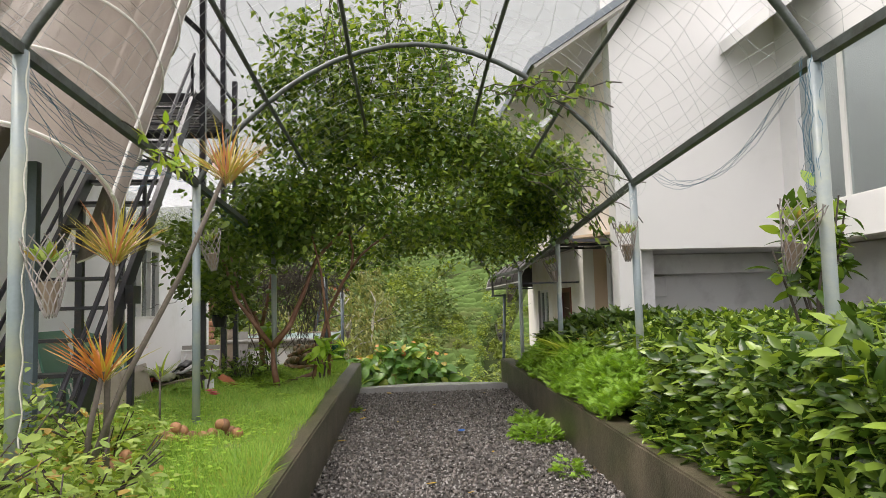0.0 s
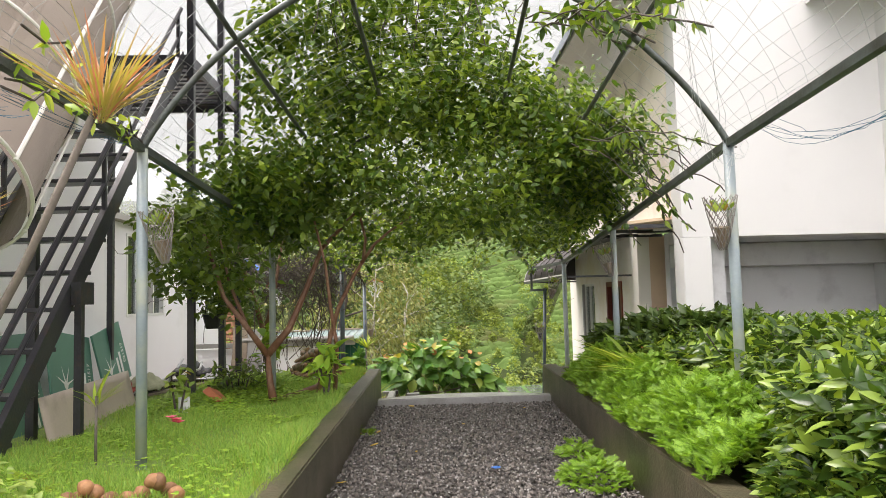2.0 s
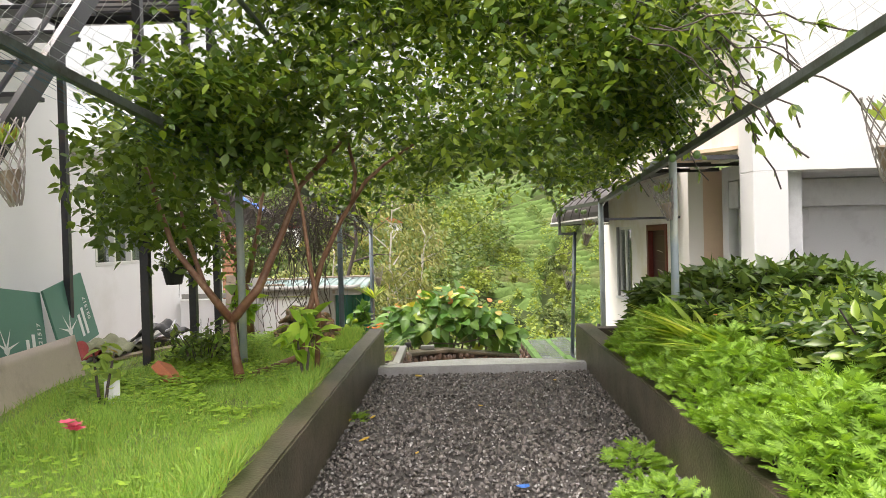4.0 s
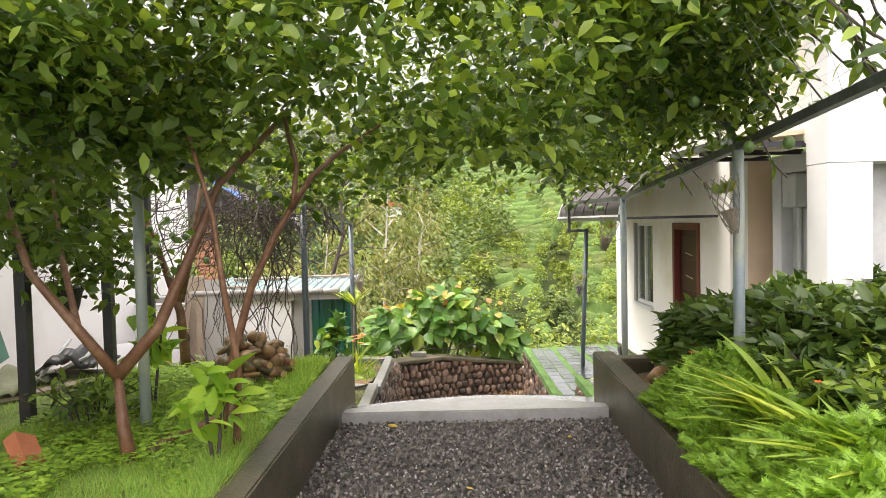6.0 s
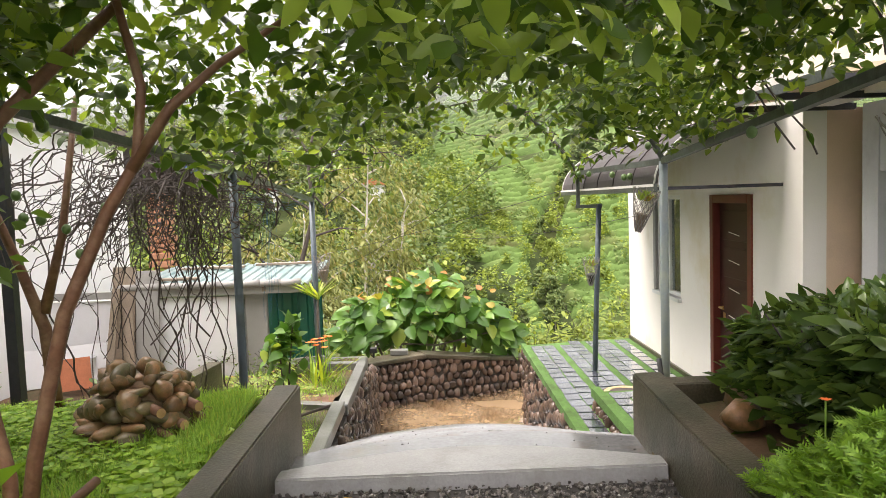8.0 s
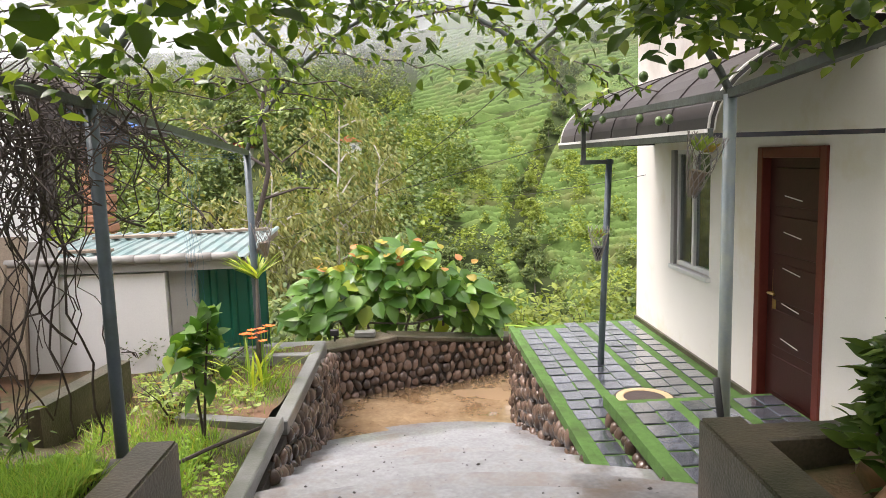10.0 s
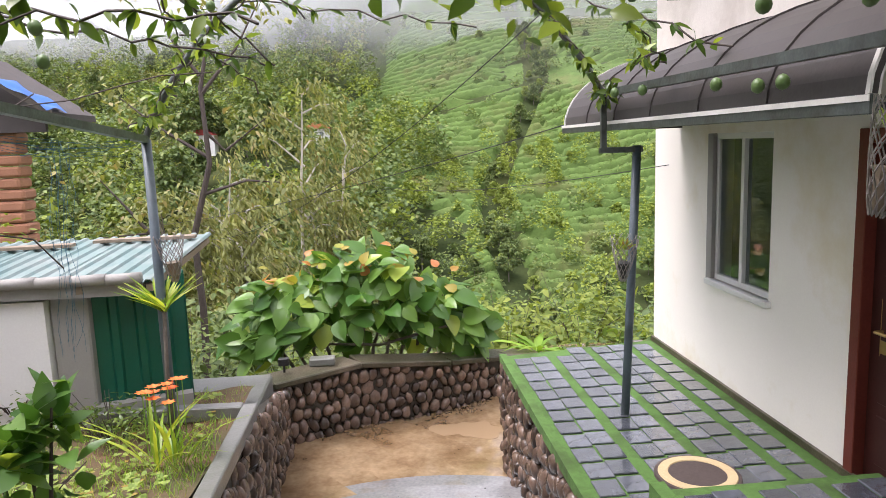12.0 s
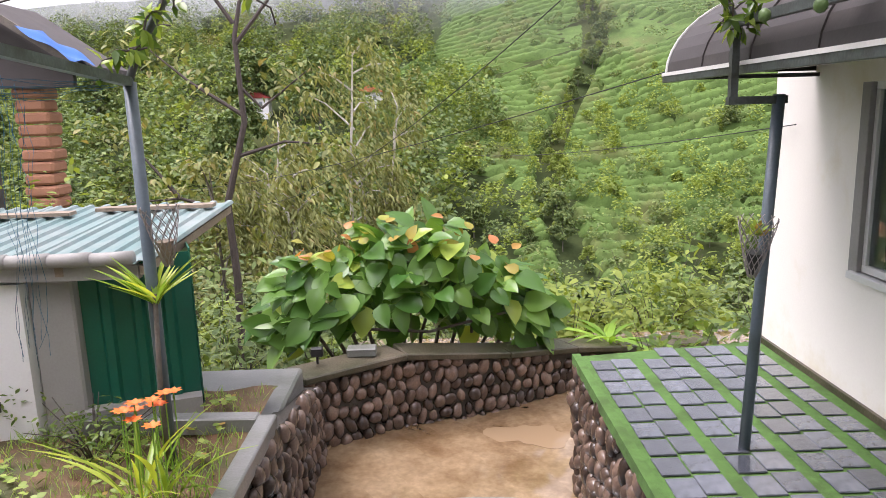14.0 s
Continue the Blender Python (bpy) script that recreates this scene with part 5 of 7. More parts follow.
M_LOG_END = material("cut log end", (0.42, 0.26, 0.11), 0.7, vary=0.2, scale=20)
for x, y, z in ((0.42, -0.30, 0.10), (0.34, -0.40, 0.04), (0.30, -0.42, 0.22), (0.50, -0.2, 0.2)):
    lg = part("log", tube([(x - 0.3, y + 0.35, z), (x, y, z)], 0.038, 10), M_BARK, rp, smooth=True)
    bm = bmesh.new()
    bmesh.ops.create_circle(bm, cap_ends=True, segments=12, radius=0.034)
    bmesh.ops.transform(bm, verts=bm.verts, matrix=Matrix.Translation((x + 0.004, y - 0.005, z)) @ Vector((0.65, -0.76, 0)).to_track_quat("Z", "Y").to_matrix().to_4x4())
    part("cut_end", bm, M_LOG_END, lg)
for k in range(3):
    o = tagged(new("rock", ROCKS[k]), "brown rock half sunk in the soil", "rock")
    o.matrix_basis = pose((2.55, 2.35, -1.6)[k], (11.3, 11.05, 15.2)[k], (0.30, 0.30, -0.55)[k], 0, 0, 40 * k) @ Matrix.Scale((1.5, 1.1, 0.8)[k], 4)
whole("fallen_log", tube([(-1.30, 9.05, 0.37), (-1.15, 9.35, 0.40), (-1.02, 9.6, 0.43), (-0.95, 9.9, 0.5)], [0.04, 0.035, 0.028, 0.02], 10), M_BARK, "fallen peeling branch lying on the lawn", "log", smooth=True)
whole("black_tray", box(-2.3, -1.75, 11.95, 12.3, -0.3, 0.02, 0.02), M_BLACKPOT, "black plastic trough behind the lawn", "trough")
whole("stick", tube([(-1.25, 13.0, -0.40), (-0.85, 13.55, -0.38), (-0.55, 13.85, -0.36)], 0.014, 6), M_TWIG, "dark stick lying across the bed", "stick")

# boards, bucket and planks by the low wall
for k, (x, w, h, m, t) in enumerate(((-3.60, 0.30, 1.46, M_TIMBER, -9), (-3.28, 0.30, 1.40, M_JAMB, -9))):
    o = whole("leaning_board", box(-w / 2, w / 2, -0.02, 0.02, 0, h, 0.004), m, "weathered board leaning on the low wall", "board", group="boards on the low wall")
    o.matrix_basis = pose(x, 16.20, -0.55, t, 0, 4 * k)
for x, h, a in ((-3.72, 1.2, 4), (-3.42, 0.95, -3)):
    o = whole("plank", box(-0.05, 0.05, -0.02, 0.02, 0, h, 0.004), M_TIMBER, "narrow pale plank leaning on boards", "plank")
    o.matrix_basis = pose(x, 16.02, -0.55, -10, a, 0)
bk = thing("paint_bucket", "white paint bucket with a blue label on the soil", "bucket", at=(-4.06, 16.08, -0.56))
bm = bmesh.new()
bmesh.ops.create_cone(bm, cap_ends=False, segments=24, radius1=0.125, radius2=0.15, depth=0.32)
bmesh.ops.translate(bm, verts=bm.verts, vec=(0, 0, 0.16))
bmesh.ops.contextual_create(bm, geom=[e for e in bm.edges if all(v.co.z < 0.01 for v in e.verts)])
bmesh.ops.solidify(bm, geom=bm.faces[:], thickness=0.006)
part("pail", bm, M_PLASTIC, bk)
part("rim", tube([(0.153 * math.cos(a * math.tau / 24), 0.153 * math.sin(a * math.tau / 24), 0.315) for a in range(25)], 0.008, 6), M_PLASTIC, bk)
lab = bmesh.new()
rr = [[lab.verts.new(((0.131 + 0.018 * z / 0.3) * math.cos(a), (0.131 + 0.018 * z / 0.3) * math.sin(a), z)) for a in np.linspace(-2.6, -0.7, 14)] for z in (0.07, 0.22)]
for i in range(13):
    lab.faces.new((rr[0][i], rr[0][i + 1], rr[1][i + 1], rr[1][i]))
part("label_band", lab, M_BLUE, bk, "blue label band")
o = whole("signal_board", box(-0.2, 0.2, -0.01, 0.01, 0, 0.4, 0.004), M_TERRA, "small red-orange board leaning on white boards", "board")
o.matrix_basis = pose(-3.95, 15.6, -0.55, -20, 0, 30)
o = whole("white_board", box(-0.5, 0.5, -0.01, 0.01, 0, 0.5, 0.004), M_WHITE, "dirty white board leaning in the corner", "board")
o.matrix_basis = pose(-4.2, 15.9, -0.55, -25, 0, 30)

# ---- cables ----
def cable(p, q, sag, r=0.0055):
    p, q = Vector(p), Vector(q)
    pts = [p.lerp(q, i / 24) - Vector((0, 0, sag * 4 * (i / 24) * (1 - i / 24))) for i in range(25)]
    return whole("cable", tube(pts, r, 5), M_CABLE, "thin black cable strung across the valley", "cable", group="cables")


cable((2.75, 16.6, 3.2), (-5.5, 33.0, -1.0), 0.9)
cable((3.3, 16.4, 2.0), (-8.0, 33.0, -0.6), 0.35, 0.005)
cable((H - 0.02, 17.6, 1.3), (-1.0, 40.0, 0.6), 0.5, 0.0045)

# ---- rope and nets on the pergola ----
tw = []
for i in range(60):
    tw.append((-1.66 + 0.05 + 0.006 * math.cos(i * 0.9), 3.32 - 0.04 + 0.006 * math.sin(i * 0.9), 2.5 - i * 0.033))
whole("rope", tube(tw, 0.0035, 5), M_ROPE, "white rope hanging down a pergola post", "rope")


def perg_surface(u, y):
    ys_ = [r[0] for r in PERG]
    if y <= ys_[0]:
        p = arch_point(PERG[0], u)
        return Vector((p.x, y, p.z + 0.025 * (ys_[0] - y)))
    for a, b in zip(PERG, PERG[1:]):
        if y <= b[0]:
            t = (y - a[0]) / (b[0] - a[0])
            return arch_point(a, u).lerp(arch_point(b, u), t)
    p = arch_point(PERG[-1], u)
    return Vector((p.x, y, p.z))


nb_ = bmesh.new()
nrd = random.Random(9)
for i in range(64):
    y = 0.2 + 0.15 * i
    ph = nrd.uniform(0, 6)
    if i % 9 == 4:
        continue
    tube([perg_surface(k / 26, y + 0.05 * math.sin(k * 1.3 + ph)) + Vector((0, 0, 0.02 - 0.03 * abs(math.sin(k * 0.9)))) for k in range(27)], 0.0013, 3, nb_)
for k in range(44):
    u = (k + 0.5) / 44
    ph = nrd.uniform(0, 6)
    tube([perg_surface(min(max(u + 0.007 * math.sin(j * 1.1 + ph), 0), 1), 0.2 + j * 0.3) + Vector((0, 0, 0.015)) for j in range(32)], 0.0013, 3, nb_)
tagged(whole("net", nb_, M_NET, "thin pale nylon net stretched over the pergola", "net"), kind="stuff")


def net_bundle(pts, spread, n, mat, label):
    bm = bmesh.new()
    for k in range(n * 2 // 3):
        o0, ph = Vector((nrd.gauss(0, spread), nrd.gauss(0, spread), nrd.gauss(0, spread))), nrd.uniform(0, 6)
        tube([Vector(p) + o0 * (0.5 + abs(math.sin(i * 0.45 + ph))) + Vector((nrd.gauss(0, 0.006), nrd.gauss(0, 0.006), nrd.gauss(0, 0.006))) for i, p in enumerate(pts)], 0.0014, 3, bm)
    return tagged(whole("net_bundle", bm, mat, label, "net", group="bunched nets"), kind="stuff")


def droop(p, q, sag, n=14):
    p, q = Vector(p), Vector(q)
    return [p.lerp(q, i / n) - Vector((0, 0, sag * 4 * (i / n) * (1 - i / n))) for i in range(n + 1)]


net_bundle(droop((2.2, 3.6, 2.45), (2.25, 5.7, 2.38), 0.28), 0.02, 10, M_NET_BLUE, "blue net bunched along the eave beam")
net_bundle(droop((2.18, 3.32, 2.45), (2.16, 3.34, 1.85), 0.0), 0.035, 26, M_NET_BLUE, "blue net knotted round the post head")
net_bundle(droop((-1.68, 3.2, 2.45), (-1.6, 6.0, 2.38), 0.10), 0.02, 10, M_NET_BLUE, "blue net bunched along the eave beam")
net_bundle(droop((-1.68, 3.4, 2.4), (-1.45, 4.4, 2.15), 0.12), 0.04, 16, M_NET_BLUE, "blue net sagging from the beam")
net_bundle(droop((-1.6, 6.3, 2.36), (-1.45, 9.3, 2.15), 0.06), 0.03, 14, M_NET_BLUE, "blue net bunched along the eave beam")
net_bundle(droop((-1.05, 15.8, 1.68), (-1.28, 12.8, 1.92), 0.12), 0.04, 14, M_NET_BLUE, "blue net hanging from the far beam")
net_bundle(droop((-1.5, 15.7, 1.7), (-1.5, 15.6, 0.3), 0.0), 0.05, 14, M_NET_BLUE, "blue net hanging as a strip")
net_bundle(droop((1.5, 5.0, 3.0), (2.25, 6.1, 2.36), 0.5), 0.05, 10, M_NET, "pale net sagging beneath the arch")

# ---- plants ----
UP = np.array([0, 0, 1.0])


def foliage(n, pts, size, mat, width=0.5, droop=0.2, hang=0.5, jitter=0.35, name="leaves"):
    """Leaves at pts that point outwards and down, their upper sides to the sky."""
    out = ball(n) * np.array([1, 1, 0.45]) - hang * UP
    up = UP + jitter * 1.6 * rng.normal(size=(n, 3)) * 0.5
    return scatter(name, leaf_shape(width, 0.10, droop), pts, out, up, size * (0.6 + 0.7 * rng.random(n)), mat)


def lumps(n, centres, radii, shell=0.55):
    """Points in the outer part of several ellipsoids, drawn together into twigs."""
    c, r = np.array(centres, float), np.array(radii, float)
    vol = np.prod(r, axis=1) ** (2 / 3)
    k = rng.choice(len(c), size=n, p=vol / vol.sum())
    d = ball(n) * (shell + (1 - shell) * rng.random((n, 1)))
    return c[k] + d * r[k]


def twigged(pts, per=7, spread=0.09):
    """Each point becomes a small bunch."""
    n = len(pts)
    return (pts[:, None, :] + rng.normal(size=(n, per, 3)) * spread * np.array([1, 1, 0.6])).reshape(-1, 3)


# canopy of climbing vine over the far half of the pergola
def canopy_points(n):
    u, y = rng.random(n), 7.9 + 5.0 * rng.random(n) ** 1.05
    surf = np.array([perg_surface(a, b)[:] for a, b in zip(u, y)])
    wave = 0.22 * np.sin(surf[:, 0] * 2.3 + y * 1.1) + 0.18 * np.sin(y * 2.9 - surf[:, 0] * 1.7)
    low = 2.22 + wave + 0.22 * np.clip(surf[:, 0] - 1.2, 0, 2) + 0.12 * np.clip(9.5 - y, 0, 2)
    pick = rng.random(n)
    z = np.where(pick < 0.42, low + 0.28 * rng.random(n), np.where(pick < 0.86, surf[:, 2] + 0.32 * rng.normal(size=n) + 0.12, low + (surf[:, 2] - low) * rng.random(n)))
    z = np.maximum(z, low - 0.1)
    keep = np.sin(surf[:, 0] * 3.1 + 2 * y) * np.sin(y * 2.2 + surf[:, 0]) > -0.8
    keep &= ~((surf[:, 0] < -0.5) & (y > 10.2) & (rng.random(n) < 0.8)) & ~((y > 10.4) & (rng.random(n) < 0.35))
    return np.stack([surf[:, 0], y, z], -1)[keep]


vine = thing("passion_vine", "dense green passion-fruit vine trained over the pergola", "vine")
pts = twigged(canopy_points(3700), 10, 0.12)
part("leaves", foliage(len(pts), pts, 0.084, L_CANOPY, 0.55, 0.25, 0.25, 0.75), L_CANOPY, vine)
crown = lumps(1350, [(0.0, 8.9, 3.75), (-0.9, 8.6, 3.7), (0.9, 9.2, 3.6), (-0.2, 8.4, 4.5), (-0.9, 8.5, 4.35), (0.6, 9.0, 4.5), (1.6, 8.8, 3.1), (1.9, 9.6, 2.7), (-0.5, 10.5, 3.8), (0.9, 11, 3.6)],
              [(0.9, 0.7, 0.6), (0.8, 0.7, 0.6), (0.8, 0.7, 0.55), (0.5, 0.5, 0.5), (0.45, 0.5, 0.6), (0.5, 0.5, 0.45), (0.5, 0.6, 0.6), (0.4, 0.8, 0.5), (0.9, 0.8, 0.5), (0.8, 0.8, 0.5)])
pts = twigged(crown, 9, 0.12)
part("upper_leaves", foliage(len(pts), pts, 0.098, L_CANOPY, 0.52, 0.25, 0.25, 0.7), L_CANOPY, vine)


def sprays(specs, per, size, mat, name, parent, stem=0.006, width=0.42):
    """Trailing shoots: a thin stem with leaves in pairs along it."""
    st, P, D = bmesh.new(), [], []
    for (p, q, sag) in specs:
        p, q = Vector(p), Vector(q)
        pts = [p.lerp(q, i / 10) - Vector((0, 0, sag * (i / 10) ** 2)) + Vector((rng.normal() * 0.02, rng.normal() * 0.02, rng.normal() * 0.02)) for i in range(11)]
        tube(pts, stem, 5, st)
        for k in range(per):
            i = rng.integers(1, 10)
            P.append(pts[i][:])
            D.append((np.array((q - p)[:]) * 0.3 + rng.normal(size=3) * 0.6 - 0.3 * UP))
    tagged(part(name + "_stem", st, M_TWIG if stem < 0.01 else M_BARK_GREY, parent), kind="stuff")
    P, D = np.array(P), np.array(D)
    part(name, scatter(name, leaf_shape(width, 0.1, 0.25), P, D, UP + 0.5 * rng.normal(size=P.shape), size * (0.6 + 0.6 * rng.random(len(P))), mat), mat, parent)


sp = []
for k in range(26):  # shoots that hang and reach out at the right edge
    y = 7.6 + 3.5 * rng.random()
    sp.append(((1.5 + 0.5 * rng.random(), y, 2.7 + 0.7 * rng.random()), (2.35 + 0.45 * rng.random(), y - 0.5 * rng.random(), 2.9 - 0.9 * rng.random()), 0.3))
for k in range(16):  # shoots that stand up against the sky
    x, y = -1.0 + 2.4 * rng.random(), 7.8 + 1.5 * rng.random()
    sp.append(((x, y, 3.8), (x + 0.5 * rng.normal(), y - 0.4 * rng.random(), 4.9 + 0.7 * rng.random()), 0.05))
for k in range(30):  # thin trails at the far end
    y = 13.0 + 3.2 * rng.random()
    u = rng.random()
    a = perg_surface(u, y)
    sp.append((a[:], (a.x + 0.7 * rng.normal(), y + 0.5 * rng.normal(), max(2.1, a.z - 0.1 - 0.35 * rng.random())), 0.05))
for k in range(14):
    y = 15.9
    u = k / 13
    a, b = perg_surface(u, 15.3 + 0.9 * rng.random()), perg_surface(min(u + 0.12, 1), 15.9)
    sp.append((a[:], b[:], 0.05))
for k in range(9):  # shoots forward of the crown
    sp.append(((0.9 + 0.4 * rng.random(), 6.4, 3.3), (1.4 + 0.5 * rng.random(), 5.2 + rng.random(), 3.0 + 0.5 * rng.random()), 0.2))
sprays(sp, 26, 0.10, L_CANOPY, "shoot_foliage", vine)
sp = [((-1.60, 6.1, 2.42), (-1.62 + 0.3 * rng.random(), 4.4, 2.35 + 0.3 * rng.random()), 0.15) for k in range(4)]
sprays(sp, 22, 0.09, L_STRAP, "light_shoot_foliage", vine)

FRUIT = mesh_of("fruit", blob(0.032, 3, (0.95, 0.95, 1.1), 0.05, 2), M_FRUIT, True)
for k in range(46):
    u, y = rng.random(), 8 + 7.5 * rng.random()
    p = perg_surface(u, y)
    o = new("fruit", FRUIT)
    o.parent = vine
    o.location = (p.x, y, max(2.05, p.z - 0.45 - 0.35 * rng.random()) if y < 13.3 else p.z - 0.2)
for p in ((2.3, 8.2, 2.55), (2.45, 8.0, 2.35), (2.2, 8.6, 2.45), (2.25, 10.7, 1.95), (2.1, 10.4, 2.1), (2.3, 9.0, 2.3)):
    o = new("fruit", FRUIT)
    o.parent, o.location = vine, p

# bare hanging vine stems by the fourth left post
bm = bmesh.new()
for k in range(300):
    a, r = rng.random() * 6.28, 0.2 + 0.8 * rng.random()
    p = Vector((-1.45 + 0.5 * rng.normal(), 12.75 + 0.22 * rng.normal(), 1.95 + 0.20 * rng.normal()))
    q = Vector((p.x + r * math.cos(a), min(p.y + r * math.sin(a), 13.1), 1.75 - (1.9 * rng.random() if k % 3 == 0 else 0.55 * rng.random() ** 1.5)))
    mid = p.lerp(q, 0.5) + Vector((0.35 * rng.normal(), 0.22 * rng.normal() - 0.1, 0.30 * rng.normal()))
    pts = []
    for i in range(12):
        t = i / 11
        pts.append(p * (1 - t) ** 2 + mid * 2 * t * (1 - t) + q * t * t + Vector((0.03 * math.sin(i * 1.7 + k), 0.03 * math.cos(i * 1.3 + k), 0.02 * rng.normal())))
    if any(v.x > -1.12 + 0.55 * min(max((v.z - 1.1) / 0.5, 0), 1) for v in pts):
        continue
    tube(pts, 0.0075 if k % 5 == 0 else 0.004, 4, bm)
for k in range(90):
    p = Vector((-3.4 + 2.2 * rng.random(), 12.0 + 2.6 * rng.random(), 1.6 + 0.6 * rng.random()))
    q = p + Vector((0.5 * rng.normal(), 0.5 * rng.normal(), -0.3 + 0.4 * rng.normal()))
    tube([p.lerp(q, i / 8) + Vector((0.03 * rng.normal(), 0.03 * rng.normal(), 0.03 * rng.normal() - 0.3 * (i / 8) * (1 - i / 8))) for i in range(9)], 0.0036, 4, bm)
part("dry_stem", bm, M_TWIG, vine, "tangle of bare dark vine stems")

# ---- guava trees ----
def guava(name, limbs, lump_c, lump_r, n, label):
    g = thing(name, label, "tree", "guava trees")
    for pts, r in limbs:
        part("limb", tube(pts, [0.8 * r * (1 - 0.55 * i / (len(pts) - 1)) for i in range(len(pts))], 10), M_BARK, g, smooth=True)
    p = twigged(lumps(n, lump_c, lump_r, 0.45), 8, 0.11)
    part("crown", foliage(len(p), p, 0.095, L_GUAVA, 0.58, 0.2, 0.3, 0.6), L_GUAVA, g)
    return g


guava("guava_tree", [
    ([(-1.34, 8.95, 0.25), (-1.40, 8.98, 0.55), (-1.43, 9.0, 0.88)], 0.062),
    ([(-1.43, 9.0, 0.84), (-1.62, 8.95, 1.12), (-1.85, 8.9, 1.45), (-2.05, 8.9, 2.1)], 0.045),
    ([(-1.43, 9.0, 0.84), (-1.22, 9.08, 1.10), (-1.06, 9.18, 1.5), (-0.9, 9.3, 1.95), (-0.5, 9.45, 2.4)], 0.052),
    ([(-1.62, 8.95, 1.12), (-1.9, 9.3, 1.6), (-2.1, 9.6, 2.2)], 0.028)],
    [(-1.9, 8.7, 2.15), (-1.2, 8.9, 2.45), (-2.3, 9.4, 1.9), (-0.6, 8.8, 2.6), (-1.6, 8.2, 2.5)],
    [(0.75, 0.8, 0.62), (0.75, 0.8, 0.55), (0.55, 0.7, 0.5), (0.6, 0.7, 0.45), (0.6, 0.6, 0.5)], 360, "guava tree with peeling red bark and dark leaves")
guava("guava_tree", [
    ([(-1.95, 11.5, 0.2), (-2.0, 11.5, 0.9), (-2.12, 11.45, 1.35), (-2.35, 11.3, 2.2)], 0.06),
    ([(-2.0, 11.5, 1.0), (-1.9, 11.6, 1.5), (-1.75, 11.6, 2.4)], 0.045)],
    [(-2.1, 11.2, 2.45), (-1.2, 11.3, 2.6), (-2.6, 11.0, 2.2), (-1.6, 10.4, 2.45), (-1.9, 12.2, 2.5)],
    [(0.7, 0.8, 0.5), (0.8, 0.8, 0.5), (0.5, 0.6, 0.45), (0.8, 0.7, 0.5), (0.6, 0.6, 0.45)], 110, "leaning guava tree with red-brown trunks")
guava("guava_tree", [
    ([(-0.99, 9.36, 0.24), (-0.88, 9.34, 0.8), (-0.73, 9.31, 1.3), (-0.56, 9.3, 1.64), (-0.45, 9.3, 1.81), (-0.42, 9.3, 2.05), (-0.5, 9.3, 2.4)], 0.037), ([(-0.47, 9.3, 1.78), (-0.33, 9.3, 1.98), (-0.17, 9.32, 2.12), (0.1, 9.36, 2.3)], 0.027), ([(-0.74, 8.92, 0.24), (-0.70, 8.9, 0.9), (-0.76, 8.87, 1.35), (-0.80, 8.85, 1.75), (-0.9, 8.8, 2.2)], 0.030)],
    [(-2.2, 9.9, 1.9), (-2.6, 10.3, 2.2), (-2.2, 10.6, 1.5)], [(0.5, 0.6, 0.6), (0.45, 0.5, 0.5), (0.4, 0.4, 0.4)], 250, "small guava tree beside the stair posts")
for k in range(14):
    o = tagged(new("guava_fruit", FRUIT), "round green guava hanging from a branch", "fruit", "guavas")
    o.location = (-2.2 + 0.9 * rng.random(), 9.3 + 2.5 * rng.random(), 1.25 + 0.55 * rng.random())

# saplings
def sapling(base, h, spread, n, size, mat, label, name="sapling", bend=0.1, stems=2):
    s = thing(name, label, "shrub", at=base)
    for k in range(stems):
        a = 2.4 * k
        part("stem", tube([(0.02 * k, 0, -0.1), (bend * math.cos(a) * 0.5, bend * math.sin(a) * 0.5, h * 0.5), (bend * math.cos(a), bend * math.sin(a), h * 0.95)], [0.012, 0.010, 0.006], 7), M_TWIG, s)
    p = lumps(n, [(0, 0, h * 0.72), (0.03, 0.02, h * 0.9)], [(spread, spread, h * 0.32), (spread * 0.6, spread * 0.6, h * 0.22)], 0.2)
    out = unit((p - np.array([0, 0, h * 0.6])) * np.array([1, 1, 0.4]) + 0.3 * ball(n))
    part("leaves", scatter("leaves", leaf_shape(0.52, 0.1, 0.3, 4), p - out * size * 0.3, out, UP + 0.35 * rng.normal(size=(n, 3)), size * (0.7 + 0.5 * rng.random(n)), mat), mat, s)
    return s


sapling((-1.0, 13.95, -0.5), 0.98, 0.26, 85, 0.19, L_BROAD, "young dark-leaved sapling in the red soil bed")
sapling((-1.62, 7.9 + 2.0, 0.33), 0.75, 0.22, 46, 0.17, L_CLOVER, "bright green leafy sapling on the lawn")
sapling((-0.80, 8.72, 0.33), 0.60, 0.2, 44, 0.18, L_CLOVER, "light green young plant on the lawn")
sapling((3.15, 4.9, 0.9), 1.15, 0.32, 120, 0.17, L_TEA, "tall leafy shoot rising out of the tea hedge", bend=0.25, stems=4)
sapling((3.45, 5.4, 0.9), 0.95, 0.32, 110, 0.17, L_TEA, "leafy shoots rising out of the tea hedge", bend=0.25, stems=4)
sapling((2.8, 4.5, 0.9), 0.75, 0.25, 80, 0.15, L_TEA, "leafy shoot in the tea hedge", bend=0.2, stems=3)
sapling((-1.98, 7.9, 0.3), 0.5, 0.15, 40, 0.10, L_WEED, "low shrub beside the pipe stub")

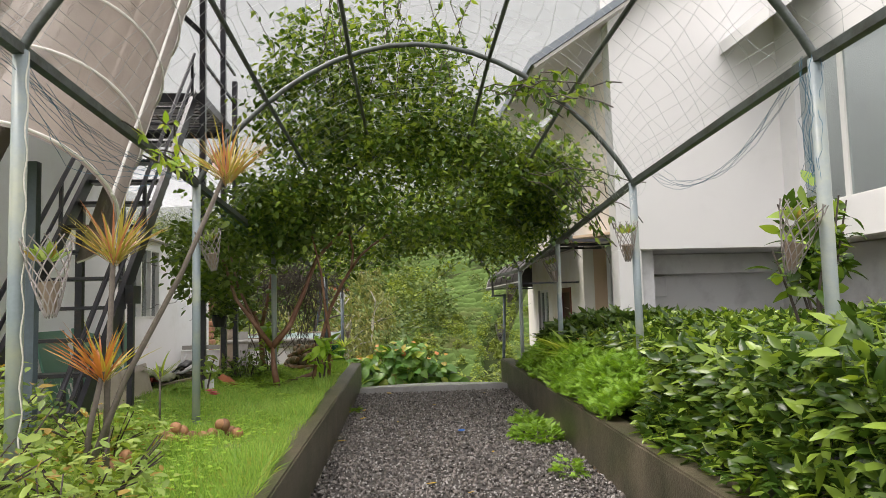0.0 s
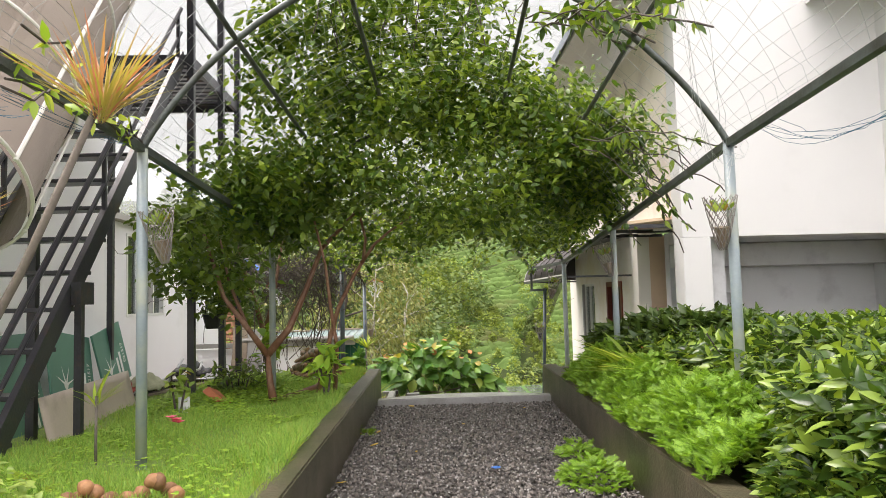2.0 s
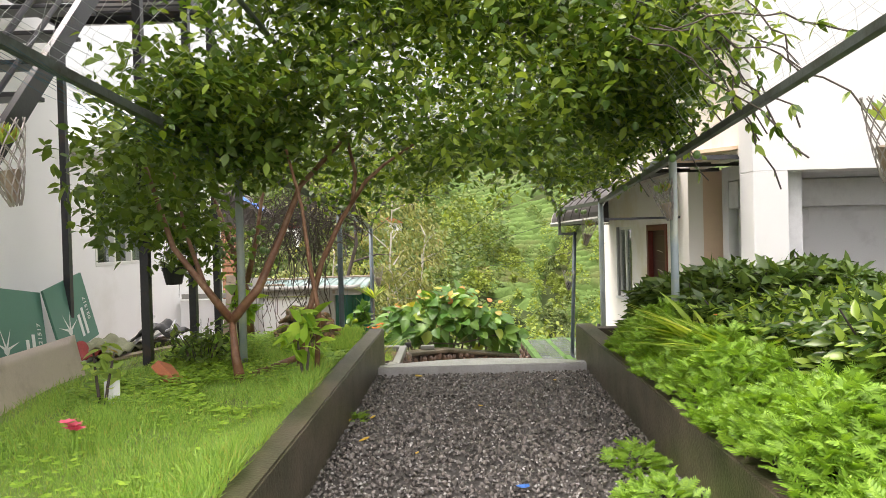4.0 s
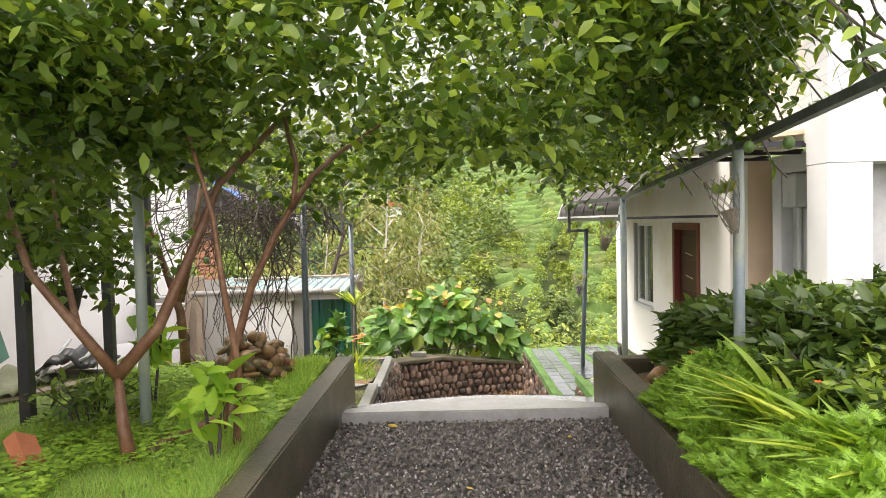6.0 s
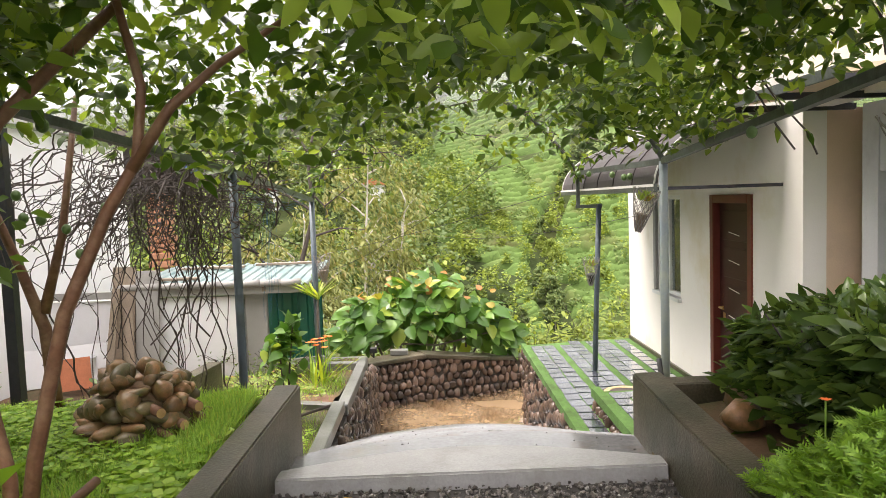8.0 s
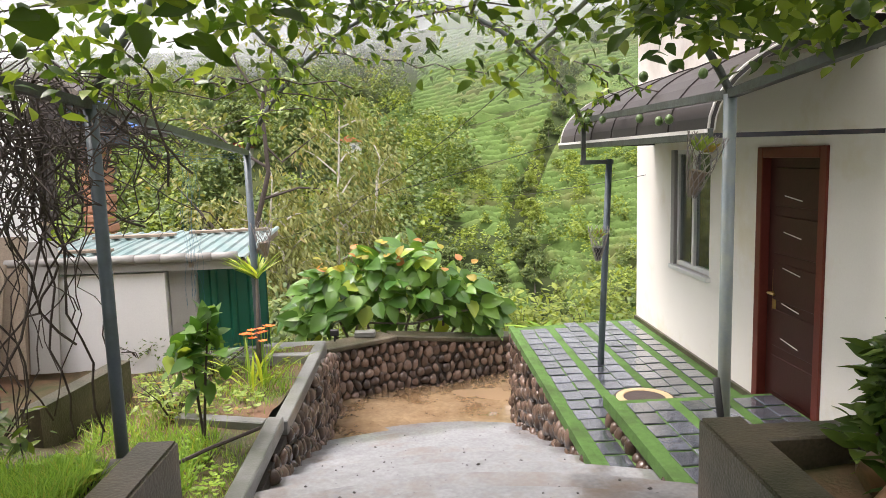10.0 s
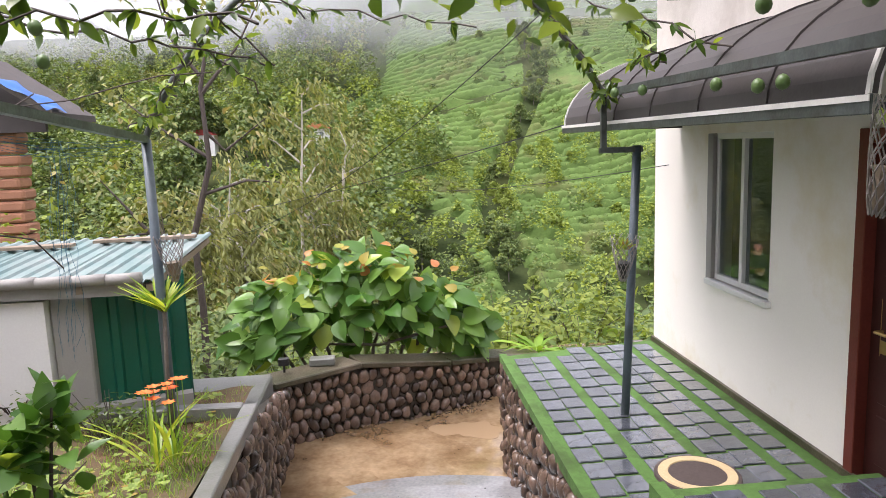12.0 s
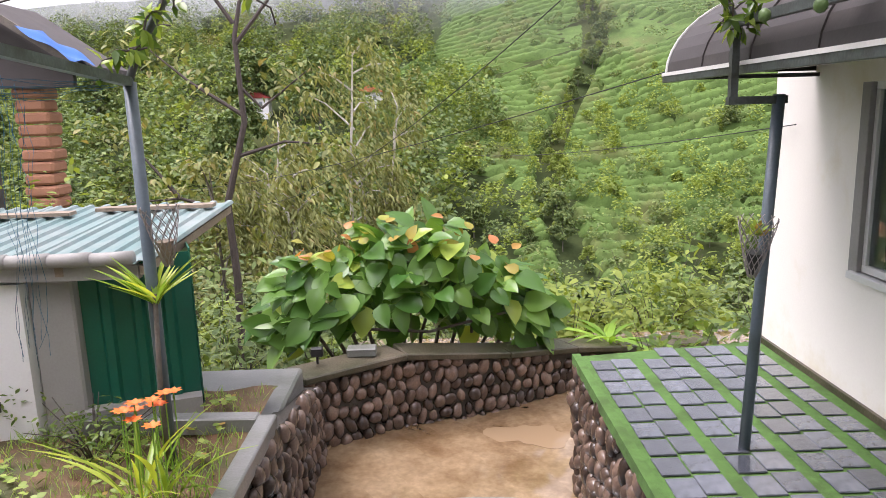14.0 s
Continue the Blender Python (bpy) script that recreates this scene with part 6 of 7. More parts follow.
# ---- tea hedge ----
def hedge(name, x0, x1, y0, y1, top, n, size, mat, label, edge=0.55, width=0.42):
    h = thing(name, label, "hedge")
    x, y = x0 + (x1 - x0) * rng.random(n), y0 + (y1 - y0) * rng.random(n)
    face = right_edge(y) + 0.12 + 0.42 * np.clip((y - 4.6) / 1.2, 0, 1)
    near = np.minimum.reduce([(x - face), (y1 - y) * 1.2 + 0.1, (x1 - x) + 0.4])
    t = 0.48 + (top(x, y) - 0.48) * np.sin(np.clip(near / edge, 0, 1) * math.pi / 2) ** 0.7
    z = t - 0.16 * rng.random(n) ** 1.5 - np.where(rng.random(n) < 0.12, 0.3 * rng.random(n), 0)
    side = rng.random(n) < 0.22
    x = np.where(side, face + 0.08 + 0.25 * rng.random(n), np.maximum(x, face))
    z = np.where(side, 0.42 + (top(x, y) - 0.55) * rng.random(n), z)
    p = np.stack([x, y, z], -1)
    k = p.shape[0]
    out = ball(k) * np.array([1, 1, 0.5]) + np.where(side, -0.8, -0.15)[:, None] * np.array([1, 0, 0]) + 0.35 * UP
    part("leaves", scatter("leaves", leaf_shape(width, 0.14, 0.22), p, out, UP + np.where(side, -0.9, 0)[:, None] * np.array([1, 0, 0]) + 0.45 * rng.normal(size=(k, 3)), size * (0.6 + 0.7 * rng.random(k)), mat), mat, h)
    tw = bmesh.new()
    for i in range(160):
        yy = y0 + (y1 - y0) * rng.random()
        xx = float(right_edge(yy)) + 0.75 + (x1 - x0 - 1.0) * rng.random()
        tt = float(top(np.array(xx), np.array(yy)))
        tube([(xx, yy, 0.2), (xx + 0.08 * rng.normal(), yy + 0.08 * rng.normal(), 0.6), (xx + 0.15 * rng.normal(), yy + 0.15 * rng.normal(), tt - 0.1)], [0.012, 0.009, 0.005], 5, tw)
    part("twig", tw, M_TWIG, h)
    # dark sheet under the leaves stands in for the shade inside the hedge
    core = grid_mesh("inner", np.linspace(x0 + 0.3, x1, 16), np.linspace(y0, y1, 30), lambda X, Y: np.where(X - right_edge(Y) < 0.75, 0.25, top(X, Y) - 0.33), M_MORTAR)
    part("shade_sheet", core, material("painted inner shade " + name, (0.02, 0.03, 0.01), 0.9, vary=0.4, scale=8, bump=1.0), h)
    return h


def tea_top(x, y):
    return 1.14 + 0.06 * np.sin(x * 2.1 + y * 1.3) + 0.05 * np.sin(y * 3.1) - 0.03 * np.clip(y - 4, 0, 5)


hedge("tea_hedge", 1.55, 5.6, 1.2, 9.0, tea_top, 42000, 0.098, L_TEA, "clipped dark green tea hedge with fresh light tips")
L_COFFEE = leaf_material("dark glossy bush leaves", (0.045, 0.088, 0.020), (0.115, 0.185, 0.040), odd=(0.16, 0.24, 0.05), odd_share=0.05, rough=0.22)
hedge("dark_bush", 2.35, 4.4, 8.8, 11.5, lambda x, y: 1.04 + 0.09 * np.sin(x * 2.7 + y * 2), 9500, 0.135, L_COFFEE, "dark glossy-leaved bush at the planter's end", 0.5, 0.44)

# feathery marigold edging
def feather():
    co, f, base = [], [], 0
    a, q = leaf_shape(0.30, 0.0, 0.25, 2)
    co.append(a), f.append(q)
    for i, t in enumerate((0.2, 0.38, 0.55, 0.72, 0.86)):
        for s in (1, -1):
            b = a * (0.50 - 0.24 * t)
            c, sn = math.cos(0.9 * s), math.sin(0.9 * s)
            r = np.stack([b[:, 0] * c - b[:, 1] * sn + t, b[:, 0] * sn + b[:, 1] * c, b[:, 2] - 0.25 * t * t], -1)
            base = sum(len(k) for k in co)
            co.append(r), f.append(q + base)
    return np.concatenate(co), np.concatenate(f)


fern = thing("marigold_edging", "bright green feathery marigold plants along the planter wall", "marigolds", "", "stuff")
n = 13000
y = 5.2 + 4.6 * rng.random(n)
x = right_edge(y) + 0.02 + 0.62 * rng.random(n) ** 0.9
lump = 0.10 * np.sin(y * 4.3) + 0.08 * np.sin(y * 9.1 + x * 5)
z = 0.33 + (0.36 + lump) * np.sin(np.clip((x - right_edge(y) + 0.12) / 0.5, 0, 1) * math.pi / 2) * (0.55 + 0.45 * rng.random(n))
d = ball(n) * np.array([1, 1, 0.4]) + np.array([-0.25, -0.1, 0.75])
part("fronds", scatter("fronds", feather(), np.stack([x, y, z], -1), d, UP + 0.5 * rng.normal(size=(n, 3)), 0.052 + 0.05 * rng.random(n), L_FERN), L_FERN, fern)


def fern_patch(cx, cy, cz, r, h, n, label):
    t = thing("weed_patch", label, "weeds", "feathery weeds")
    a, q = rng.random(n) * 6.28, np.sqrt(rng.random(n)) * r
    p = np.stack([cx + q * np.cos(a), cy + 1.5 * q * np.sin(a), cz + h * (1 - (q / r) ** 2) * rng.random(n)], -1)
    d = np.stack([np.cos(a), np.sin(a), 0.5 + 0 * a], -1) + 0.5 * ball(n)
    part("fronds", scatter("fronds", feather(), p, d, UP + 0.4 * rng.normal(size=(n, 3)), 0.05 + 0.05 * rng.random(n), L_FERN), L_FERN, t)


fern_patch(1.46, 6.9, 0.0, 0.24, 0.16, 420, "feathery green weeds growing at the planter's foot")
fern_patch(1.50, 7.7, 0.0, 0.16, 0.12, 170, "small feathery weed at the planter's foot")
fern_patch(1.35, 5.4, 0.0, 0.1, 0.12, 50, "small green weed in the gravel")
fern_patch(-0.44, 9.0, 0.0, 0.06, 0.12, 24, "small green weed by the wall's foot")

# strap-leaved plants
def strap(base, n, length, mat, label, spread=0.9, width=0.09, name="strap_plant", lift=0.9, cat="plant"):
    t = thing(name, label, cat, at=base)
    a = rng.random(n) * math.tau
    d = np.stack([spread * np.cos(a), spread * np.sin(a), lift + 0.5 * rng.random(n)], -1)
    p = np.stack([0.03 * np.cos(a), 0.03 * np.sin(a), 0 * a], -1)
    part("leaves", scatter("leaves", leaf_shape(width, 0.2, 0.45, 6), p + 0.10 * ball(n) * np.array([1, 1, 0.1]), d + 0.45 * ball(n), UP + 0.001 * rng.normal(size=(n, 3)), length * (0.65 + 0.5 * rng.random(n)), mat), mat, t)
    return t


strap((2.36, 7.85, 0.5), 80, 0.62, L_STRAP, "yellow-green strap-leaved plant in the planter", 0.9, 0.095, lift=0.95)
strap((2.3, 8.6, 0.5), 60, 0.62, L_STRAP, "light green strap-leaved plant among the tea", 0.9, 0.095, lift=0.95)
strap((-0.92, 15.55, -0.62), 20, 0.62, L_STRAP, "strap-leaved lily plant in the bed", 0.5, 0.06, lift=1.0)
strap((-2.1, 5.6, 0.33), 9, 0.35, L_STRAP, "thin strap-leaved plant on the lawn", 1.2, 0.07)


def spiky(at, n, length, mat, stem, label, width=0.034):
    t = thing("dracaena", label, "dracaena", "dracaenas by the post")
    part("stem", tube(stem, [0.019, 0.016, 0.014, 0.012][:len(stem)] if len(stem) > 2 else [0.010, 0.008], 9), M_BARK_GREY, t, smooth=True)
    d = unit(ball(n) * np.array([1, 1, 0.8]) + np.array([0, 0, 1.05]))
    p = np.array(at) - 0.05 * UP + 0.02 * ball(n)
    part("leaves", scatter("leaves", leaf_shape(width, 0.25, 0.10, 4), p, d, UP + 0.05 * rng.normal(size=(n, 3)), length * (0.65 + 0.5 * rng.random(n)), mat), mat, t)


spiky((-1.47, 3.97, 1.62), 90, 0.35, L_SPIKE, [(-1.50, 3.95, 0.3), (-1.50, 3.96, 0.9), (-1.48, 3.97, 1.6)], "tall dracaena with yellow and copper leaf spikes")
spiky((-0.86, 3.92, 2.05), 90, 0.32, L_SPIKE, [(-1.62, 3.85, 0.3), (-1.38, 3.88, 0.95), (-1.10, 3.9, 1.5), (-0.87, 3.92, 2.05)], "leaning dracaena with yellow and copper leaf spikes")
spiky((-1.50, 3.90, 1.0), 44, 0.34, L_SPIKE_RED, [(-1.60, 3.88, 0.3), (-1.56, 3.89, 0.7), (-1.50, 3.9, 1.0)], "short dracaena with red leaf spikes", 0.06)
spiky((-1.95, 6.3, 0.80), 12, 0.24, L_STRAP, [(-1.95, 6.3, 0.3), (-1.95, 6.3, 0.80)], "thin young dracaena with drooping leaves", 0.09)
spiky((-0.96, 15.95, 0.48), 34, 0.36, L_STRAP, [(-0.98, 15.92, -0.7), (-0.98, 15.93, -0.1), (-0.96, 15.95, 0.48)], "yellow-green dracaena by the far post", 0.09)

# flowers
def blossom(at, r, mat, label, name="flower", stem=0.3):
    t = thing(name, label, "flower", at=at)
    n = 7
    a = np.arange(n) * math.tau / n
    d = np.stack([np.cos(a), np.sin(a), 0.55 + 0 * a], -1)
    part("petals", scatter("petals", leaf_shape(0.6, 0.1, 0.2), np.zeros((n, 3)), d, UP + 0 * d, np.full(n, r), mat), mat, t)
    part("stalk", tube([(0, 0, -stem), (0, 0, 0)], 0.004, 5), L_GRASS, t)


for k in range(11):
    blossom((-0.84 + 0.16 * rng.normal() * 0.9, 15.5 + 0.1 * rng.normal(), -0.07 + 0.05 * rng.normal()), 0.055, M_ORANGE, "orange lily blossom on a thin stalk", "orange_flower", 0.45)
for k in range(4):
    blossom((-1.66 + 0.03 * rng.normal(), 6.95 + 0.03 * rng.normal(), 0.53 + 0.03 * rng.normal()), 0.055, M_PINK, "pink blossom low in the grass", "pink_flower", 0.12)
for p in ((2.3, 8.4, 0.85), (2.2, 9.9, 0.72), (2.5, 10.6, 0.62)):
    blossom(p, 0.03, M_ORANGE, "small orange marigold blossom", "marigold_flower", 0.2)

# ---- broad-leaved bush behind the stone wall ----
bb = thing("broadleaf_bush", "large bush with broad wet leaves and coppery tips", "bush")
n = 560
c = np.array([(0.35, 19.85, -0.45), (-0.55, 19.7, -0.55), (1.25, 20.0, -0.6), (0.4, 19.9, -0.05), (1.75, 20.0, -0.95), (-0.9, 19.6, -0.75)])
p = lumps(n, c, [(0.95, 0.6, 0.55), (0.6, 0.5, 0.5), (0.6, 0.5, 0.5), (0.7, 0.45, 0.38), (0.35, 0.4, 0.35), (0.4, 0.4, 0.35)], 0.5)
out = unit((p - np.array([0.4, 20.0, -0.7])) * np.array([0.8, 0.4, 0.25]) + np.array([0, -0.25, -0.35]) + 0.75 * ball(n))
upv = unit((p - np.array([0.4, 20.1, -1.1])) * np.array([0.5, 1.0, 1.0]) + np.array([0, -0.6, 0.9]) + 0.95 * ball(n))


def heart_leaf():
    t = np.linspace(0, 1, 7)
    w = 0.40 * np.sin(np.pi * t ** 0.62) ** 0.85
    co, f = [], []
    for j, s in enumerate((-1, -0.5, 0, 0.5, 1)):
        ripple = 0.035 * np.sin(t * 34) * abs(s)
        co.append(np.stack([t - 0.08 * abs(s) * (t < 0.2), s * w, 0.16 * abs(s) * w * 2 - 0.22 * t ** 2 + ripple], -1))
    co = np.concatenate(co)
    for j in range(4):
        for i in range(6):
            f.append((j * 7 + i, j * 7 + i + 1, (j + 1) * 7 + i + 1, (j + 1) * 7 + i))
    return co, np.array(f)


part("leaves", scatter("leaves", heart_leaf(), p, out, upv, 0.21 + 0.15 * rng.random(n), L_BROAD), L_BROAD, bb)
k = 36
pt = lumps(k, [(0.4, 19.75, 0.15), (1.3, 19.8, -0.2), (-0.5, 19.6, 0.0)], [(0.8, 0.4, 0.22), (0.5, 0.4, 0.2), (0.4, 0.3, 0.15)], 0.8)
part("young_leaves", scatter("young_leaves", heart_leaf(), pt, ball(k) * np.array([1, 1, 0.3]) + 0.5 * UP, np.array([0, -0.5, 1.0]) + 0.3 * rng.normal(size=(k, 3)), 0.12 + 0.05 * rng.random(k), L_YOUNG), L_YOUNG, bb)
st = bmesh.new()
for i in range(12):
    x = -0.7 + 2.2 * i / 11
    tube([(0.35 + 0.5 * (x - 0.35), 19.95, -2.0), (x, 19.9, -1.1), (x + 0.2 * rng.normal(), 19.8, -0.4)], [0.03, 0.022, 0.012], 7, st)
tube([(-0.2, 19.7, -0.95), (0.6, 19.6, -0.98), (1.5, 19.75, -0.82)], 0.018, 7, st)
part("stem", st, M_BARK_GREY, bb)

# ---- lawn grass, clover and weeds ----
blade = (np.array([(0, -0.03, 0), (0, 0.03, 0), (0.5, 0.024, -0.03), (0.5, -0.024, -0.03), (0.5, -0.024, -0.03), (0.5, 0.024, -0.03), (1.0, 0.004, -0.22), (1.0, -0.004, -0.22)]), np.array([(0, 1, 2, 3), (4, 5, 6, 7)]))


def grass(n, x0, x1, y0, y1, zf, size, label, name="grass", mat=None, patch=True):
    x, y = x0 + (x1 - x0) * rng.random(n), y0 + (y1 - y0) * rng.random(n)
    if patch:
        keep = (np.sin(x * 5.3 + y * 2.1) * np.sin(y * 3.7 - x * 2.2) > -0.75) | (rng.random(n) < 0.3)
        x, y = x[keep], y[keep]
    k = len(x)
    tall = 0.75 + 0.45 * np.sin(x * 3.3 + 1) * np.sin(y * 2.7) + 0.5 * rng.random(k)
    p = np.stack([x, y, zf(x, y) - 0.005], -1)
    d = np.stack([0.42 * rng.normal(size=k), 0.42 * rng.normal(size=k), 0.9 + 0 * x], -1)
    tagged(part(name, scatter(name, blade, p, d, ball(k) + 0.2 * UP, size * tall, mat or L_GRASS), mat or L_GRASS), label, "grass", "", "stuff")


grass(92000, -2.6, -0.74, 2.2, 11.6, lawn_height, 0.074, "bright green lawn grass on the raised bed")
grass(7000, -4.5, -2.5, 6.0, 11.6, lawn_height, 0.06, "thin grass on bare ground by the wall")
grass(15000, -0.86, -0.66, 2.2, 11.6, lambda x, y: lawn_height(x, y) + 0.035, 0.085, "longer grass leaning over the planter edge")
grass(4200, -1.2, -0.66, 9.8, 11.6, lawn_height, 0.095, "long wild grass at the lawn's end")
grass(2600, -2.2, -0.62, 14.3, 17.2, bed_height, 0.10, "tufts of grass in the soil bed")
grass(1600, -1.2, -0.62, 11.85, 14.2, bed_height, 0.06, "low weeds in the small bed")
grass(2600, -1.9, -0.9, 12.2, 14.2, bed_height, 0.16, "longer grass round the fourth post")


def clover(n, x0, x1, y0, y1, zf, size, label, mat):
    x, y = x0 + (x1 - x0) * rng.random(n), y0 + (y1 - y0) * rng.random(n)
    keep = np.sin(x * 4.1 + y * 1.9) * np.sin(y * 2.3 - x) > -0.35
    x, y = x[keep], y[keep]
    k = len(x)
    p = np.stack([x, y, zf(x, y) + 0.03 + 0.05 * rng.random(k)], -1)
    p3 = np.repeat(p, 3, 0)
    a = np.tile(np.arange(3) * 2.09, k) + np.repeat(rng.random(k) * 6.28, 3)
    d = np.stack([np.cos(a), np.sin(a), 0.25 + 0 * a], -1)
    tagged(part("clover", scatter("clover", leaf_shape(0.85, 0.05, 0.1), p3, d, UP + 0.2 * rng.normal(size=(3 * k, 3)), size * (0.7 + 0.6 * rng.random(3 * k)), mat), mat), label, "clover", "", "stuff")


clover(6500, -2.4, -0.78, 7.8, 11.5, lawn_height, 0.029, "bright clover-like weeds in the lawn", L_CLOVER)
clover(1500, -2.4, -0.8, 3.0, 7.8, lawn_height, 0.026, "scattered clover in the lawn", L_CLOVER)
clover(320, -2.2, -0.7, 14.4, 17.0, bed_height, 0.045, "leafy weeds in the soil bed", L_WEED)
clover(500, -1.0, -0.68, 9.4, 11.6, lawn_height, 0.06, "round-leaved weeds by the rock pile", L_CLOVER)
clover(300, -1.2, -0.65, 11.9, 14.2, bed_height, 0.03, "tiny weeds in the small bed", L_CLOVER)


def bushy(at, r, h, n, size, mat, label, name="shrub", width=0.45):
    t = thing(name, label, "shrub", at=at)
    p = lumps(n, [(0, 0, h * 0.5), (r * 0.4, -r * 0.2, h * 0.6), (-r * 0.4, r * 0.2, h * 0.45)], [(r, r, h * 0.5), (r * 0.6, r * 0.6, h * 0.45), (r * 0.6, r * 0.6, h * 0.4)], 0.3)
    p[:, 2] = np.maximum(p[:, 2], 0.0)
    part("leaves", foliage(n, p, size, mat, width, 0.15, 0.05), mat, t)
    st = bmesh.new()
    for i in range(14):
        a = rng.random() * 6.28
        tube([(0.03 * math.cos(a), 0.03 * math.sin(a), -0.08), (r * 0.4 * math.cos(a), r * 0.4 * math.sin(a), h * 0.5), (r * 0.8 * math.cos(a), r * 0.8 * math.sin(a), h * (0.6 + 0.4 * rng.random()))], [0.007, 0.005, 0.003], 5, st)
    part("twig", st, M_TWIG, t)
    return t


bushy((-1.65, 2.75, 0.33), 0.48, 0.62, 800, 0.072, L_WEED, "sparse weedy rose bush by the first post")
bushy((-2.15, 3.6, 0.3), 0.60, 0.85, 900, 0.074, L_WEED, "tangled weedy shrub beside the stair")
bushy((-1.30, 3.2, 0.33), 0.40, 0.45, 650, 0.062, L_WEED, "low weedy bush with small white blossoms")
bushy((-1.95, 2.3, 0.33), 0.5, 0.8, 700, 0.07, L_WEED, "bushy weeds by the rope")
bushy((-1.15, 2.55, 0.33), 0.4, 0.4, 600, 0.06, L_WEED, "low weeds with tiny white blossoms")
bushy((-1.75, 4.6, 0.3), 0.4, 0.45, 700, 0.065, L_WEED, "weeds round the dracaena stems")
bushy((-2.5, 4.9, 0.28), 0.5, 0.6, 420, 0.07, L_GUAVA, "leafy shrub growing under the stair")
bushy((-1.9, 9.6, 0.3), 0.42, 0.5, 320, 0.09, L_GUAVA, "low shrub behind the guava trunk")
bushy((-1.9, 12.6, -0.3), 0.45, 0.7, 300, 0.10, L_GUAVA, "leafy shrub behind the rock pile")
bushy((-1.4, 14.6, -0.5), 0.4, 0.35, 300, 0.06, L_WEED, "low weeds beside the sapling")
bushy((-1.5, 16.1, -0.62), 0.5, 0.34, 420, 0.05, L_GUAVA, "low leafy weeds in front of the shed")
bushy((-2.4, 16.6, -0.6), 0.4, 0.35, 260, 0.05, L_GUAVA, "weeds at the foot of the low wall")

# fallen leaves on the gravel
YL = mesh_of("fallen_leaf", blob(0.5, 1, (1, 0.55, 0.08), 0.3, 1), M_YELLOW_LEAF, True)
for x, y, s in ((0.02, 10.70, 0.10), (-0.30, 8.36, 0.12), (-0.46, 7.0, 0.10), (-0.3, 9.0, 0.09), (0.3, 5.2, 0.08), (1.4, 10.3, 0.07), (0.1, 8.0, 0.05), (-0.5, 8.9, 0.12), (0.9, 6.2, 0.05), (0.6, 9.3, 0.05), (0.25, 3.9, 0.07), (0.55, 4.9, 0.05)):
    o = tagged(new("fallen_leaf", YL), "yellow fallen leaf on the dark gravel", "leaf", "fallen leaves")
    o.matrix_basis = pose(x, y, 0.022, 8, 5, 77 * x + 31 * y) @ Matrix.Scale(s, 4)
whole("blue_scrap", blob(0.03, 2, (1.2, 0.7, 0.3), 0.6, 2), M_BLUE, "scrap of blue plastic on the gravel", "litter").location = (0.74, 7.3, 0.025)

# ---- trees of the slope and the far hillside ----
def tree(name, h, crown, mat, label, seed, leaf=0.35, n=900, trunk=0.14, bare=0):
    """A tapered trunk, limbs and a crown of many small leaf clumps, at the origin."""
    r = random.Random(seed)
    t = thing(name, label, "tree")
    part("trunk", tube([(0, 0, -1.5), (0.02 * h, 0, h * 0.4), (-0.01 * h, 0.01 * h, h * 0.95)], [trunk, trunk * 0.7, trunk * 0.15], 8), M_BARK_GREY, t)
    c, rad = [], []
    for i in range(crown):
        u = (i + 0.5) / crown
        a = i * 2.4 + r.uniform(-0.4, 0.4)
        z = h * (0.38 + 0.6 * u)
        d = h * 0.20 * (1.15 - u) + 0.05 * h
        q = (d * math.cos(a), d * math.sin(a), z)
        part("limb", tube([(0, 0, z - 0.12 * h), (q[0] * 0.6, q[1] * 0.6, z - 0.04 * h), q], [trunk * 0.35, trunk * 0.22, trunk * 0.08], 5), M_BARK_GREY, t)
        c.append(q)
        s = h * r.uniform(0.09, 0.15) * (1.2 - 0.5 * u)
        rad.append((s, s, s * 0.7))
    p = twigged(lumps(n // 3, c, rad, 0.5), 4, leaf * 0.5)
    part("crown", foliage(len(p), p, leaf, mat, 0.6, 0.2, 0.3), mat, t)
    return t


FAR = [tree("far_tree", 8, 12, L_FAR, "round green tree on the tea slope", 1, 0.55, 1900), tree("far_tree", 10, 14, L_FAR, "tall green tree on the tea slope", 2, 0.55, 2200, 0.18),
       tree("far_tree", 6, 10, L_FAR_BRIGHT, "light green tree on the tea slope", 3, 0.45, 1500, 0.12), tree("silver_oak", 12, 16, L_FAR_YELLOW, "slender olive-leaved silver oak", 4, 0.30, 3600, 0.14)]
trnd = random.Random(21)


def hz(x, y):
    return float(ground_height(np.array([x]), np.array([float(y)]))[0])


FAR_AT = ((-30, 75), (-22, 92), (40, 80), (-9.0, 43))
for i, f in enumerate(FAR):
    f.location = (*FAR_AT[i], hz(*FAR_AT[i]))
spots = []
for k in range(60):  # wood on the left flank
    y = trnd.uniform(55, 190)
    spots.append((trnd.uniform(-0.62 * y, -0.06 * y), y, trnd.choice((0, 1, 2, 2)), trnd.uniform(0.6, 1.15)))
for k in range(52):  # a belt of trees climbing through the tea
    y = 78 + 2.5 * k
    spots.append((16 + 0.22 * (y - 90) - 3 * math.sin(y / 13) + trnd.uniform(-1.3, 1.3), y, trnd.choice((2, 2, 2, 0)), trnd.uniform(0.28, 0.58)))
for k in range(62):  # trees scattered in the tea
    y = trnd.uniform(62, 190)
    spots.append((trnd.uniform(-0.10 * y, 0.62 * y), y, trnd.choice((0, 2, 2)), trnd.uniform(0.22, 0.5)))
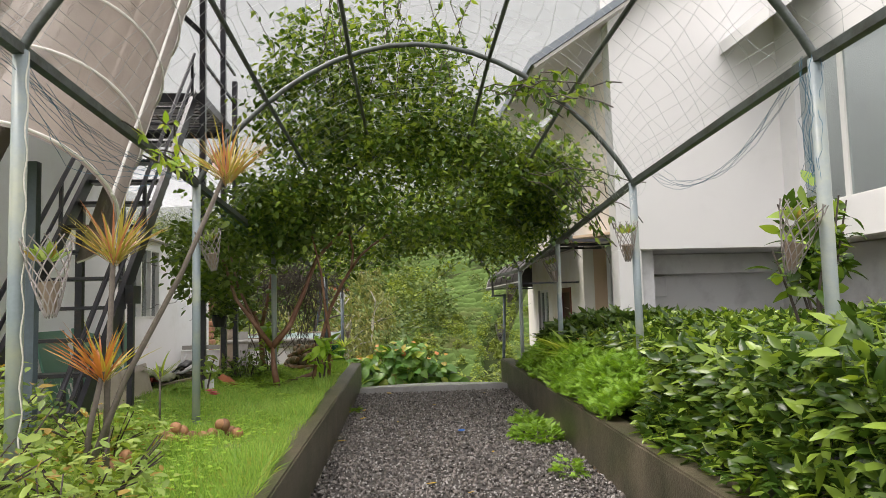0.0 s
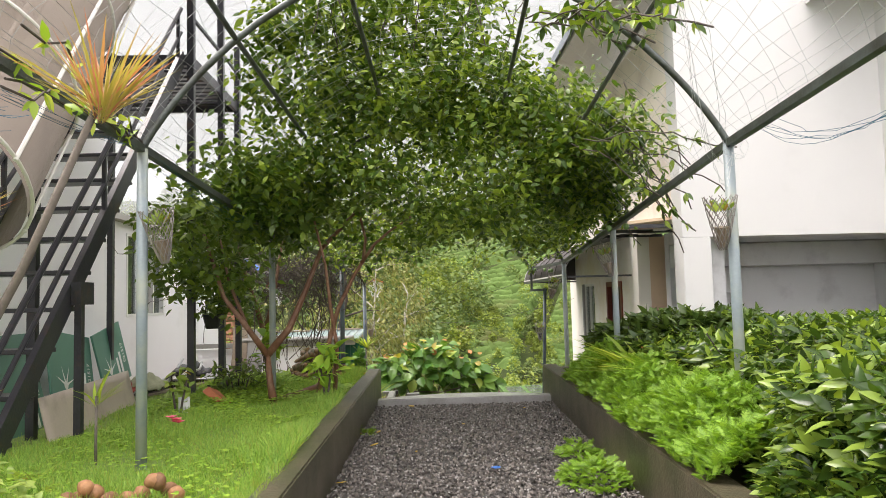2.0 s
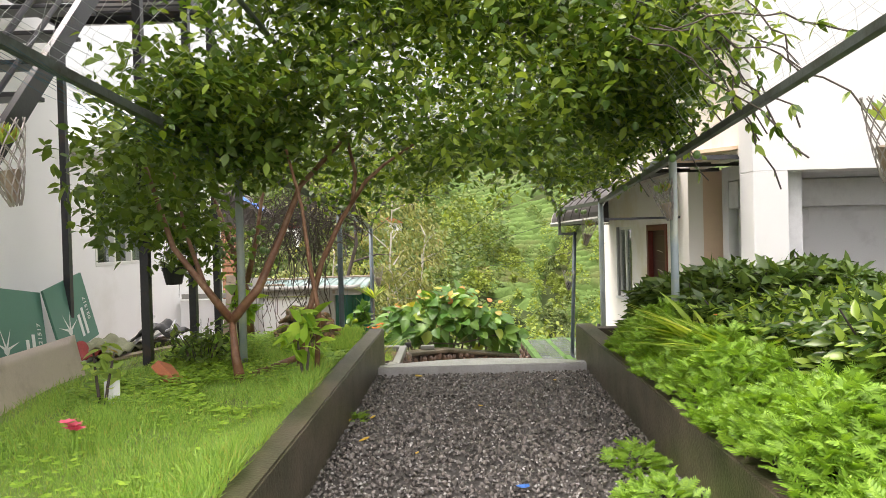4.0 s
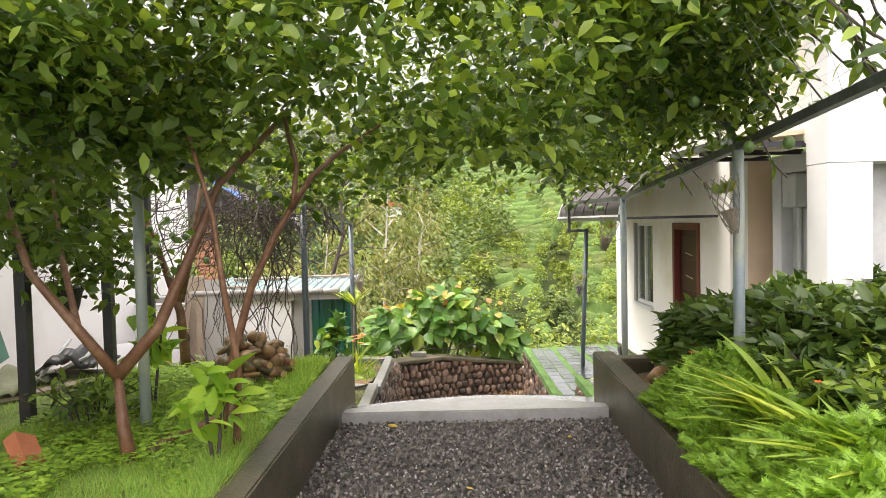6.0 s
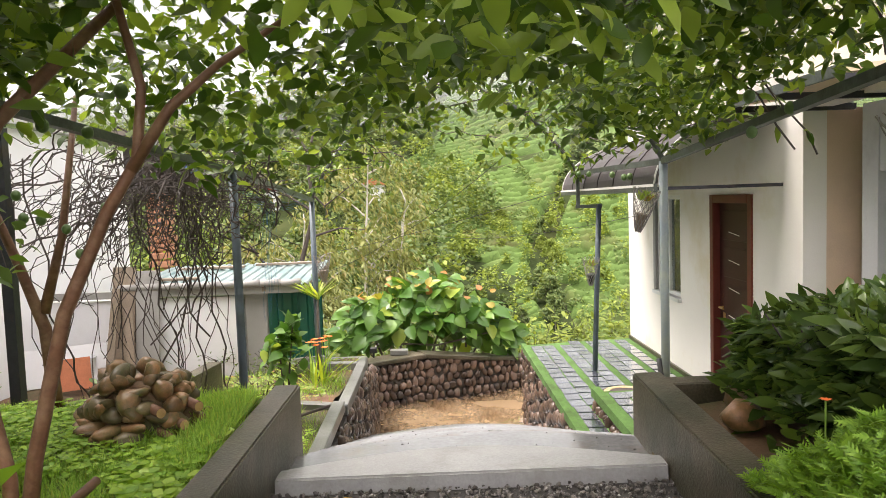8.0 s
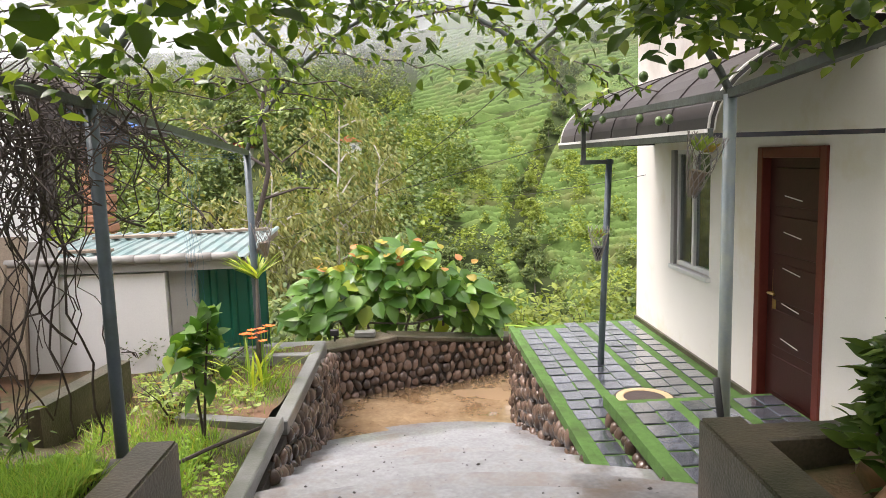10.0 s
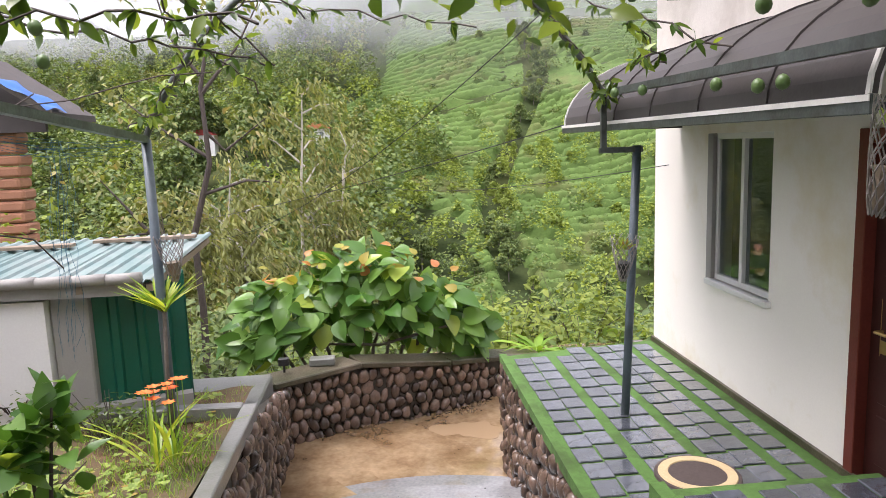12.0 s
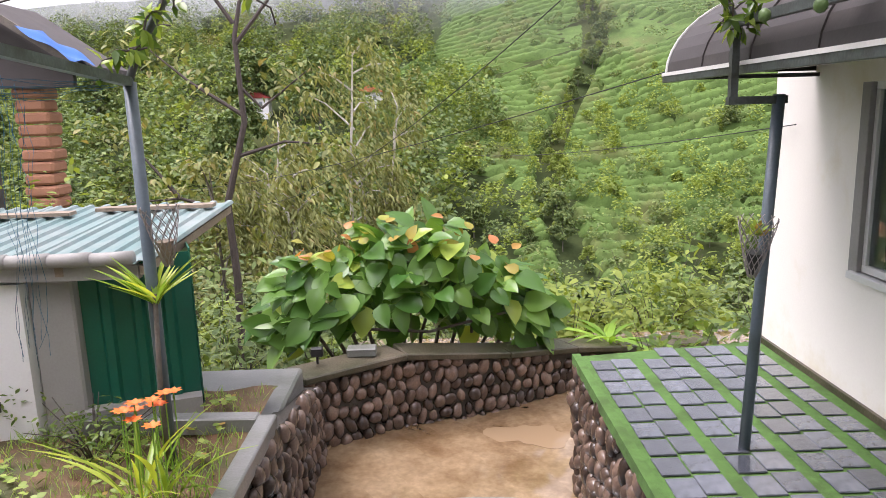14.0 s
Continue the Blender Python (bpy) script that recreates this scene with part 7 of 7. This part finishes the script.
for k in range(40):  # hedge-like trees at the valley floor
    spots.append((trnd.uniform(-34, 34), trnd.uniform(40, 66), trnd.choice((0, 2)), trnd.uniform(0.5, 0.95)))
for k in range(12):  # ridge trees
    y = trnd.uniform(195, 240)
    spots.append((trnd.uniform(-90, 110), y, trnd.choice((0, 1)), trnd.uniform(0.9, 1.3)))
for x, y, v, s in spots:
    copy_thing(FAR[v], pose(x, y, hz(x, y), 0, 0, trnd.uniform(0, 360)) @ Matrix.Scale(s, 4))
for x, y, s, v in ((-12, 40, 0.8, 0), (-15, 45, 0.9, 1), (-18, 52, 1.0, 1), (3.5, 40, 0.55, 0), (7, 44, 0.6, 0), (-6, 34, 0.6, 2), (-9.5, 33, 0.75, 2), (-12.5, 35, 0.8, 2), (10, 42, 0.5, 2), (-3.5, 30, 0.45, 0), (1.5, 33, 0.42, 0), (-1.5, 29, 0.35, 2), (3.0, 30, 0.35, 2), (5.5, 32, 0.45, 0), (-7, 29, 0.5, 0), (8.5, 33, 0.5, 2), (-5, 37, 0.6, 0), (0.5, 38, 0.55, 2), (4.5, 36, 0.5, 2), (12, 36, 0.6, 0), (-11, 30, 0.55, 2)):
    copy_thing(FAR[v], pose(x, y, hz(x, y), 0, 0, trnd.uniform(0, 360)) @ Matrix.Scale(s, 4))

def plume_tree(at, h, label):
    """A slender pale-barked tree whose branches sweep up and end in drooping feathery plumes."""
    t = thing("silver_oak", label, "tree", "silver oaks", at=at)
    r = random.Random(at[1])
    tips = []
    for k in range(3):
        lean = Vector((r.uniform(-0.10, 0.14), r.uniform(-0.05, 0.05), 1)) * h * (1 - 0.14 * k)
        spine = [lean * (i / 6) + Vector((0.2 * k - 0.2 + 0.15 * math.sin(i * 1.3 + k), 0, -1.0 if i == 0 else 0)) for i in range(7)]
        part("trunk", tube(spine, [0.13 * (1 - 0.13 * i) for i in range(7)], 8), M_PALE_BARK, t)
        for j in range(16):
            u = 0.30 + 0.70 * j / 15
            a = spine[0].lerp(spine[-1], u)
            w = r.uniform(0, math.tau)
            reach = h * (0.20 - 0.12 * u) * r.uniform(0.7, 1.3)
            tip = a + Vector((reach * math.cos(w), 0.7 * reach * math.sin(w), reach * r.uniform(0.2, 0.8)))
            part("limb", tube([a, a.lerp(tip, 0.6) + Vector((0, 0, 0.1 * reach)), tip], [0.045, 0.03, 0.012], 5), M_PALE_BARK, t)
            tips += [a.lerp(tip, q)[:] for q in (0.55, 0.8, 1.0)]
    p = np.repeat(np.array(tips), 46, 0)
    n = len(p)
    p = p + rng.normal(size=(n, 3)) * np.array([0.36, 0.36, 0.30]) + np.array([0, 0, -0.1])
    part("crown", scatter("crown", leaf_shape(0.30, 0.1, 0.35), p, ball(n) * np.array([1, 1, 0.3]) + np.array([0.5, 0, -0.55]), UP + 0.4 * rng.normal(size=(n, 3)), 0.20 + 0.16 * rng.random(n), L_FAR_YELLOW), L_FAR_YELLOW, t)


plume_tree((-2.4, 40.0, hz(-2.4, 40)), 14.6, "tall silver oak with pale trunks and drooping olive plumes")
plume_tree((-6.2, 42.0, hz(-6.2, 42)), 12.4, "slender silver oak with olive plumes on the slope")
plume_tree((-3.9, 36.0, hz(-3.9, 36)), 8.4, "smaller silver oak with olive plumes on the slope")

# woods that cover the left flank and the valley: far too many to count
CLUMP = (np.array([(0, 0, 0), (0.5, 0.36, 0.08), (1.0, 0, -0.12), (0.5, -0.36, 0.08)]), np.array([(0, 3, 2, 1)]))


def woods(name, label, spots_, mat, per, leaf):
    P = []
    for x, y, r, h in spots_:
        d = ball(per)
        d[:, 2] = np.abs(d[:, 2]) * 1.3 - 0.3
        P.append(np.array([x, y, hz(x, y) + 0.55 * h]) + d * np.array([r, r, 0.5 * h]) * (0.75 + 0.35 * rng.random((per, 1))))
    P = np.concatenate(P)
    k = len(P)
    mesh = scatter(name, CLUMP, P, ball(k) * np.array([1, 1, 0.5]), UP + 0.5 * rng.normal(size=(k, 3)), leaf * (0.6 + 0.8 * rng.random(k)), mat)
    tagged(part(name, mesh, mat), label, "woods", "", "stuff")


def flank(n, r0, r1):
    out = []
    while len(out) < n:
        y = 48 + 165 * rng.random()
        x = -0.66 * y + (0.66 + 0.08) * y * rng.random() - 0.5 + 4 * math.sin(y / 15)
        if 80 < y < 122 and abs(x + 0.222 * (y - 12)) < 4.5:
            continue
        if x < 5 - 0.05 * max(0, y - 105) + 4 * math.sin(y / 15):
            r = r0 + (r1 - r0) * rng.random()
            out.append((x, y, r, r * (1.9 + 1.2 * rng.random())))
    return out


woods("far_woods", "dense mixed woods on the misty hillside", flank(560, 1.5, 3.4), L_FAR, 170, 0.62)
woods("far_woods_light", "light green trees among the hillside woods", flank(260, 1.3, 2.8), L_FAR_BRIGHT, 150, 0.58)
woods("far_woods_olive", "olive feathery trees among the hillside woods", flank(130, 1.2, 2.6), L_FAR_YELLOW, 140, 0.5)
woods("tea_scrub", "scrub and small shade trees between the tea rows", [(-4 + 80 * rng.random() * (yy / 120), yy, rr, rr * 2.2) for yy, rr in zip(63 + 120 * rng.random(420), 0.45 + 1.1 * rng.random(420) ** 2)], L_FAR, 80, 0.36)
woods("shade_trees", "light shade trees along the lower tea rows", [(-3 + 46 * rng.random(), yy, rr, rr * 3.4) for yy, rr in zip(62 + 55 * rng.random(170), 0.5 + 0.9 * rng.random(170))], L_FAR_BRIGHT, 110, 0.36)
woods("valley_scrub", "light green scrub along the valley floor", [(-30 + 64 * rng.random(), 30 + 34 * rng.random(), 0.8 + 1.0 * rng.random(), 2.0 + 1.5 * rng.random()) for i in range(260)], L_FAR_BRIGHT, 130, 0.34)

# nearly bare tree behind the shed
bt = thing("bare_tree", "thin nearly leafless tree behind the shed", "tree", at=(-2.4, 22.5, -3.0))
part("trunk", tube([(0, 0, 0), (0.05, 0, 2.0), (0.0, 0, 3.2), (0.35, 0, 4.4), (0.3, 0, 5.6), (0.6, 0.1, 7.0)], [0.065, 0.06, 0.055, 0.045, 0.035, 0.018], 8), M_TWIG, bt)
for p in ([(0.02, 0, 3.1), (-0.7, 0, 3.3), (-1.5, 0.1, 3.25)], [(0.2, 0, 3.9), (0.9, 0.1, 4.1), (1.5, 0, 4.05)], [(0.34, 0, 4.5), (-0.4, 0, 5.0), (-1.0, 0.1, 5.5)], [(0.3, 0, 5.5), (0.9, 0, 6.2), (1.3, 0, 6.9)], [(0.33, 0, 4.9), (0.6, 0.1, 4.6), (1.3, 0, 5.1)], [(-0.7, 0, 3.3), (-1.0, 0, 3.7), (-1.4, 0, 4.2)], [(0.3, 0, 5.8), (-0.1, 0, 6.4), (-0.3, 0, 7.2)]):
    part("limb", tube(p, [0.035, 0.022, 0.008], 6), M_TWIG, bt)
p = twigged(np.array([(-1.0, 0.1, 5.5), (1.3, 0, 6.9), (0.6, 0.1, 7.0), (-0.3, 0, 7.2), (-1.4, 0, 4.3), (1.4, 0, 4.1), (-0.9, 0, 3.5), (0.9, 0.1, 5.0), (-0.5, 0, 5.1)]), 60, 0.30)
part("leaves", foliage(len(p), p, 0.13, L_FAR_YELLOW), L_FAR_YELLOW, bt)

# shrubs just behind the wall and the terrace
for at, r, h, n, s, m in (((2.6, 21.5, -2.4), 0.9, 1.7, 700, 0.16, L_FAR_BRIGHT), ((4.2, 22.5, -2.6), 1.0, 1.9, 700, 0.16, L_FAR_BRIGHT), ((3.5, 19.8, -2.4), 0.7, 1.5, 500, 0.15, L_GUAVA), ((-0.8, 21.5, -3.0), 1.1, 2.3, 800, 0.15, L_FAR),
                          ((-2.2, 20.8, -3.0), 1.0, 2.4, 700, 0.14, L_FAR), ((1.2, 22.5, -3.0), 1.2, 2.0, 700, 0.16, L_FAR), ((5.2, 20.5, -2.6), 0.8, 2.0, 500, 0.16, L_CANOPY), ((-4.5, 21.5, -2.5), 1.3, 3.4, 900, 0.16, L_FAR_BRIGHT), ((-6.5, 23, -2.5), 1.5, 3.4, 900, 0.17, L_FAR_BRIGHT),
                          ((0.0, 26, -5.2), 1.8, 3.2, 900, 0.22, L_FAR), ((-3.5, 27, -5.2), 2.0, 4.0, 1000, 0.22, L_FAR), ((4.0, 27, -5.4), 2.0, 3.0, 900, 0.22, L_FAR_BRIGHT), ((7.0, 26, -5.0), 2.0, 3.2, 900, 0.22, L_FAR)):
    bushy(at, r, h, n, s, m, {"bright far foliage": "light green shrub on the slope below the wall", "guava leaves": "dark green shrub beyond the terrace", "far tree foliage": "green shrub on the slope below the wall", "canopy leaves": "leafy bush beyond the terrace"}[m.name], "slope_shrub", 0.5)
strap((2.9, 20.5, -1.5), 16, 0.9, L_FERN, "low fern-like palm beyond the terrace", 1.2, 0.12, "fern_palm", 0.5)
for x, y, z, c in ((-25.6, 122, 0, M_RED), (-8.6, 124, 0, M_TERRA)):
    hb = thing("hill_house", "small white hillside house with a red roof", "house", at=(x, y, hz(x, y) + 1.5))
    hb.scale = (0.62, 0.62, 0.62)
    part("wall", box(-3, 3, -2, 2, -3, 2.2), M_WHITE, hb)
    part("roof", prism([(-3.6, 2.1), (3.6, 2.1), (0, 3.9)], "y", -2.6, 2.6), c, hb)
    for k in (-1.6, 1.2):
        part("window", box(k - 0.4, k + 0.4, -2.05, -2.0, 0.2, 1.3), M_SLATE, hb)

gl = thing("garden_light", "small black spike floodlight on the stone wall's coping", "lamp", at=(-0.50, 18.56, -0.94))
part("stand", tube([(0, 0, 0), (0, 0, 0.1)], 0.014, 8), M_BLACKPOT, gl)
part("head", box(-0.06, 0.06, -0.035, 0.035, 0.08, 0.17, 0.01), M_BLACKPOT, gl)
